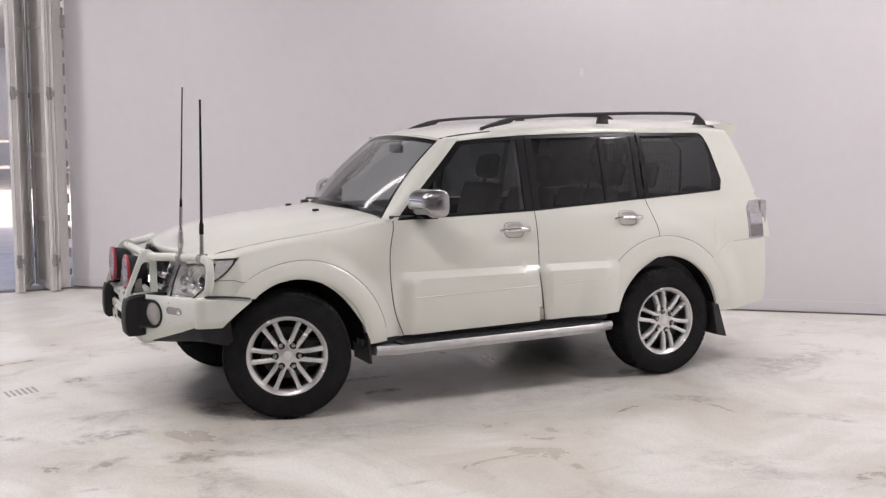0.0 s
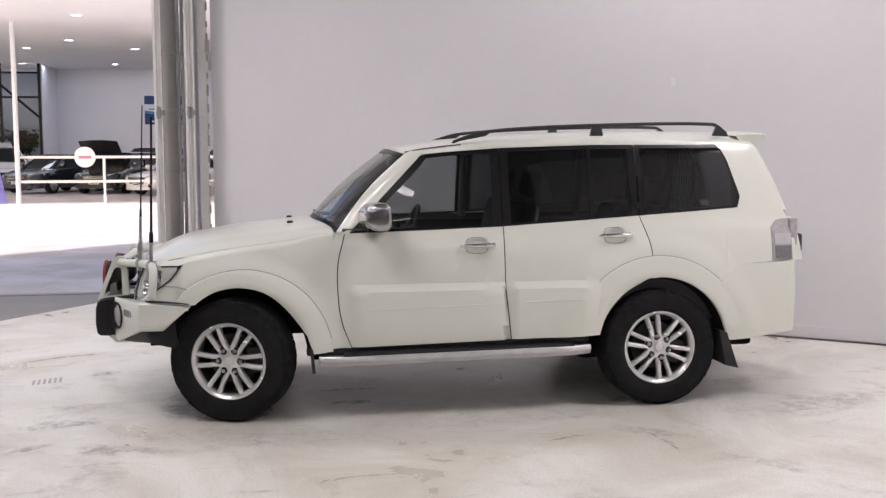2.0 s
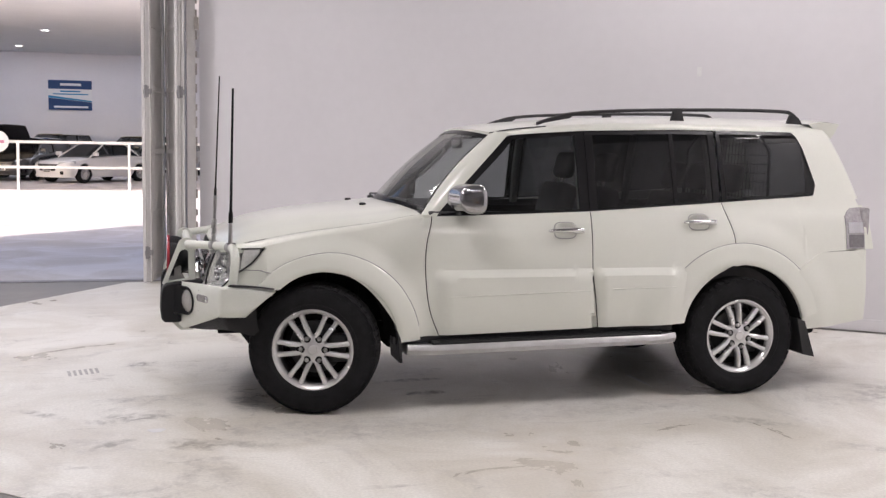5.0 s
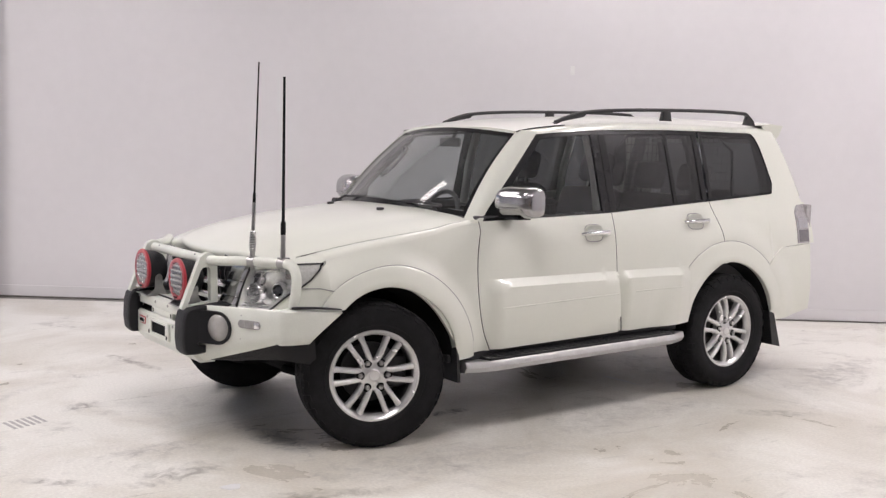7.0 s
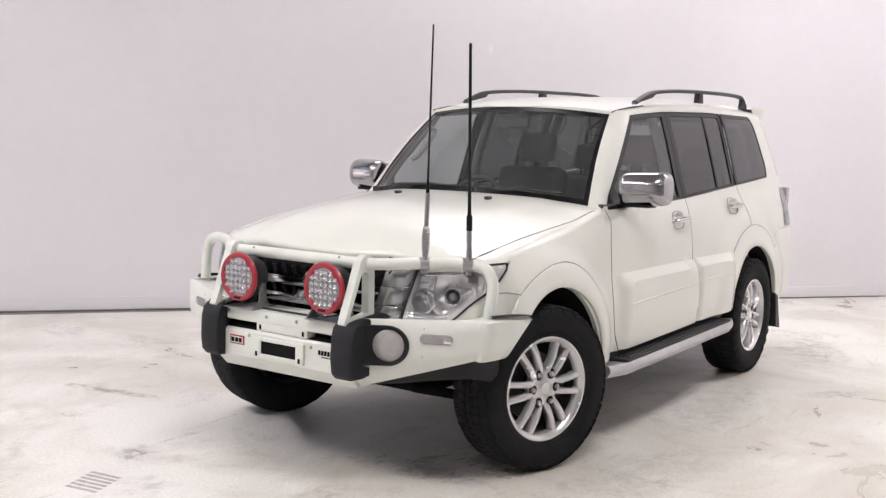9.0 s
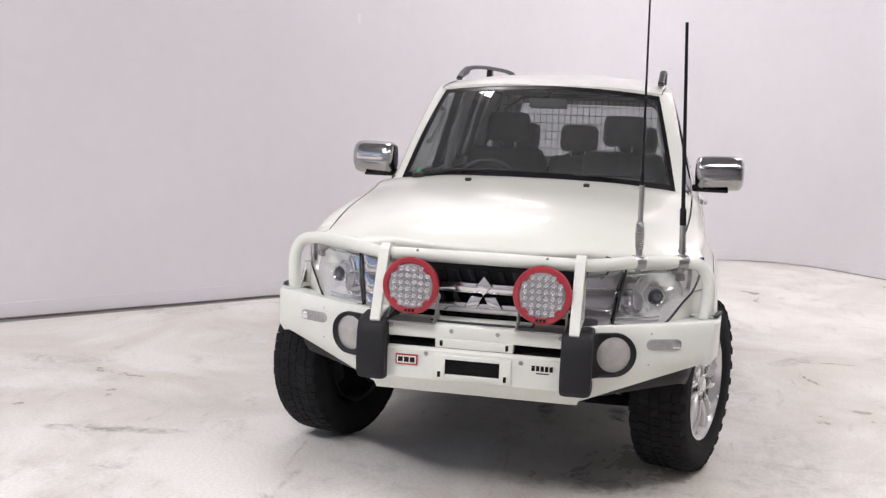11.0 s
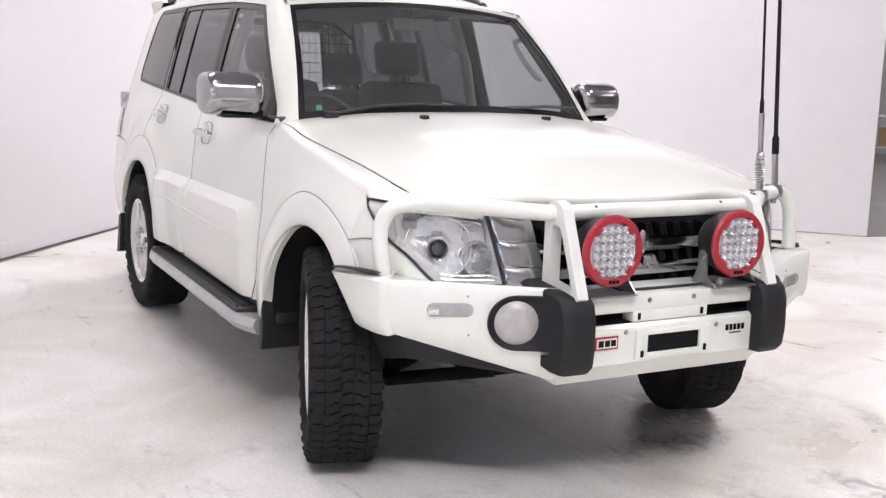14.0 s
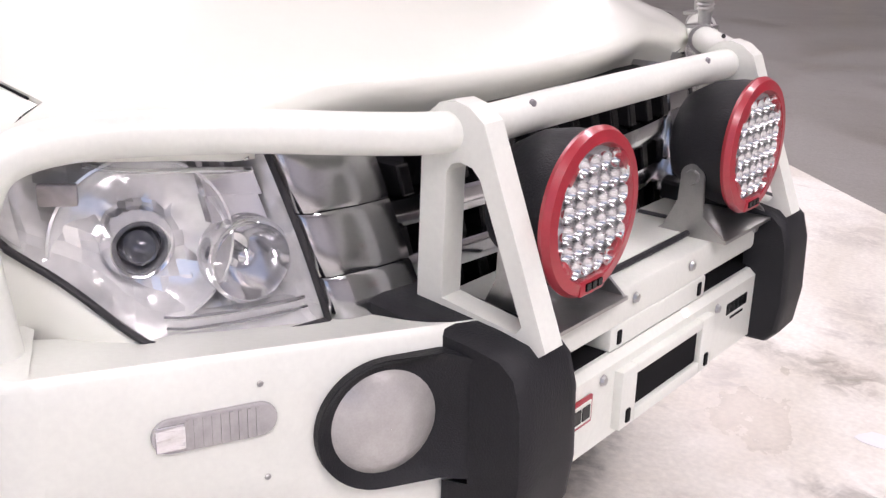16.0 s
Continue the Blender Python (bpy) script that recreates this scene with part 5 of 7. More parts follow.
def fender_nose(bm):
    rows = []
    for k in range(20, 25):
        p = Vector(hl_point(lerp(0.815, 1.0, (k - 20) / 4), 1.0, 0.001)) + Vector((0, 0, 0.004))
        x = lerp(-1.808, -1.70, (k - 20) / 4)
        q = Vector((x, -HOOD_W(x) - 0.002, HOOD_E(x) - 0.002))
        rows.append([p + Vector((0.03, 0.02, -0.004)), p] + [p.lerp(q, t) + Vector((-0.010, -0.008, 0.010)) * math.sin(math.pi * t) * 0.5 for t in (0.25, 0.5, 0.75, 1.0)] + [q + Vector((0.03, 0.035, -0.014))])
    for x, lift in ((-1.69, 0.0), (-1.67, 0.0006), (-1.64, 0.0006), (-1.60, 0.0002)):
        p, q = Vector((x, -side_y(x, HOODLINE(x) - 0.004), HOODLINE(x) - 0.004)), Vector((x, -HOOD_W(x) - 0.004, HOOD_E(x)))
        c, up = Vector((x, p.y + 0.010, q.z - 0.003)), Vector((0, -lift, lift))
        rows.append([p + Vector((0.0, -lift, -0.02 if lift else 0.0)), p + up] + [p.lerp(c, t).lerp(c.lerp(q, t), t) + up for t in (0.25, 0.5, 0.75, 1.0)] + [q + Vector((0.0, 0.004, -0.03))])
    grid(bm, rows)
both("fender_nose", fender_nose, M_PAINT, fenders, "", 50)

# bull bar, painted white: centre channel, wings, tubes, uprights, buffers
bar = part("bull_bar", bmesh.new(), M_BARPAINT, car, "white steel bull bar")
bar.location = (-0.016, 0, 0.016)
bm = bmesh.new()
box(bm, -2.215, -2.03, -0.42, 0.42, 0.648, 0.706, 0.010)
part("top_channel", bm, M_BARPAINT, bar, "", 40)
bm = bmesh.new()
prism(bm, [(-2.06, 0.614), (-2.214, 0.614), (-2.226, 0.604), (-2.226, 0.49), (-2.16, 0.425), (-2.08, 0.425), (-2.08, 0.46)], -0.40, 0.40, bevel=0.005)
lower = part("lower_pan", bm, M_BARPAINT, bar, "", 35)
# black sheets on and behind the pan's top paint the open slot's shade
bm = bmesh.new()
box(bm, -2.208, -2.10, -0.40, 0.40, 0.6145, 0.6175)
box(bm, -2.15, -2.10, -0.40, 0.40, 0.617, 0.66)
part("slot_shadow", bm, M_UNDER, bar, "black sheets standing for the shade in the slot between channel and pan")
bm = bmesh.new()
box(bm, -2.216, -2.16, -0.152, 0.152, 0.616, 0.652, 0.004)
part("slot_bridge", bm, M_BARPAINT, bar, "", 40)
# plate bracket with its opening
bm = bmesh.new()
for y0, y1, z0, z1 in ((-0.150, -0.106, 0.500, 0.592), (0.106, 0.150, 0.500, 0.592), (-0.106, 0.106, 0.577, 0.592), (-0.106, 0.106, 0.500, 0.519)):
    box(bm, -2.240, -2.224, y0, y1, z0, z1, 0.002)
bracket = part("plate_bracket", bm, M_BARPAINT, bar, "white plate bracket with a dark opening", 40)
bm = bmesh.new()
box(bm, -2.231, -2.2265, -0.106, 0.106, 0.519, 0.577)
part("opening", bm, M_UNDER, bar, "dark winch opening")
for y, z in ((-0.128, 0.518), (0.128, 0.518), (-0.128, 0.634), (0.128, 0.634)):
    bm = bmesh.new()
    box(bm, -2.243 if z < 0.6 else -2.2185, -2.2145, y - 0.006, y + 0.006, z - 0.011, z + 0.011, 0.002)
    part("slot", bm, M_UNDER, bar, "dark bolt slot")
for y, z in ((-0.09, 0.684), (0.09, 0.684), (-0.185, 0.586), (0.185, 0.590), (-0.33, 0.69), (0.33, 0.69)):
    bm = bmesh.new()
    lathe(bm, [(0.0005, -0.006), (0.006, -0.005), (0.009, 0.0)], 8, pose(-2.217 - (0.01 if z < 0.62 else 0), y, z, 0, 0, -90))
    part("bolt", bm, M_STEEL, bar, "steel bolt")
# maker's plates as plain shapes
bm = bmesh.new()
box(bm, -2.231, -2.2265, 0.216, 0.304, 0.541, 0.583, 0.0015)
plate = part("makers_plate", bm, M_RED, bar, "red maker's plate with dark bars", 40)
bm = bmesh.new()
box(bm, -2.2325, -2.2305, 0.222, 0.298, 0.547, 0.577, 0.0)
part("plate_field", bm, M_BARPAINT, bar, "white field of the maker's plate")
bm = bmesh.new()
for y0, y1 in ((0.274, 0.293), (0.250, 0.269), (0.227, 0.246)):
    box(bm, -2.234, -2.2315, y0, y1, 0.552, 0.572, 0.0)
part("plate_bar", bm, M_GLOSSBLACK, bar, "dark bars on the plate")
bm = bmesh.new()
for k in range(5):
    box(bm, -2.2275, -2.2258, -0.308 + 0.017 * k, -0.308 + 0.017 * k + 0.013, 0.560, 0.580)
box(bm, -2.2275, -2.2258, -0.295, -0.245, 0.549, 0.553)
part("sticker", bm, M_GLOSSBLACK, bar, "dark sticker bars")
# flap plate behind the lamps
bm = bmesh.new()
box(bm, -2.16, -2.055, -0.21, 0.17, 0.706, 0.711, 0.002)
part("cover_plate", bm, M_BARPAINT, bar, "", 40)
bm = bmesh.new()
tube(bm, curve_path([(-2.055, -0.21, 0.712), (-2.16, -0.21, 0.712), (-2.172, -0.19, 0.712), (-2.172, 0.15, 0.712), (-2.16, 0.172, 0.712), (-2.055, 0.172, 0.712)], 4), 0.005, 6)
part("cover_edge", bm, M_BLACK, bar, "black rubber edge")


def wing_x(y):
    return -2.12 + 0.46 * (y - 0.523)


def wing(bm):
    yi, yo = 0.40, 0.885
    rows = []
    cols = [yi, 0.5, 0.6, 0.7, 0.80, 0.872]
    for y in cols:
        t = (y - yi) / (yo - yi)
        x = wing_x(y)
        zt, zb = lerp(0.732, 0.752, t), lerp(0.432, 0.585, t)
        rows.append([(x + 0.20 - 0.08 * t, -y + 0.04 * t, zt - 0.028 * (1 - t ** 3)), (x + 0.012, -y, zt), (x + 0.002, -y, zt - 0.010), (x, -y, lerp(zt, zb, 0.3)), (x, -y, lerp(zt, zb, 0.7)), (x + 0.006, -y, zb + 0.032), (x + 0.030 - 0.024 * t ** 6, -y + 0.01 + 0.008 * t ** 6, zb), (x + 0.07 - 0.05 * t ** 6, -y + 0.02 + 0.03 * t ** 6, zb + 0.004)])
    grid(bm, rows)
    rows = [[(-1.842, -0.80, 0.754)] + rows[-1][1:]]
    for x, y in ((-1.948, 0.892), (-1.930, 0.903), (-1.90, 0.911), (-1.86, 0.917), (-1.80, 0.922), (-1.72, 0.926), (-1.63, 0.932)):
        t = max(0.0, (x + 1.955) / (1.955 - 1.63))
        zt = lerp(0.752, 0.733, t * t)
        zb = lerp(0.575, 0.724, max((x + 1.80) / 0.17, 0.0))
        rows.append([(max(x + 0.03, -1.842), -0.80, zt + 0.002), (x, -y + 0.012, zt), (x, -y, zt - 0.010), (x, -y, lerp(zt, zb, 0.3)), (x, -y, lerp(zt, zb, 0.7)), (x, -y + 0.002, zb + 0.03 * (1 - t)), (x, -y + 0.02, zb), (x, -y + 0.06, zb + 0.004)])
    grid(bm, rows)
wings = both("wing", wing, M_BARPAINT, bar, "", 42)
def under_panel(bm):
    rows = []
    for y, x, zt, zb in ((0.40, -2.135, 0.44, 0.432), (0.55, -2.07, 0.485, 0.445), (0.70, -1.995, 0.535, 0.468), (0.79, -1.945, 0.575, 0.478), (0.812, -1.925, 0.585, 0.478), (0.822, -1.86, 0.60, 0.462), (0.835, -1.78, 0.63, 0.445), (0.838, -1.755, 0.65, 0.440)):
        rows.append([(x + 0.02, -y + 0.005, zt), (x + 0.03, -y + 0.01, lerp(zt, zb, 0.6)), (x + 0.05, -y + 0.03, zb), (x + 0.15, -y + 0.1, zb)])
    grid(bm, rows)
both("under_panel", under_panel, M_GREYPLASTIC, bar, "charcoal lower wing panel", 30)
both("wing_strip", lambda bm: grid(bm, [[(x, -y + 0.014, z + h), (x, -y - 0.001, z + h), (x - 0.004, -y - 0.003, z), (x, -y + 0.014, z - 0.004)] for x, y, z, h in ((-1.895, 0.888, 0.757, 0.006), (-1.875, 0.906, 0.756, 0.012), (-1.78, 0.920, 0.753, 0.010), (-1.71, 0.927, 0.748, 0.008), (-1.635, 0.931, 0.740, 0.005))]), M_BLACK, bar, "black rubber strip", 50)


def hoop(bm):
    pts = curve_path([(-2.113, 0.0, 0.958), (-2.113, -0.2, 0.958), (-2.113, -0.38, 0.958), (-2.072, -0.47, 0.961), (-1.965, -0.59, 0.966), (-1.885, -0.735, 0.970), (-1.860, -0.820, 0.958), (-1.855, -0.856, 0.917), (-1.858, -0.866, 0.86), (-1.872, -0.858, 0.745)], 6)
    tube(bm, pts, 0.0255, 18)
both("hoop", hoop, M_BARPAINT, bar, "", 60)


for _y in (0.255, -0.255):
    bm = bmesh.new()
    lathe(bm, [(0.0005, -0.004), (0.005, -0.0035), (0.0065, 0.001)], 8, pose(-2.113 - 0.0185, _y, 0.958 + 0.0175, 45, 0, 0) @ pose(0, 0, 0, 0, 0, -90))
    part("hoop_screw", bm, M_TRIM, bar, "small dark screw")


def upright(bm):
    outer = [(-2.072, 0.958), (-2.080, 0.978), (-2.098, 0.993), (-2.120, 0.998), (-2.143, 0.992), (-2.164, 0.976), (-2.266, 0.716), (-2.246, 0.700), (-2.068, 0.724)]
    hole = [(-2.110, 0.898), (-2.111, 0.911), (-2.118, 0.921), (-2.131, 0.925), (-2.149, 0.921), (-2.161, 0.909), (-2.230, 0.740), (-2.222, 0.729), (-2.108, 0.746)]
    n = len(outer)
    for k, y in enumerate((-0.402, -0.364)):
        o, h = [bm.verts.new((x, y, z)) for x, z in outer], [bm.verts.new((x, y, z)) for x, z in hole]
        for i in range(n):
            bm.faces.new((o[i], o[(i + 1) % n], h[(i + 1) % n], h[i]))
        if k:
            for a, b in ((o, o0), (h, h0)):
                for i in range(n):
                    bm.faces.new((a[i], a[(i + 1) % n], b[(i + 1) % n], b[i]))
        o0, h0 = o, h
both("upright", upright, M_BARPAINT, bar, "", 30)


def buffer(bm):
    rows = []
    prof = [(-2.03, 0.744), (-2.20, 0.728), (-2.245, 0.720), (-2.266, 0.702), (-2.278, 0.66), (-2.282, 0.56), (-2.274, 0.50), (-2.255, 0.480), (-2.20, 0.478), (-2.16, 0.484), (-2.16, 0.52), (-2.2, 0.53), (-2.2, 0.69), (-2.03, 0.715)]
    for y, k in ((-0.338, 0.0), (-0.342, 0.6), (-0.355, 1.0), (-0.43, 1.0), (-0.446, 0.6), (-0.452, 0.0)):
        c = (-2.2, 0.61)
        f = 0.93 + 0.07 * k
        rows.append([(c[0] + (x - c[0]) * (f if x < -2.2 else 1) + 0.10 * max(0, -y - 0.40), y, c[1] + (z - c[1]) * f) for x, z in prof])
    g = grid(bm, rows, close_v=True)
    bm.faces.new(g[0]), bm.faces.new(g[-1][::-1])
both("buffer", buffer, M_GREYPLASTIC, bar, "charcoal rubber buffer", 35)

# fog lamps in black surrounds, and indicators, on the wings


def on_wing(y, z, out=0.0):
    """A pose on the left wing's face: local x along the wing outwards, local y out of the face."""
    n = Vector((-1.0, -0.46, 0)).normalized()
    e = Vector((0.46, -1.0, 0)).normalized()
    p = Vector((wing_x(y), -y, z)) + n * out
    return Matrix((( e.x, n.x, 0, p.x), (e.y, n.y, 0, p.y), (0, 0, 1, p.z), (0, 0, 0, 1)))


def fog_surround(bm):
    out, inn = [], []
    for k in range(40):
        a = 2 * math.pi * k / 40
        c, s = math.cos(a), math.sin(a)
        r = 0.088
        if c < 0:
            ex = abs(c) ** 0.35
            ox, oz = -0.134 * ex, 0.086 * abs(s) ** 0.5 * (1 if s > 0 else -1)
        else:
            ox, oz = r * 1.02 * c, 0.086 * s
        out.append((ox, oz)), inn.append((0.068 * c, 0.068 * s))
    rows = []
    for (ox, oz), (ix, iz) in zip(out, inn):
        rise = lambda x: 0.055 * max(0.0, (-x - 0.062) / 0.07)
        rows.append([(ox, 0.001, oz), (ox * 0.99, 0.012 + rise(ox), oz * 0.99)] + [(lerp(ox, ix, t), h + rise(lerp(ox, ix, t)), lerp(oz, iz, t)) for t, h in ((0.12, 0.0125), (0.3, 0.010), (0.6, 0.004))] + [(ix, 0.002, iz), (ix * 0.98, -0.02, iz * 0.98)])
    g = grid(bm, rows, close_u=True)
    bmesh.ops.transform(bm, matrix=on_wing(0.523, 0.625), verts=bm.verts)
fogs = both("fog_lamp", fog_surround, M_GREYPLASTIC, bar, "round fog lamp in a charcoal surround", 35)
both("fog_lens", lambda bm: lathe(bm, [(0.0005, 0.022), (0.03, 0.020), (0.05, 0.014), (0.060, 0.008), (0.066, 0.0035), (0.0695, 0.0012)], 32, on_wing(0.523, 0.625)), mat("frosted_lens", (0.42, 0.41, 0.39), 0.18, var=0.15, scale=25, coat=1.0, bump=0.2, bump_scale=60), fogs, "frosted fog lens", 60)
def indicator(bm):
    outline = [(sx * 0.050 + 0.021 * math.cos(a), 0.021 * math.sin(a)) for sx, a0 in ((1, -90), (-1, 90)) for a in [radians(a0 + 20 * k) for k in range(10)]]
    prism(bm, outline, -0.004, 0.006, bevel=0.003)
    bmesh.ops.transform(bm, matrix=on_wing(0.708, 0.663), verts=bm.verts)
inds = both("indicator", indicator, mat("clear_ribbed_lens", (0.40, 0.39, 0.385), 0.15, var=0.15, scale=50, coat=1.0), bar, "clear ribbed indicator lens", 40)
for k in range(10):
    both("lens_rib", lambda bm: box(bm, -0.049 + 0.010 * k, -0.045 + 0.010 * k, 0.006, 0.008, -0.018, 0.018, 0.0, on_wing(0.708, 0.663)), inds[0].data.materials[0], inds, "", 40)
both("lens_end", lambda bm: box(bm, 0.034, 0.067, 0.0055, 0.0086, -0.0155, 0.0155, 0.002, on_wing(0.708, 0.663)), M_CUP, inds, "bright end of the lens", 40)
for yy, zz in ((0.66, 0.705), (0.655, 0.585)):
    both("bolt", lambda bm: lathe(bm, [(0.0005, 0.003), (0.003, 0.002), (0.0042, 0.0)], 8, on_wing(yy, zz)), M_STEEL, bar, "steel bolt")

# driving lamps with red rings
SPOT = (-2.238, -0.254, 0.866)


def spot_at(bm):
    bmesh.ops.transform(bm, matrix=pose(*SPOT, 0, 0, -90), verts=bm.verts)


def spot_body(bm):
    lathe(bm, [(0.0005, 0.118), (0.055, 0.116), (0.075, 0.105), (0.095, 0.07), (0.103, 0.03), (0.104, 0.0), (0.090, -0.004), (0.0005, -0.004)], 44)
    spot_at(bm)
def spot_ring(bm):
    lathe(bm, [(0.103, 0.003), (0.110, 0.001), (0.112, -0.005), (0.107, -0.014), (0.092, -0.016), (0.087, -0.010), (0.086, -0.004)], 48)
    spot_at(bm)
def ring_lug(k):
    def make(bm):
        if k == 4:
            box(bm, -0.03, 0.03, -0.0165, -0.008, -0.106, -0.084, 0.003)
        else:
            box(bm, -0.014, 0.014, -0.0155, -0.006, 0.079, 0.096, 0.003, Matrix.Rotation(radians(45 + 90 * k), 4, "Y"))
        spot_at(bm)
    return make
def led_cup(x, z):
    def make(bm):
        lathe(bm, [(0.0005, -0.0078), (0.0022, -0.0074), (0.0034, -0.0050), (0.0080, -0.0062), (0.0110, -0.0095), (0.0129, -0.0140), (0.0133, -0.0140), (0.0130, -0.0058)], 12, Matrix.Translation((x, 0, z)))
        spot_at(bm)
    return make
spots = both("driving_lamp", spot_body, M_GREYPLASTIC, car, "round LED driving lamp with a red ring", 40)
both("red_ring", spot_ring, M_RED, spots, "red lamp ring", 40)
both("led_plate", lambda bm: (lathe(bm, [(0.0005, -0.0055), (0.086, -0.0055)], 32), spot_at(bm)), mat("led_plate", (0.6, 0.6, 0.61), 0.25, 0.4, var=0.1, scale=40), spots, "grey lamp plate")
for k in range(5):
    both("ring_lug", ring_lug(k), M_RED, spots, "", 40)
for j in range(6):
    for i in range(6):
        x, z = (i - 2.5) * 0.0262, (j - 2.5) * 0.0262
        if math.hypot(x, z) < 0.084:
            both("led_reflector", led_cup(x, z), M_CUP, spots, "", 30)
for ob in both("lamp_lens", lambda bm: (lathe(bm, [(0.0005, -0.0165), (0.05, -0.0165), (0.089, -0.0155)], 32), spot_at(bm)), G_LENS, spots, "clear lens", 60):
    ob.visible_shadow = False
both("name_bar", lambda bm: ([box(bm, -0.02 + 0.014 * k, -0.01 + 0.014 * k, -0.0195, -0.0165, -0.099, -0.089) for k in range(3)], spot_at(bm)), M_GLOSSBLACK, spots, "dark bars on the ring")
def spot_bracket(bm):
    for y in (-0.343, -0.159):
        end = [(-2.172 + 0.021 * math.cos(radians(k)), 0.806 + 0.021 * math.sin(radians(k))) for k in range(-15, 196, 21)]
        prism(bm, end + [(-2.196, 0.745), (-2.235, 0.712), (-2.125, 0.712), (-2.150, 0.765)], y, y + 0.005)
        lathe(bm, [(0.0005, -0.009), (0.009, -0.009), (0.011, -0.004), (0.013, 0.004), (0.011, 0.010), (0.0005, 0.010)], 10, pose(-2.172, y + 0.0025, 0.806))
    box(bm, -2.240, -2.120, -0.343, -0.154, 0.7065, 0.712)
    bmesh.ops.translate(bm, vec=(-0.016, -0.003, 0.016), verts=bm.verts)
both("lamp_bracket", spot_bracket, M_STEEL, spots, "stainless steel bracket", 30)

# aerials on the left hoop
def aerial(name, base, top_z, whip_r, spring, lean, side, label):
    x, y, z = base
    root = part(name, bmesh.new(), M_STEEL, car, label)
    bm = bmesh.new()
    tube(bm, [(x, y, z - 0.075), (x, y, z)], 0.012, 10)
    box(bm, x - 0.022, x + 0.03, y - 0.02, y + 0.02, z - 0.012, z - 0.004, 0.002)
    part("mount", bm, M_STEEL, root, "steel mount", 40)
    bm = bmesh.new()
    prof = [(0.0, 0.013), (0.02, 0.013)] + ([(0.022 + 0.0042 * k, (0.0205 if k % 2 else 0.0165) * (0.80 + 0.20 * math.sin(math.pi * k / 23))) for k in range(24)] + [(0.128, 0.013)] if spring else [(0.06, 0.012), (0.10, 0.012)]) + [(0.13, 0.010), (0.27 if spring else 0.12, 0.0105 if spring else 0.010)]
    prof.sort()
    tube(bm, [(x + lean * h, y + side * h, z + h) for h, r in prof], 0.01, 12, taper=[r for h, r in prof])
    part("base_rod", bm, M_STEEL, root, "brushed steel base" + (" with spring" if spring else ""), 40)
    bm = bmesh.new()
    h0 = prof[-1][0]
    tube(bm, [(x + lean * h, y + side * h, z + h) for h in (h0 - 0.02, h0 + 0.04, h0 + 0.05, top_z - z)], whip_r, 10, taper=[whip_r * 1.6, whip_r * 1.6, whip_r, whip_r * 0.75])
    part("whip", bm, M_GLOSSBLACK, root, "black whip", 40)
aerial("aerial", (-1.981, -0.590, 1.012), 1.988, 0.0052, True, 0.040, 0.020, "thin whip aerial with spring base")
aerial("aerial", (-1.892, -0.754, 1.018), 1.912, 0.0085, False, 0.022, 0.045, "thick black whip aerial")
for c in ((-1.965, -0.59, 0.966), (-1.877, -0.754, 0.968)):
    bm = bmesh.new()
    d = Vector((0.07, -0.14, 0.004)).normalized() * 0.022
    tube(bm, [Vector(c) - d, Vector(c) + d], 0.029, 18)
    part("hoop_clamp", bm, M_STEEL, bar, "steel aerial clamp", 40)
bm = bmesh.new()
tube(bm, curve_path([(-2.06, -0.47, 0.99), (-2.05, -0.50, 0.975), (-2.06, -0.48, 0.93), (-2.06, -0.47, 0.92)], 5), 0.004, 6)
part("cable_tie", bm, M_BLACK, bar, "black cable tie")

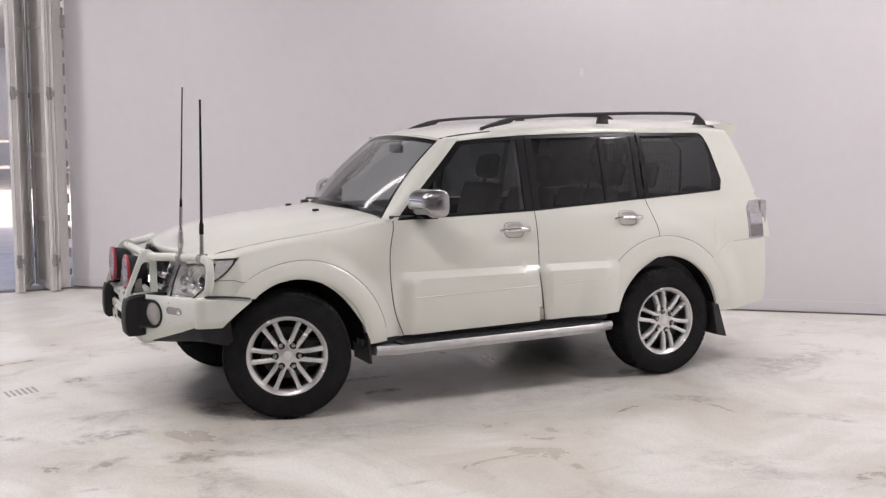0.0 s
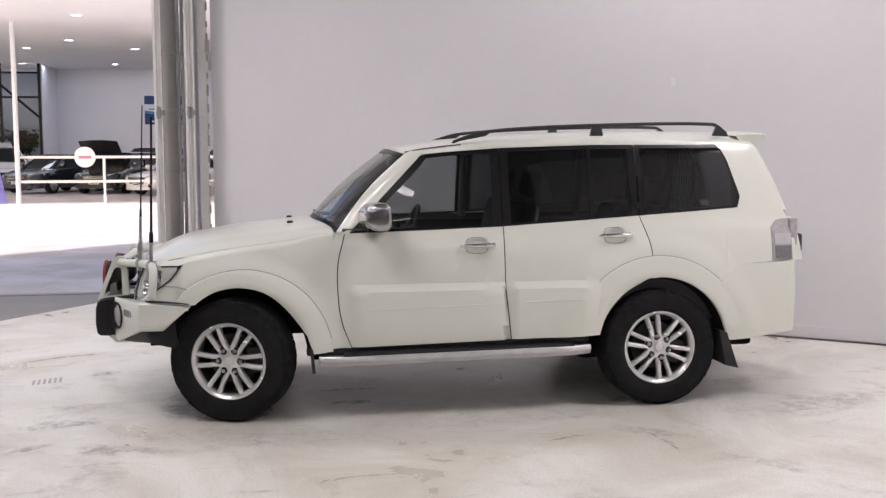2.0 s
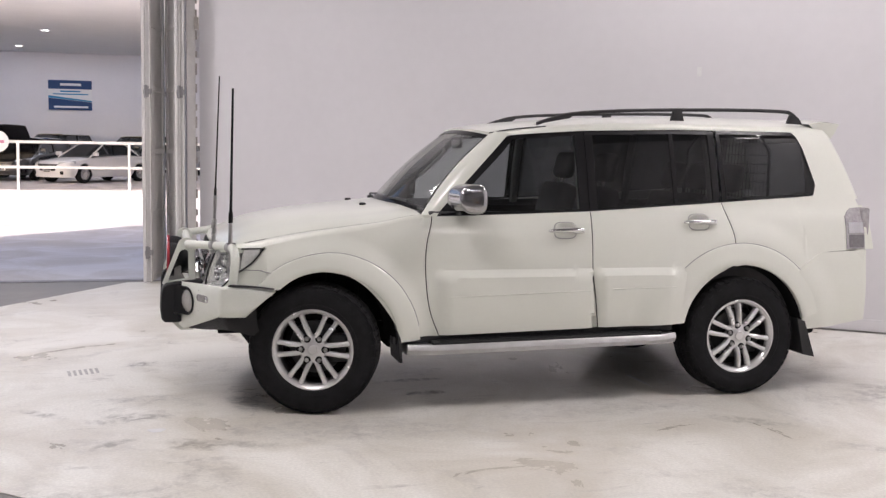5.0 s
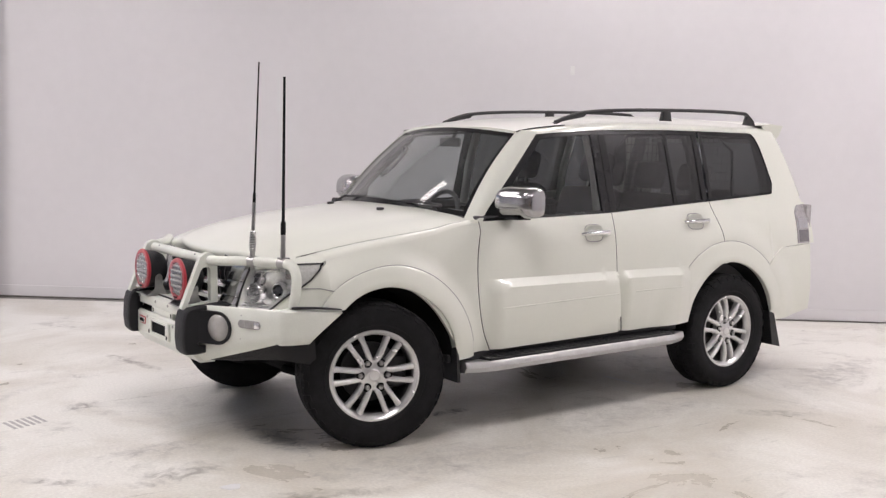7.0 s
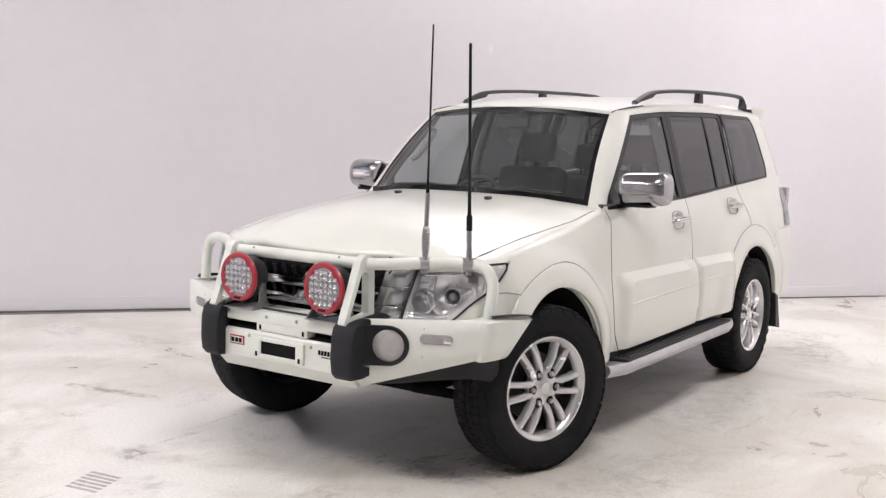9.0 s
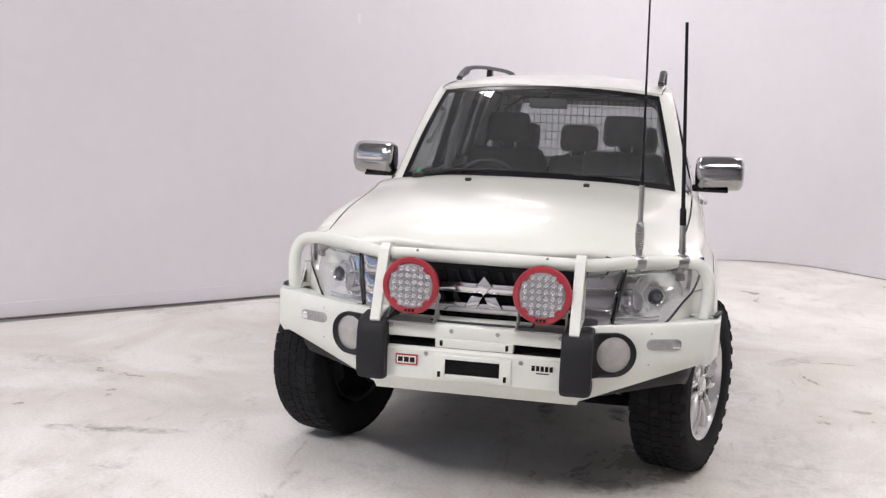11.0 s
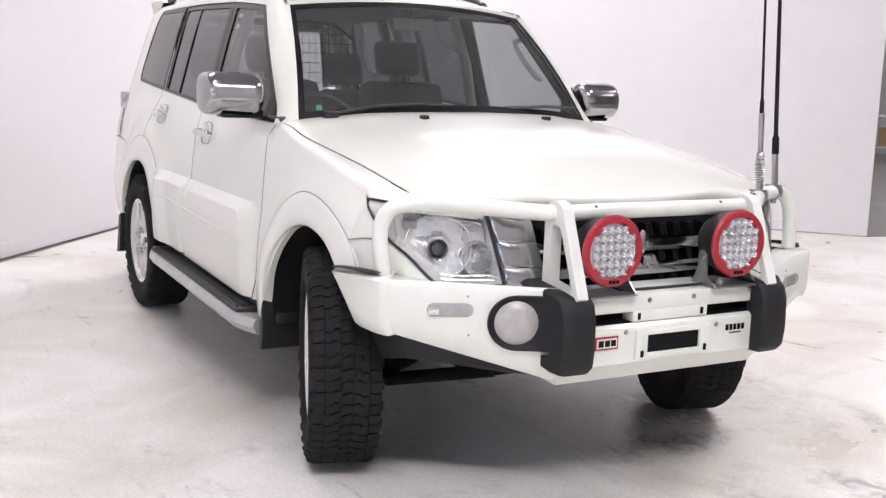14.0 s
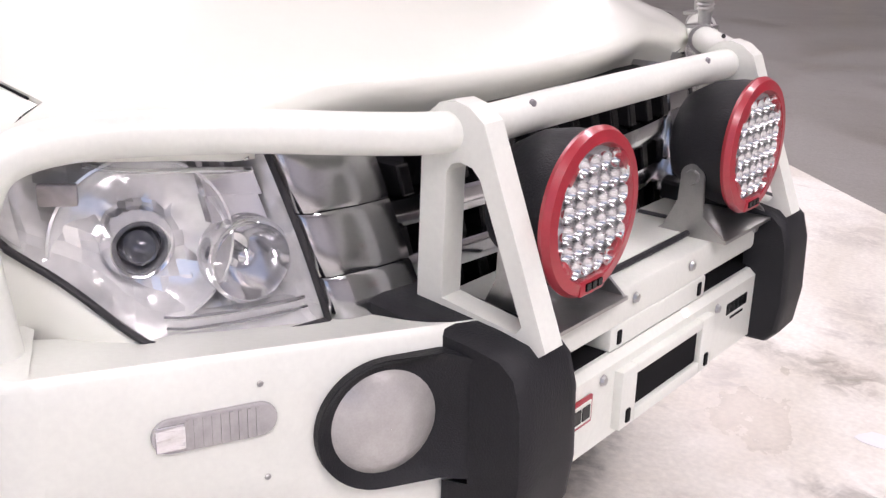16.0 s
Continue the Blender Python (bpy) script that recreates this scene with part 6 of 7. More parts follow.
# ---- the car: wheels and cabin ----
def tyre_mesh():
    bm = bmesh.new()
    prof = [(0.232, -0.100), (0.238, -0.112), (0.262, -0.128), (0.305, -0.136), (0.345, -0.132), (0.368, -0.122), (0.3765, -0.108), (0.3765, 0.108), (0.368, 0.122), (0.345, 0.132), (0.305, 0.136), (0.262, 0.128), (0.238, 0.112), (0.232, 0.100)]
    lathe(bm, prof, 72)
    # tread blocks of an all-terrain pattern: paired shoulder lugs, jogged middle blocks, small centre blocks
    n, rnd = 30, random.Random(11)
    p = 2 * math.pi / n

    def block(pts, shift, flip_y, r0=0.3745, r1=0.3850):
        lo, hi = [], []
        for u, y in pts:
            a, yy = (u + shift + rnd.uniform(-0.035, 0.035)) * p, (y + (rnd.uniform(-0.002, 0.002) if abs(y) < 0.1 else 0.0)) * flip_y
            drop = 0.011 * max(0.0, (abs(y) - 0.104) / 0.024) ** 2
            for ring, r in ((lo, r0), (hi, r1 - drop)):
                ring.append(bm.verts.new((r * math.cos(a), yy, r * math.sin(a))))
        bm.faces.new(hi)
        for i in range(len(pts)):
            j = (i + 1) % len(pts)
            bm.faces.new((lo[i], lo[j], hi[j], hi[i]))
    middle = [(0.02, -0.080), (0.02, -0.051), (0.14, -0.046), (0.14, -0.026), (0.62, -0.024), (0.62, -0.047), (0.54, -0.052), (0.54, -0.080)]
    small = [(0.57, -0.077), (0.57, -0.057), (0.68, -0.053), (0.68, -0.029), (1.08, -0.026), (1.08, -0.045), (0.96, -0.052), (0.96, -0.077)]
    centre = [(0.03, -0.020), (0.03, 0.004), (0.16, 0.020), (0.47, 0.020), (0.47, -0.006), (0.36, -0.020)]
    lug = [(0.0, -0.128), (0.0, -0.104), (0.03, -0.083), (0.46, -0.083), (0.44, -0.104), (0.44, -0.128)]
    for k in range(n):
        for sgn, off in ((1, 0.0), (-1, 0.37)):
            block(middle, k + off, sgn), block(small, k + off, sgn)
            block(lug, k + off + 0.1, sgn), block([(u, max(y, -0.122)) for u, y in lug], k + off + 0.6, sgn)
        block(centre, k, 1), block(centre, k + 0.5, 1)
        a = k * p
        for sgn in (-1, 1):
            off = 0.1 * p if sgn < 0 else 0.47 * p
            vs = []
            for aa in (a + off, a + off + 0.44 * p):
                for r, y in ((0.374, 0.114), (0.352, 0.133)):
                    vs.append(bm.verts.new((r * math.cos(aa), sgn * y, r * math.sin(aa))))
                    vs.append(bm.verts.new(((r + 0.003) * math.cos(aa), sgn * (y + 0.004), (r + 0.003) * math.sin(aa))))
            for q in ((0, 1, 3, 2), (4, 6, 7, 5), (1, 5, 7, 3), (0, 4, 5, 1), (2, 3, 7, 6)):
                bm.faces.new([vs[i] for i in q])
    bmesh.ops.recalc_face_normals(bm, faces=bm.faces)
    # raised sidewall ring
    for v in bm.verts:
        v.co.y = 0.90 * v.co.y - 0.0135
    lathe(bm, [(0.268, -0.1295), (0.270, -0.1325), (0.274, -0.1325), (0.276, -0.1305)], 72)
    return bm


def rim_mesh():
    bm = bmesh.new()
    lathe(bm, [(0.243, -0.100), (0.247, -0.112), (0.243, -0.119), (0.234, -0.119), (0.227, -0.113), (0.220, -0.106), (0.214, -0.096), (0.210, -0.075)], 72)
    return bm


def spoke_mesh():
    """One spoke of the twelve: a slim blade with a crowned face, leaving its twin towards the rim and flaring into it."""
    bm = bmesh.new()
    rows = []
    for k in range(11):
        t = k / 10
        r = lerp(0.050, 0.226, t)
        w = lerp(0.0150, 0.0142, t) if t < 0.75 else lerp(0.0142, 0.0215, ((t - 0.75) / 0.25) ** 1.5)
        off = 0.0200 + 0.0205 * t ** 1.1
        y = -0.096 - 0.014 * math.sin(math.pi * min(t * 1.05, 1)) - 0.006 * t
        rows.append([(r, y + 0.040, off - w), (r, y + 0.008, off - w), (r, y + 0.001, off - w * 0.65), (r, y - 0.002, off), (r, y + 0.001, off + w * 0.65), (r, y + 0.008, off + w), (r, y + 0.040, off + w)])
    grid(bm, rows)
    return bm


def wheel(m, spin=0.0):
    w = part("wheel", bmesh.new(), M_ALLOY, car, "silver twelve-spoke alloy wheel with all-terrain tyre")
    w.matrix_basis = m @ Matrix.Rotation(spin, 4, "Y")
    if not WHEEL:
        def sub(name, bm, mt, label="", smooth=35):
            WHEEL.append(part(name, bm, mt, w, label, smooth))
        sub("tyre", tyre_mesh(), M_RUBBER, "black all-terrain tyre", 30)
        sub("rim", rim_mesh(), M_ALLOY, "silver rim", 40)
        bm = bmesh.new()
        lathe(bm, [(0.2105, -0.076), (0.208, -0.04), (0.212, 0.0), (0.212, 0.09), (0.225, 0.10)], 48)
        sub("barrel", bm, M_DARKALLOY, "dark rim barrel", 40)
        for k in range(6):
            for s in (1, -1):
                bm = spoke_mesh()
                if s < 0:
                    bmesh.ops.scale(bm, vec=(1, 1, -1), verts=bm.verts)
                bmesh.ops.rotate(bm, verts=bm.verts, matrix=Matrix.Rotation(radians(60 * k), 3, "Y"))
                sub("spoke", bm, M_ALLOY, "", 50)
        bm = bmesh.new()
        lathe(bm, [(0.0005, -0.110), (0.027, -0.1095), (0.030, -0.106), (0.036, -0.1045), (0.044, -0.101), (0.078, -0.100), (0.088, -0.088), (0.088, -0.06)], 36)
        sub("hub_cap", bm, M_ALLOY, "silver hub cap", 40)
        for k in range(6):
            bm = bmesh.new()
            a = radians(60 * k)
            lathe(bm, [(0.0005, -0.116), (0.009, -0.115), (0.0135, -0.109), (0.0135, -0.09)], 6, Matrix.Translation((0.074 * math.cos(a), 0, 0.074 * math.sin(a))))
            sub("wheel_nut", bm, M_STEEL, "steel wheel nut")
            bm = bmesh.new()
            lathe(bm, [(0.0120, -0.1045), (0.0245, -0.1025)], 12, Matrix.Translation((0.074 * math.cos(a), 0, 0.074 * math.sin(a))))
            sub("nut_recess", bm, M_GLOSSBLACK, "dark recess round the nut")
        bm = bmesh.new()
        lathe(bm, [(0.06, -0.012), (0.158, -0.012), (0.160, 0.010), (0.06, 0.012)], 40)
        sub("brake_disc", bm, M_DARKALLOY, "worn steel brake disc")
        bm = bmesh.new()
        box(bm, 0.085, 0.195, -0.04, 0.05, -0.085, 0.085, 0.02)
        sub("brake_caliper", bm, M_DARKALLOY, "dark grey brake caliper")
        bm = bmesh.new()
        lathe(bm, [(0.0005, 0.016), (0.19, 0.016), (0.212, 0.05)], 36)
        sub("back_plate", bm, M_UNDER, "black back plate")
    else:
        for o in WHEEL:
            c = o.copy()
            scene.collection.objects.link(c)
            c.parent = w
    return w


WHEEL = []
STEER = 17.5
wheel(pose(-1.39, -0.785, HUB + 0.002, 0, 0, -STEER), 0.0)
wheel(pose(1.39, -0.785, HUB + 0.002), radians(17))
wheel(pose(-1.39, 0.785, HUB + 0.002, 0, 0, 180 - STEER), 0.4)
wheel(pose(1.39, 0.785, HUB + 0.002, 0, 0, 180), 0.9)
under = part("suspension", bmesh.new(), M_UNDER, car, "dark axles and suspension arms")
for x in (-1.39, 1.39):
    bm = bmesh.new()
    tube(bm, [(x, -0.66, HUB), (x, 0.66, HUB)], 0.04, 10)
    part("axle", bm, M_UNDER, under, "", 40)
    bm = bmesh.new()
    box(bm, x - 0.08, x + 0.08, -0.12, 0.12, 0.30, 0.45, 0.03)
    part("differential", bm, M_UNDER, under, "", 40)
for s in (-1, 1):
    for nm, p, q, r in (("lower_arm", (-1.3, s * 0.35, 0.36), (-1.42, s * 0.66, 0.30), 0.028), ("steering_rod", (-1.65, s * 0.30, 0.34), (-1.45, s * 0.64, 0.29), 0.024), ("strut", (-1.39, s * 0.60, 0.30), (-1.33, s * 0.52, 0.85), 0.045)):
        bm = bmesh.new()
        tube(bm, [p, q], r, 10)
        part(nm, bm, M_UNDER, under, "", 40)


# cabin
bm = bmesh.new()
box(bm, -0.74, 2.25, -0.74, 0.74, 0.50, 0.56, 0.01)
part("cabin_floor", bm, M_DASH, car, "dark cabin floor")
both("door_lining", lambda bm: box(bm, -0.70, 2.1, -0.775, -0.745, 0.55, 1.20, 0.01), M_DASH, car, "dark door lining")
bm = bmesh.new()
rows = [[(lerp(-0.22, 2.1, t), v * 0.57, lerp(1.70, 1.755, min(t * 3, 1)) - 0.04 * v * v) for t in steps(0, 1, 8)] for v in steps(-1, 1, 8)]
grid(bm, rows)
part("headlining", bm, M_CABIN, car, "grey headlining", 60)
for x, w in ((0.33, 0.03), (1.26, 0.03), (2.03, 0.05)):
    both("pillar_trim", lambda bm: tube(bm, [(x, -0.70, 1.18), (x, -0.65, 1.45), (x, -0.56, 1.70)], w, 8), M_CABIN, car, "grey pillar trim")
bm = bmesh.new()
rows = []
for v in steps(-1, 1, 16):
    y = v * 0.72
    rows.append([(-0.78 + 0.1 * v * v, y, 1.16), (-0.62, y, 1.195), (-0.42, y, 1.20 + 0.02 * math.exp(-((y - 0.37) / 0.18) ** 2)), (-0.30, y, 1.17), (-0.24, y, 1.08), (-0.30, y, 0.90), (-0.32, y, 0.6)])
grid(bm, rows)
part("dashboard", bm, M_DASH, car, "dark dashboard", 50)
bm = bmesh.new()
ring = [(-0.13 + 0.07 * math.sin(a), 0.37 + 0.19 * math.cos(a), 1.10 + 0.178 * math.sin(a)) for a in (2 * math.pi * k / 32 for k in range(33))]
tube(bm, ring, 0.015, 8, caps=False)
for a in (0.3, math.pi - 0.3, -math.pi / 2):
    tube(bm, [(-0.16, 0.37, 1.09), (-0.13 + 0.07 * math.sin(a), 0.37 + 0.19 * math.cos(a), 1.10 + 0.178 * math.sin(a))], 0.014, 6)
box(bm, -0.19, -0.14, 0.29, 0.45, 1.03, 1.14, 0.02)
tube(bm, [(-0.17, 0.37, 1.08), (-0.30, 0.37, 1.03)], 0.03, 8)
part("steering_wheel", bm, M_DASH, car, "dark steering wheel", 50)


def seat(x, y, w, back=0.62, rake=14, head=True, top=1.33):
    s = part("seat", bmesh.new(), M_SEAT, car, "dark cloth seat with headrest")
    bm = bmesh.new()
    box(bm, x - 0.25, x + 0.25, y - w / 2, y + w / 2, 0.70, 0.86, 0.05)
    part("cushion", bm, M_SEAT, s, "", 50)
    bm = bmesh.new()
    box(bm, -0.07, 0.07, -w / 2, w / 2, 0, back, 0.055, pose(x + 0.22, y, 0.74, 0, rake, 0))
    part("backrest", bm, M_SEAT, s, "", 50)
    if head:
        m = pose(x + 0.22, y, 0.74, 0, rake, 0)
        bm = bmesh.new()
        box(bm, -0.045, 0.05, -0.135, 0.135, back + 0.035, back + 0.235, 0.045, m)
        part("headrest", bm, M_SEAT, s, "", 50)
        for yy in (-0.05, 0.05):
            bm = bmesh.new()
            tube(bm, [m @ Vector((0, yy, back - 0.02)), m @ Vector((0, yy, back + 0.06))], 0.007, 6)
            part("headrest_post", bm, M_STEEL, s)
    return s


seat(0.22, -0.37, 0.50)
seat(0.22, 0.37, 0.50)
for y in (-0.42, 0.0, 0.42):
    seat(1.12, y, 0.41, 0.56, 16)
# wire cargo barrier behind the rear seats
bm = bmesh.new()
tube(bm, [(1.72, -0.62, 1.16), (1.74, -0.58, 1.60), (1.745, -0.45, 1.70), (1.745, 0.45, 1.70), (1.74, 0.58, 1.60), (1.72, 0.62, 1.16), (1.72, -0.62, 1.16)], 0.011, 8)
for k in range(27):
    y = -0.585 + 0.045 * k
    tube(bm, [(1.72, y, 1.16), (1.745, y, 1.695 - 0.9 * max(0, abs(y) - 0.47))], 0.0022, 4, caps=False)
for k in range(8):
    z = 1.20 + 0.062 * k
    tube(bm, [(1.73, -0.60, z), (1.73, 0.60, z)], 0.0022, 4, caps=False)
part("cargo_barrier", bm, M_MESHWIRE, car, "black wire cargo barrier")
bm = bmesh.new()
box(bm, -0.33, -0.305, -0.105, 0.105, 1.585, 1.642, 0.012)
tube(bm, [(-0.30, 0, 1.63), (-0.27, 0, 1.69)], 0.01, 6)
part("rear_view_mirror", bm, M_DASH, car, "dark interior mirror", 40)
def grab(bm):
    tube(bm, curve_path([(-0.42, -0.655, 1.38), (-0.40, -0.625, 1.40), (-0.30, -0.60, 1.50), (-0.25, -0.60, 1.555), (-0.25, -0.63, 1.57)], 5), 0.013, 8)
both("grab_handle", grab, M_CABIN, car, "grey grab handle", 50)
bm = bmesh.new()
sheet(bm, lambda u, v: ws_point(lerp(0.87, 0.90, u), lerp(0.06, 0.10, v), -0.004), steps(0, 1, 2), steps(0, 1, 2))
part("sticker", bm, mat("green_sticker", (0.05, 0.35, 0.15), 0.5), windscreen, "small green sticker")

# ---- parked cars ----
M_CARDARK = mat("dark_grey_car_paint", (0.018, 0.02, 0.024), 0.25, var=0.05, coat=1.0)
M_CARBLACK = mat("black_car_paint", (0.012, 0.012, 0.016), 0.22, var=0.05, coat=1.0)
M_CARWHITE = mat("white_sedan_paint", (0.75, 0.75, 0.76), 0.3, var=0.03, coat=1.0)
M_CARSILVER = mat("blue_grey_car_paint", (0.022, 0.026, 0.045), 0.25, var=0.05, coat=1.0)
G_CAR = glass("parked_car_glass", (0.25, 0.27, 0.29))
M_LAMPW = mat("parked_car_lamp", (0.7, 0.72, 0.75), 0.15, 0.4, var=0.2, scale=30, coat=1.0)
M_PLATE = mat("plate_white", (0.7, 0.7, 0.7), 0.4, var=0.05)


def parked_car(label, m, paint, L=4.4, W=0.9, H=1.45, hatch=True, open_hood=False, open_tail=False):
    """A parked car at m, nose towards local -x, wheels on the ground."""
    c = thing("parked_car", label, "car", m, group="parked cars")
    wb = L * 0.6
    xf, xr = -wb / 2 - 0.02, wb / 2 - 0.02
    x0, x1 = -L / 2, L / 2
    belt = H * 0.62
    top = soft([(x0, 0.62), (x0 + 0.12, 0.70), (x0 + 0.55, 0.80), (x0 + 1.15, belt), (x0 + 1.6, belt + 0.03), (x1 - 0.8, belt + 0.06), (x1 - 0.25, belt + 0.03 if hatch else belt - 0.02), (x1, belt - 0.1)])
    wid = soft([(x0, W * 0.62), (x0 + 0.1, W * 0.82), (x0 + 0.45, W * 0.96), (x0 + 1.2, W), (x1 - 1.0, W), (x1 - 0.2, W * 0.9), (x1, W * 0.74)])
    def arch_z(x):
        z = 0.20
        for cx in (xf, xr):
            d = 0.355**2 - (x - cx) ** 2
            if d > 0:
                z = max(z, 0.31 + math.sqrt(d))
        return z
    rows = []
    for x in sorted(steps(x0, x1, 40) + [xf - 0.354, xf + 0.354, xr - 0.354, xr + 0.354]):
        w, t, lo = wid(x), top(x), arch_z(x)
        half = [(w * 0.93, lo), (w * 0.985, max(lo + 0.02, 0.36)), (w, max(lo + 0.04, 0.52)), (w * 0.985, max(t - 0.14, lo + 0.06)), (w * 0.96, t - 0.05), (w * 0.86, t - 0.01), (w * 0.45, t + 0.015), (0, t + 0.02)]
        rows.append([(x, -y, z) for y, z in half] + [(x, y, z) for y, z in half[-2::-1]])
    bm = bmesh.new()
    g = grid(bm, rows)
    bm.faces.new(g[0]), bm.faces.new(g[-1][::-1])
    part("body", bm, paint, c, "", 40)
    bm = bmesh.new()
    box(bm, x0 + 0.1, x1 - 0.1, -W * 0.62, W * 0.62, 0.2, 0.6)
    part("underbody", bm, M_UNDER, c, "black underbody")
    # glasshouse and roof
    ga, gb = x0 + 1.08, x1 - (0.12 if hatch else 0.75)
    ra, rb = ga + 0.86, gb - (0.28 if hatch else 0.55)
    lower = [(ga, 0.55), (ga + 0.12, W * 0.86), (gb - 0.1, W * 0.84), (gb, 0.55)]
    upper = [(ra, 0.46), (ra + 0.08, W * 0.66), (rb - 0.08, W * 0.64), (rb, 0.46)]
    lo = [(x, -y, top(x) - 0.01) for x, y in lower] + [(x, y, top(x) - 0.01) for x, y in lower[::-1]]
    hi = [(x, -y, H - 0.05) for x, y in upper] + [(x, y, H - 0.05) for x, y in upper[::-1]]
    for nm, run in (("windscreen", (1, 0, 7, 6)), ("side_window", (1, 2)), ("rear_window", (2, 3, 4, 5)), ("side_window", (5, 6))):
        bm = bmesh.new()
        grid(bm, [[lo[i] for i in run], [hi[i] for i in run]])
        part(nm, bm, G_CAR, c, "dark glass")
    bm = bmesh.new()
    rows = [[(lerp(ra - 0.03, rb + 0.05, t), v * W * 0.675 * (1 - 0.08 * (2 * t - 1) ** 4), H - 0.05 + 0.05 * (1 - v**4) * math.sin(math.pi * lerp(0.12, 0.9, t)) ** 0.5) for t in steps(0, 1, 8)] for v in steps(-1, 1, 10)]
    grid(bm, rows)
    thicken(bm, (0, 0, -0.03))
    part("roof", bm, paint, c, "", 40)
    for i in range(4):
        for s in (-1, 1):
            a, b = Vector((lower[i][0], s * lower[i][1], top(lower[i][0]))), Vector((upper[i][0], s * upper[i][1], H - 0.075))
            if i in (1, 2):
                bm = bmesh.new()
                tube(bm, [a, b], 0.028, 6)
                part("pillar", bm, paint, c)
    for s in (-1, 1):
        xm = lerp(lower[1][0], lower[2][0], 0.48)
        bm = bmesh.new()
        tube(bm, [(xm, s * W * 0.855, belt), (lerp(upper[1][0], upper[2][0], 0.42), s * W * 0.655, H - 0.075)], 0.025, 6)
        part("door_pillar", bm, M_GLOSSBLACK, c, "black pillar")
        bm = bmesh.new()
        box(bm, ga + 0.22, ga + 0.34, s * W * 0.9 - 0.02, s * W * 0.9 + (0.2 if s > 0 else -0.2), belt + 0.06, belt + 0.2, 0.02)
        part("mirror", bm, paint, c, "", 40)
        bm = bmesh.new()
        rows = [[(x0 + 0.06 + 0.42 * t + 0.02 * u, s * (lerp(0.52, 0.93, t ** 0.8) * W), lerp(0.60, 0.72, u) + 0.06 * t) for u in steps(0, 1, 3)] for t in steps(0, 1, 6)]
        grid(bm, rows)
        thicken(bm, (0.05, 0, 0))
        bmesh.ops.translate(bm, vec=(-0.035, s * 0.012, 0.0), verts=bm.verts)
        part("headlamp", bm, M_LAMPW, c, "clear headlamp", 40)
        bm = bmesh.new()
        box(bm, x0 + 0.02, x0 + 0.12, s * W * 0.66 - 0.09, s * W * 0.66 + 0.09, 0.30, 0.42, 0.02)
        part("fog_recess", bm, M_GLOSSBLACK, c, "black lower recess", 40)
        for cx in (xf, xr):
            w = part("wheel", bmesh.new(), M_ALLOY, c, "alloy wheel")
            w.matrix_basis = pose(cx, s * (W - 0.11), 0.315, 0, 0, 0 if s < 0 else 180)
            bm = bmesh.new()
            lathe(bm, [(0.2, -0.09), (0.24, -0.105), (0.29, -0.1), (0.315, -0.08), (0.315, 0.09), (0.28, 0.1), (0.2, 0.09)], 32)
            part("tyre", bm, M_RUBBER, w, "black tyre", 40)
            bm = bmesh.new()
            lathe(bm, [(0.215, -0.085), (0.205, -0.095), (0.195, -0.06), (0.19, 0.0), (0.0005, 0.0)], 28)
            for k in range(5):
                for o in (-0.022, 0.022):
                    box(bm, 0.03, 0.2, -0.09, -0.06, o - 0.012, o + 0.012, 0, Matrix.Rotation(radians(72 * k), 4, "Y"))
            lathe(bm, [(0.0005, -0.095), (0.045, -0.09), (0.05, -0.05)], 16)
            part("rim", bm, M_ALLOY, w, "silver rim", 40)
    bm = bmesh.new()
    prism(bm, [(-0.52 * W, 0.66), (0.52 * W, 0.66), (0.4 * W, 0.42), (-0.4 * W, 0.42)], x0 - 0.015, x0 + 0.1, "x", bevel=0.01)
    gr = part("grille", bm, M_GLOSSBLACK, c, "dark grille", 40)
    for k in range(4):
        bm = bmesh.new()
        z = 0.45 + 0.055 * k
        box(bm, x0 - 0.022, x0 - 0.012, -0.42 * W, 0.42 * W, z, z + 0.008)
        part("grille_slat", bm, M_DULLCHROME, gr)
    bm = bmesh.new()
    box(bm, x0 - 0.035, x0 - 0.024, -0.19, 0.19, 0.36, 0.46, 0.003)
    pl = part("number_plate", bm, M_PLATE, c, "white number plate with dark bars")
    bm = bmesh.new()
    for k in range(6):
        box(bm, x0 - 0.0365, x0 - 0.0345, -0.145 + 0.05 * k, -0.11 + 0.05 * k, 0.38, 0.44)
    part("plate_bar", bm, M_GLOSSBLACK, pl)
    if open_hood:
        bm = bmesh.new()
        rows = [[(x0 + 1.15 - 0.75 * t, v * W * 0.8, belt + 0.05 + 0.95 * t + 0.06 * math.sin(math.pi * t) - 0.04 * v * v) for t in steps(0, 1, 6)] for v in steps(-1, 1, 8)]
        grid(bm, rows)
        thicken(bm, (0.02, 0, -0.03))
        part("raised_hood", bm, paint, c, "raised bonnet", 40)
    if open_tail:
        bm = bmesh.new()
        rows = [[(x1 - 0.4 + 0.8 * t, v * W * 0.7, H - 0.05 + 0.25 * t) for t in steps(0, 1, 4)] for v in steps(-1, 1, 6)]
        grid(bm, rows)
        thicken(bm, (0, 0, -0.05))
        part("raised_tailgate", bm, paint, c, "raised tailgate", 40)
    return c


# ---- the rest of the hall ----
parked_car("dark grey hatchback parked in the hall", pose(5.18, -14.6, 0, 0, 0, -42), M_CARDARK, 4.35, 0.9, 1.46, True)


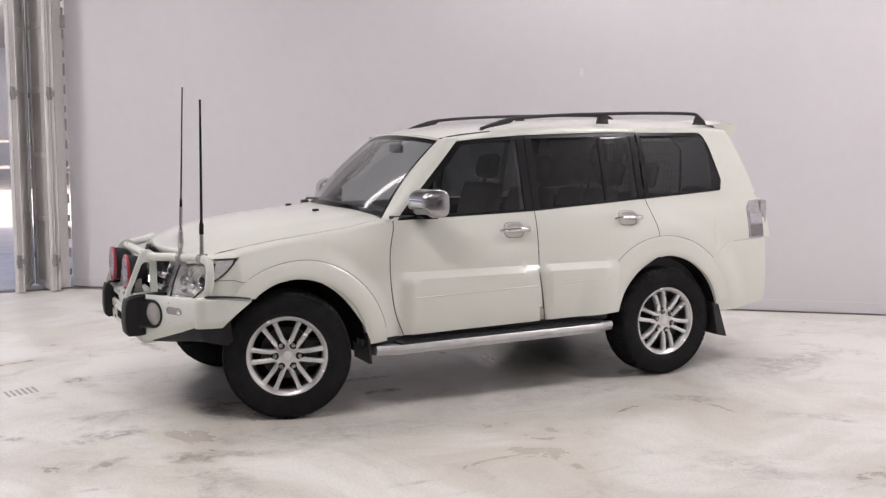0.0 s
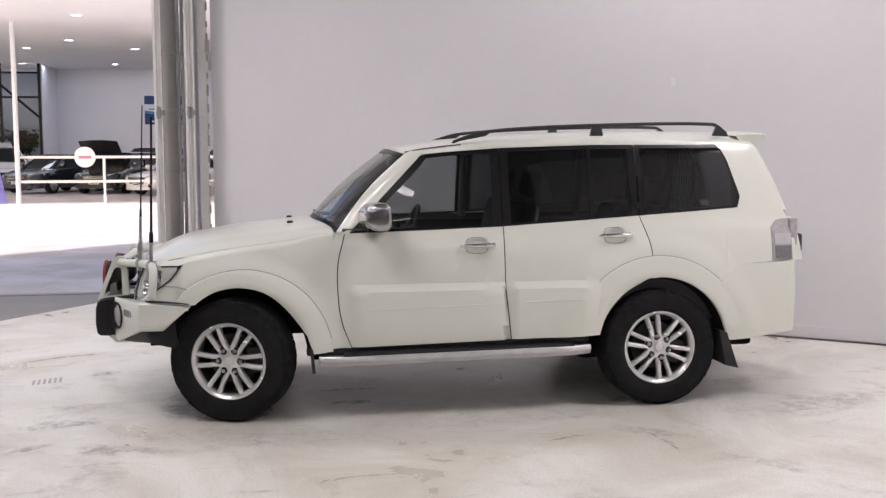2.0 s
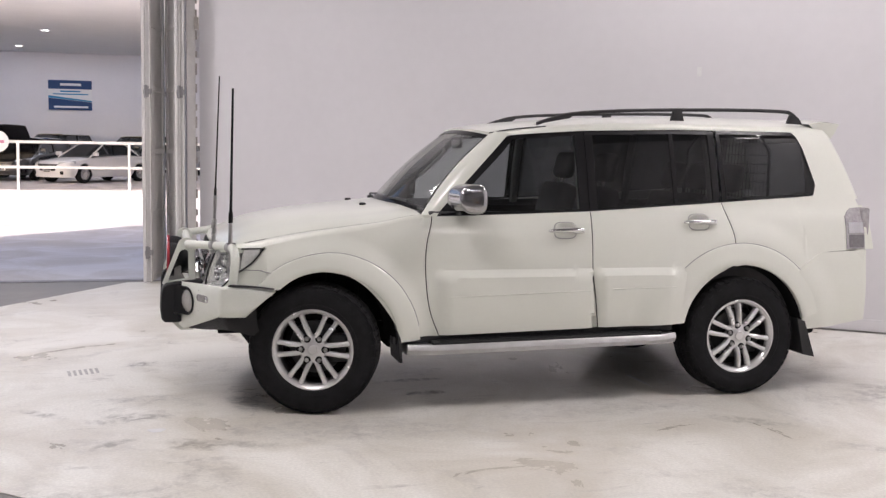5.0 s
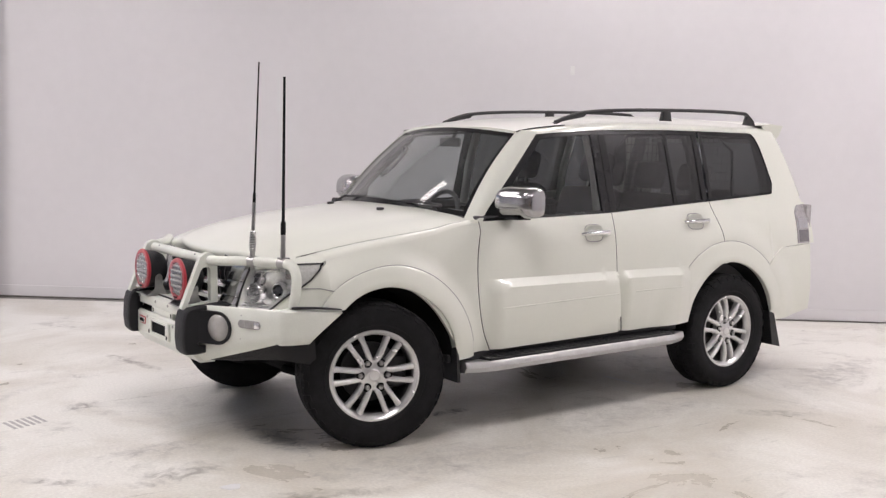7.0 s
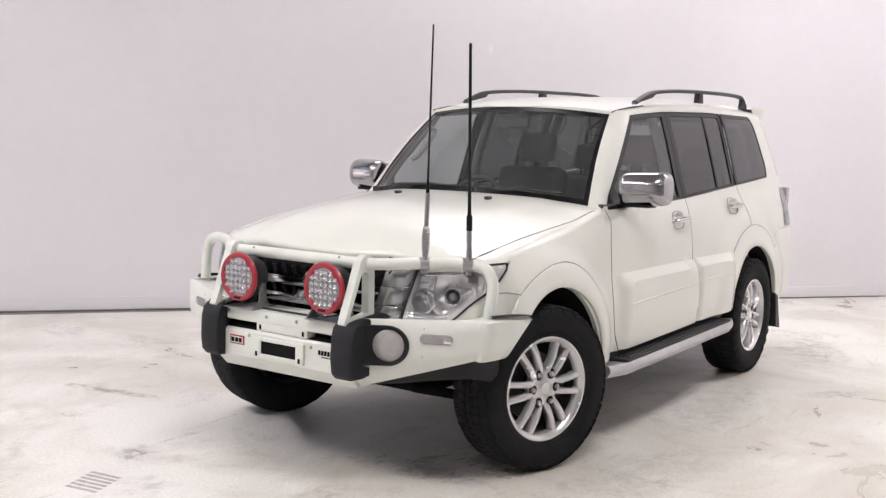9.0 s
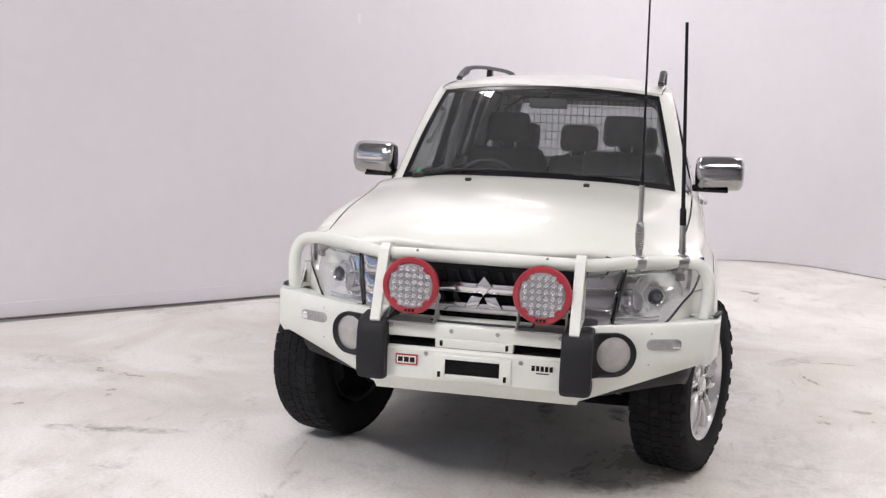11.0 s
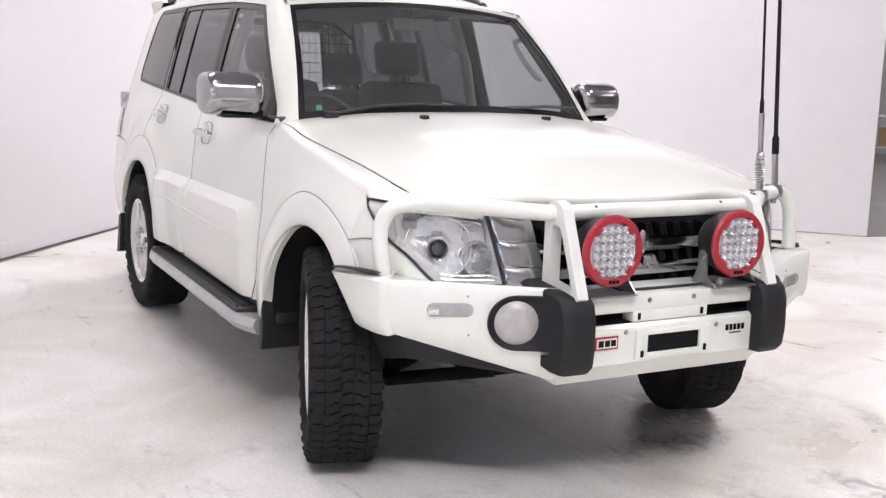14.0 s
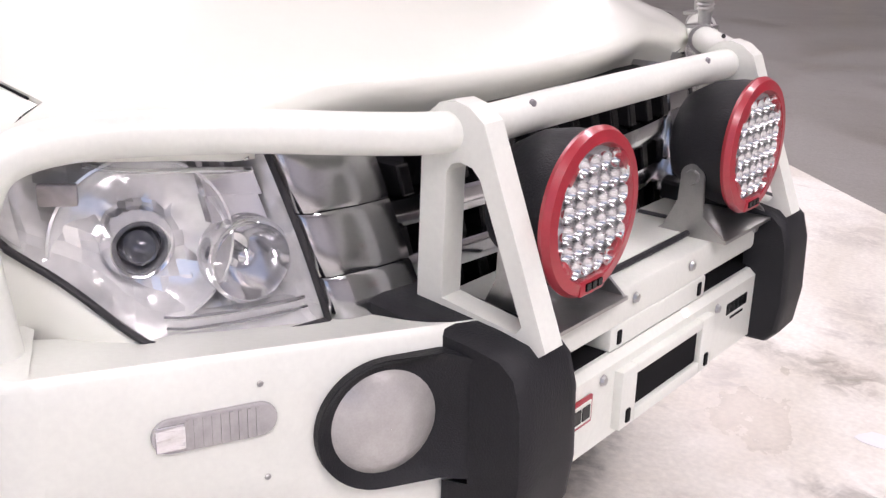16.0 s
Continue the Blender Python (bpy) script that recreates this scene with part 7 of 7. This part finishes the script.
def shelf_unit(m):
    s = thing("shelf_unit", "low grey metal shelf with cardboard boxes in it", "shelf", m)
    for x in (-1.2, 1.2):
        for y in (-0.25, 0.25):
            bm = bmesh.new()
            box(bm, x - 0.02, x + 0.02, y - 0.02, y + 0.02, 0, 0.88)
            part("post", bm, M_STEEL, s)
    for z in (0.28, 0.88):
        bm = bmesh.new()
        box(bm, -1.25, 1.25, -0.3, 0.3, z, z + 0.04, 0.005)
        part("shelf_board", bm, M_HALL, s)
    return s


M_CARD = mat("cardboard", (0.32, 0.22, 0.13), 0.85, var=0.15, scale=10)
M_BLUE = mat("blue_plastic", (0.03, 0.05, 0.28), 0.5, var=0.1)
M_YELLOW = mat("yellow_plastic", (0.65, 0.42, 0.02), 0.5, var=0.1)
M_REDPLASTIC = mat("red_plastic", (0.5, 0.05, 0.03), 0.5, var=0.1)
M_WOOD = mat("brown_wood", (0.2, 0.12, 0.07), 0.6, var=0.3, scale=6)
SHELF = (8.8, -15.6, 39)
shelf_unit(pose(*SHELF[:2], 0, 0, 0, SHELF[2]))
_m = pose(*SHELF[:2], 0, 0, 0, SHELF[2])
for k, (x, w, h) in enumerate(((-0.95, 0.4, 0.42), (-0.45, 0.45, 0.38), (0.08, 0.5, 0.45), (0.65, 0.42, 0.36), (1.0, 0.2, 0.3))):
    b = thing("cardboard_box", "closed brown cardboard box on the shelf", "box", _m @ pose(x, 0.02, 0.32), group="boxes")
    bm = bmesh.new()
    box(bm, -w / 2, w / 2, -0.2, 0.2, 0, h, 0.006)
    part("carton", bm, M_CARD, b)
    bm = bmesh.new()
    box(bm, -0.03, 0.03, -0.202, 0.202, 0.02, h + 0.002)
    part("tape", bm, M_TRIM, b, "strip of tape")
for x, w, h, mt, lb in ((-0.7, 0.3, 0.22, M_BLUE, "small blue plastic crate on the shelf"), (-0.2, 0.22, 0.16, M_CARD, "small brown carton on the shelf"), (0.35, 0.35, 0.12, M_BLUE, "small blue plastic crate on the shelf")):
    bm = bmesh.new()
    box(bm, -w / 2, w / 2, -0.15, 0.15, 0, h, 0.015)
    ob = tagged(part("crate", bm, mt), lb, "crate")
    ob.matrix_world = _m @ pose(x, 0, 0.92)
th = thing("hand_trolley", "grey steel hand trolley standing by the shelf", "trolley", pose(7.75, -16.6, 0, 0, 0, 20))
bm = bmesh.new()
tube(bm, curve_path([(-0.22, 0, 0.1), (-0.22, 0, 1.15), (-0.15, 0, 1.27), (0.15, 0, 1.27), (0.22, 0, 1.15), (0.22, 0, 0.1)], 5), 0.018, 8)
part("frame", bm, M_STEEL, th, "", 40)
bm = bmesh.new()
box(bm, -0.24, 0.24, -0.02, 0.28, 0.02, 0.04)
part("toe_plate", bm, M_STEEL, th)
for s in (-1, 1):
    bm = bmesh.new()
    lathe(bm, [(0.0005, -0.03), (0.1, -0.03), (0.12, 0), (0.1, 0.03), (0.0005, 0.03)], 16, pose(s * 0.27, -0.05, 0.121, 0, 0, 90))
    part("wheel", bm, M_RUBBER, th)
th = thing("work_table", "dark steel work table with a shelf", "table", pose(4.1, -16.7, 0, 0, 0, 10))
bm = bmesh.new()
box(bm, -0.9, 0.9, -0.35, 0.35, 0.8, 0.85, 0.008)
part("tabletop", bm, M_TRIM, th)
for x in (-0.82, 0.82):
    for y in (-0.3, 0.3):
        bm = bmesh.new()
        box(bm, x - 0.025, x + 0.025, y - 0.025, y + 0.025, 0, 0.8)
        part("leg", bm, M_TRIM, th)
bm = bmesh.new()
box(bm, -0.82, 0.82, -0.3, 0.3, 0.3, 0.33)
part("shelf", bm, M_TRIM, th)
for x, mt, lb in ((-0.4, M_CARD, "brown carton on the work table"), (0.3, M_TRIM, "grey tool case on the work table")):
    bm = bmesh.new()
    box(bm, -0.22, 0.22, -0.15, 0.15, 0, 0.26, 0.012)
    ob = tagged(part("tool_case", bm, mt), lb, "case")
    ob.matrix_world = pose(4.1, -16.7, 0.85, 0, 0, 10) @ pose(x, 0, 0)


def barrier(m, paint, label):
    b = thing("barrier_block", label, "barrier", m, group="plastic barriers")
    bm = bmesh.new()
    prism(bm, [(-0.30, 0.0), (0.30, 0.0), (0.27, 0.12), (0.16, 0.26), (0.13, 0.62), (-0.13, 0.62), (-0.16, 0.26), (-0.27, 0.12)], -0.45, 0.45, bevel=0.02)
    part("block", bm, paint, b, "", 40)
    for y in (-0.25, 0.25):
        bm = bmesh.new()
        box(bm, -0.32, 0.32, y - 0.08, y + 0.08, 0.0, 0.05)
        part("foot_slot", bm, M_UNDER, b)
    return b


barrier(pose(3.15, -15.35, -0.004, 0, 0, 20), M_REDPLASTIC, "red plastic barrier block on the floor")
barrier(pose(2.35, -14.9, -0.004, 0, 0, 20), M_YELLOW, "yellow plastic barrier block on the floor")

# ---- outside ----
bm = bmesh.new()
box(bm, -30, 8, 48.5, 48.9, -0.01, 5.8)
tagged(part("wall_far", bm, M_WALL), "white back wall of the covered car park", "wall", kind="structure")
bm = bmesh.new()
box(bm, 6.0, 6.3, 30, 48.5, -0.01, 5.8)
tagged(part("wall_far_side", bm, M_WALL), "white side wall of the covered car park", "wall", kind="structure")
bm = bmesh.new()
box(bm, -30, 8, 20.5, 49, 5.8, 6.2)
tagged(part("canopy_ceiling", bm, M_CEIL), "white flat ceiling over the car park", "ceiling", kind="structure")
_dl = None
M_DOWN = glow("downlight_glow", (0.97, 0.97, 1.0), 8.0)
for y, x0 in ((26.2, -7.1), (33.8, -8.75), (37.1, -6.8), (45.0, -8.75)):
    for ix in range(4):
        m = pose(x0 - 4.2 * ix, y, 5.8)
        if _dl is None:
            _dl = thing("downlight", "small round ceiling downlight", "downlight", m, group="canopy downlights")
            bm = bmesh.new()
            lathe(bm, [(0.16, -0.02), (0.22, -0.015), (0.23, 0.0)], 20, pose(0, 0, 0, 90, 0, 0))
            part("rim", bm, M_CEIL, _dl)
            bm = bmesh.new()
            lathe(bm, [(0.0005, -0.012), (0.16, -0.012)], 20, pose(0, 0, 0, 90, 0, 0))
            part("glow_disc", bm, M_DOWN, _dl)
        else:
            copy_thing(_dl, m)

# glazed showroom front
th = thing("glass_front", "tall showroom glazing in black steel frames", "glazing", kind="structure")
GLAZING = (-21.8, -20.4, -19.0, -17.5, -15.72, -14.0, -12.25)
for x in GLAZING:
    bm = bmesh.new()
    box(bm, x - 0.06, x + 0.06, 44.94, 45.06, 0, 5.79)
    part("mullion", bm, M_GLOSSBLACK, th)
for z in (0.05, 4.22, 5.36):
    bm = bmesh.new()
    box(bm, -21.8, -12.25, 44.95, 45.05, z - 0.05, z + 0.05)
    part("transom", bm, M_GLOSSBLACK, th)
bm = bmesh.new()
tube(bm, [(-14.6, 44.9, 5.34), (-12.3, 44.9, 3.3)], 0.06, 6)
part("brace", bm, M_GLOSSBLACK, th, "black diagonal brace")
for a, b in zip(GLAZING, GLAZING[1:]):
    bm = bmesh.new()
    box(bm, a + 0.07, b - 0.07, 44.995, 45.005, 0.1, 5.3)
    ob = part("pane", bm, G_SHOP, th, "clear pane")
    ob.visible_shadow = False
bm = bmesh.new()
box(bm, -12.35, -12.15, 45.06, 48.5, 0, 5.8)
tagged(part("wall_return", bm, M_WALL), "white return wall beside the glazing", "wall", kind="structure")

# banner on the back wall
th = thing("banner", "blue and white advertising banner on the wall", "banner", pose(-6.86, 48.5, 3.75))
M_NAVY = mat("navy_print", (0.01, 0.05, 0.16), 0.5, var=0.05)
M_TEAL = mat("teal_print", (0.03, 0.25, 0.45), 0.5, var=0.05)
bm = bmesh.new()
box(bm, -1.02, 1.02, -0.04, -0.01, -0.73, 0.73)
part("field", bm, M_CEIL, th, "white field")
for pts, mt in (([(-1.02, 0.30), (1.02, 0.30), (1.02, 0.73), (-1.02, 0.73)], M_NAVY), ([(-1.02, -0.73), (1.02, -0.73), (1.02, -0.34), (-1.02, -0.14)], M_NAVY), ([(-1.02, -0.13), (1.02, -0.33), (1.02, -0.26), (-1.02, -0.02)], M_TEAL)):
    bm = bmesh.new()
    prism(bm, pts, -0.05, -0.041)
    part("print", bm, mt, th)
for x0, x1, z0, z1, mt in ((-0.46, 0.52, 0.46, 0.58, M_CEIL), (-0.46, 0.48, 0.15, 0.22, M_TEAL), (-0.8, 0.84, 0.02, 0.08, M_TEAL), (-0.76, 0.84, -0.62, -0.53, M_CEIL)):
    bm = bmesh.new()
    box(bm, x0, x1, -0.06, -0.051, z0, z1)
    part("print_bar", bm, mt, th)

# railing, pole, round sign and A-board
M_RAIL = mat("white_rail_paint", (0.8, 0.8, 0.8), 0.45, var=0.05)
th = thing("railing", "white tubular railing along the driveway", "railing")
RAIL_Y = 28.2
for z in (0.70, 1.49):
    bm = bmesh.new()
    tube(bm, [(-9.4, RAIL_Y, z), (6.0, RAIL_Y, z)], 0.045, 8)
    part("rail", bm, M_RAIL, th, "", 40)
for x in (-6.75, -3.42, -0.1, 3.2):
    bm = bmesh.new()
    tube(bm, [(x, RAIL_Y, -0.01), (x, RAIL_Y, 1.49)], 0.045, 8)
    part("post", bm, M_RAIL, th, "", 40)
bm = bmesh.new()
tube(bm, [(-9.42, RAIL_Y - 0.1, -0.012), (-9.42, RAIL_Y - 0.1, 5.8)], 0.08, 12)
tagged(part("canopy_post", bm, M_RAIL, smooth=40), "slim white round post under the canopy", "post")
th = thing("round_sign", "round white sign on the railing", "sign", pose(-7.33, RAIL_Y - 0.08, 1.49))
bm = bmesh.new()
lathe(bm, [(0.0005, -0.012), (0.32, -0.012), (0.335, 0.0), (0.32, 0.012), (0.0005, 0.012)], 28)
part("disc", bm, M_RAIL, th, "", 40)
bm = bmesh.new()
box(bm, -0.2, 0.2, -0.016, -0.0125, -0.05, 0.04)
part("print_bar", bm, mat("pale_print", (0.5, 0.2, 0.3), 0.5), th, "faded print bar")
th = thing("a_board", "blue and white folding A-board sign on the driveway", "sign", pose(-10.68, 28.5, -0.012, 0, 0, -42))
M_ABOARD = mat("violet_print", (0.30, 0.28, 0.68), 0.5, var=0.08)
for s, mt in ((-1, M_RAIL), (1, M_ABOARD)):
    bm = bmesh.new()
    prism(bm, [(s * 0.72, 0.0), (s * 0.69, 0.0), (s * 0.10, 1.9), (s * 0.13, 1.9)], -0.45, 0.45)
    part("board", bm, mt, th)
for z, w in ((1.45, 0.22), (1.15, 0.3), (0.95, 0.25), (0.5, 0.3)):
    bm = bmesh.new()
    prism(bm, [(0.735 - (0.60 * z / 1.9) + 0.012, z), (0.735 - (0.60 * z / 1.9) + 0.004, z), (0.735 - (0.60 * (z + 0.12) / 1.9) + 0.004, z + 0.12), (0.735 - (0.60 * (z + 0.12) / 1.9) + 0.012, z + 0.12)], -w, w)
    part("print_bar", bm, M_RAIL, th, "white print bar")

# cars under the canopy
Z0 = -0.012
BIG = Matrix.Scale(1.2, 4)
parked_car("white sedan parked under the canopy", pose(-4.9, 35.6, Z0, 0, 0, 48) @ Matrix.Scale(1.05, 4), M_CARWHITE, 4.5, 0.9, 1.42, False)
parked_car("black car with its bonnet raised under the canopy", pose(-7.6, 37.8, Z0, 0, 0, 74) @ Matrix.Scale(1.1, 4), M_CARBLACK, 4.6, 0.92, 1.5, True, open_hood=True)
parked_car("dark blue car parked under the canopy", pose(-10.2, 38.4, Z0, 0, 0, 62) @ Matrix.Scale(1.1, 4), M_CARSILVER, 4.6, 0.92, 1.45, False)
parked_car("white hatchback with its tailgate raised", pose(-13.4, 42.2, Z0, 0, 0, 110) @ BIG, M_CARWHITE, 4.2, 0.88, 1.6, True, open_tail=True)
parked_car("black sedan parked under the canopy", pose(-16.0, 41.4, Z0, 0, 0, 80) @ BIG, M_CARBLACK, 4.6, 0.92, 1.42, False)
parked_car("dark grey car parked under the canopy", pose(-2.2, 42.4, Z0, 0, 0, 75) @ BIG, M_CARDARK, 4.5, 0.92, 1.5, True)
parked_car("dark grey car parked behind the others", pose(-7.4, 46.4, Z0, 0, 0, 70) @ BIG, M_CARDARK, 4.5, 0.92, 1.55, True)
parked_car("black car parked behind the others", pose(-3.6, 46.2, Z0, 0, 0, 70) @ BIG, M_CARBLACK, 4.5, 0.92, 1.5, True)

# plants and a red display behind the showroom glazing
M_FOLIAGE = mat("dark_foliage", (0.030, 0.050, 0.028), 0.6, var=0.4, scale=6)


def indoor_plant(x, y, base, height, seed):
    th = thing("indoor_plant", "dark green potted plant behind the showroom glass", "plant", pose(x, y, Z0), group="showroom plants")
    rnd = random.Random(seed)
    bm = bmesh.new()
    lathe(bm, [(0.0005, 0.0), (0.28, 0.0), (0.36, base), (0.32, base + 0.02), (0.0005, base - 0.06)], 18, pose(0, 0, 0, 90, 0, 0))
    part("pot", bm, M_TRIM, th, "grey pot", 40)
    bm = bmesh.new()
    tips = []
    for k in range(7):
        a, r = 2 * math.pi * k / 7 + rnd.uniform(-0.3, 0.3), rnd.uniform(0.25, 0.75)
        tip = Vector((r * math.cos(a), r * math.sin(a), height * rnd.uniform(0.72, 1.0)))
        tube(bm, curve_path([(0, 0, base - 0.05), (tip.x * 0.3, tip.y * 0.3, height * 0.5), tip], 4), 0.03, 6, taper=None)
        tips.append(tip)
    part("stem", bm, M_WOOD, th, "brown stems", 40)
    bm = bmesh.new()
    for k in range(650):
        c = rnd.choice(tips) + Vector((rnd.gauss(0, 0.20), rnd.gauss(0, 0.20), rnd.gauss(-0.16, 0.20)))
        m = Matrix.Translation(c) @ Matrix.Rotation(rnd.uniform(0, 6.28), 4, "Z") @ Matrix.Rotation(rnd.uniform(-1.0, 0.6), 4, "X")
        w, l = rnd.uniform(0.06, 0.10), rnd.uniform(0.22, 0.40)
        vs = [bm.verts.new(m @ Vector(p)) for p in ((0, 0, 0), (w, l * 0.45, 0.02), (0, l, -0.02), (-w, l * 0.45, 0.02))]
        bm.faces.new(vs)
    part("leaf", bm, M_FOLIAGE, th, "dark green leaves", kind="stuff")


for x, y, h, seed in ((-16.3, 46.4, 3.25, 3), (-15.3, 46.7, 3.0, 7), (-13.5, 46.3, 2.7, 12)):
    indoor_plant(x, y, 0.7, h, seed)
th = thing("display_stand", "red display stand behind the showroom glass", "display", pose(-18.2, 46.6, Z0))
for x in (-0.62, 0.62):
    bm = bmesh.new()
    box(bm, x - 0.04, x + 0.04, -0.25, 0.25, 0.0, 3.0, 0.01)
    part("side_panel", bm, M_RED, th)
for z in (0.4, 1.1, 1.8, 2.9):
    bm = bmesh.new()
    box(bm, -0.58, 0.58, -0.24, 0.24, z, z + 0.05, 0.01)
    part("shelf", bm, M_RED, th)
bm = bmesh.new()
box(bm, -0.58, 0.58, 0.2, 0.24, 0.05, 2.9)
part("back_panel", bm, M_RED, th, "red back panel")
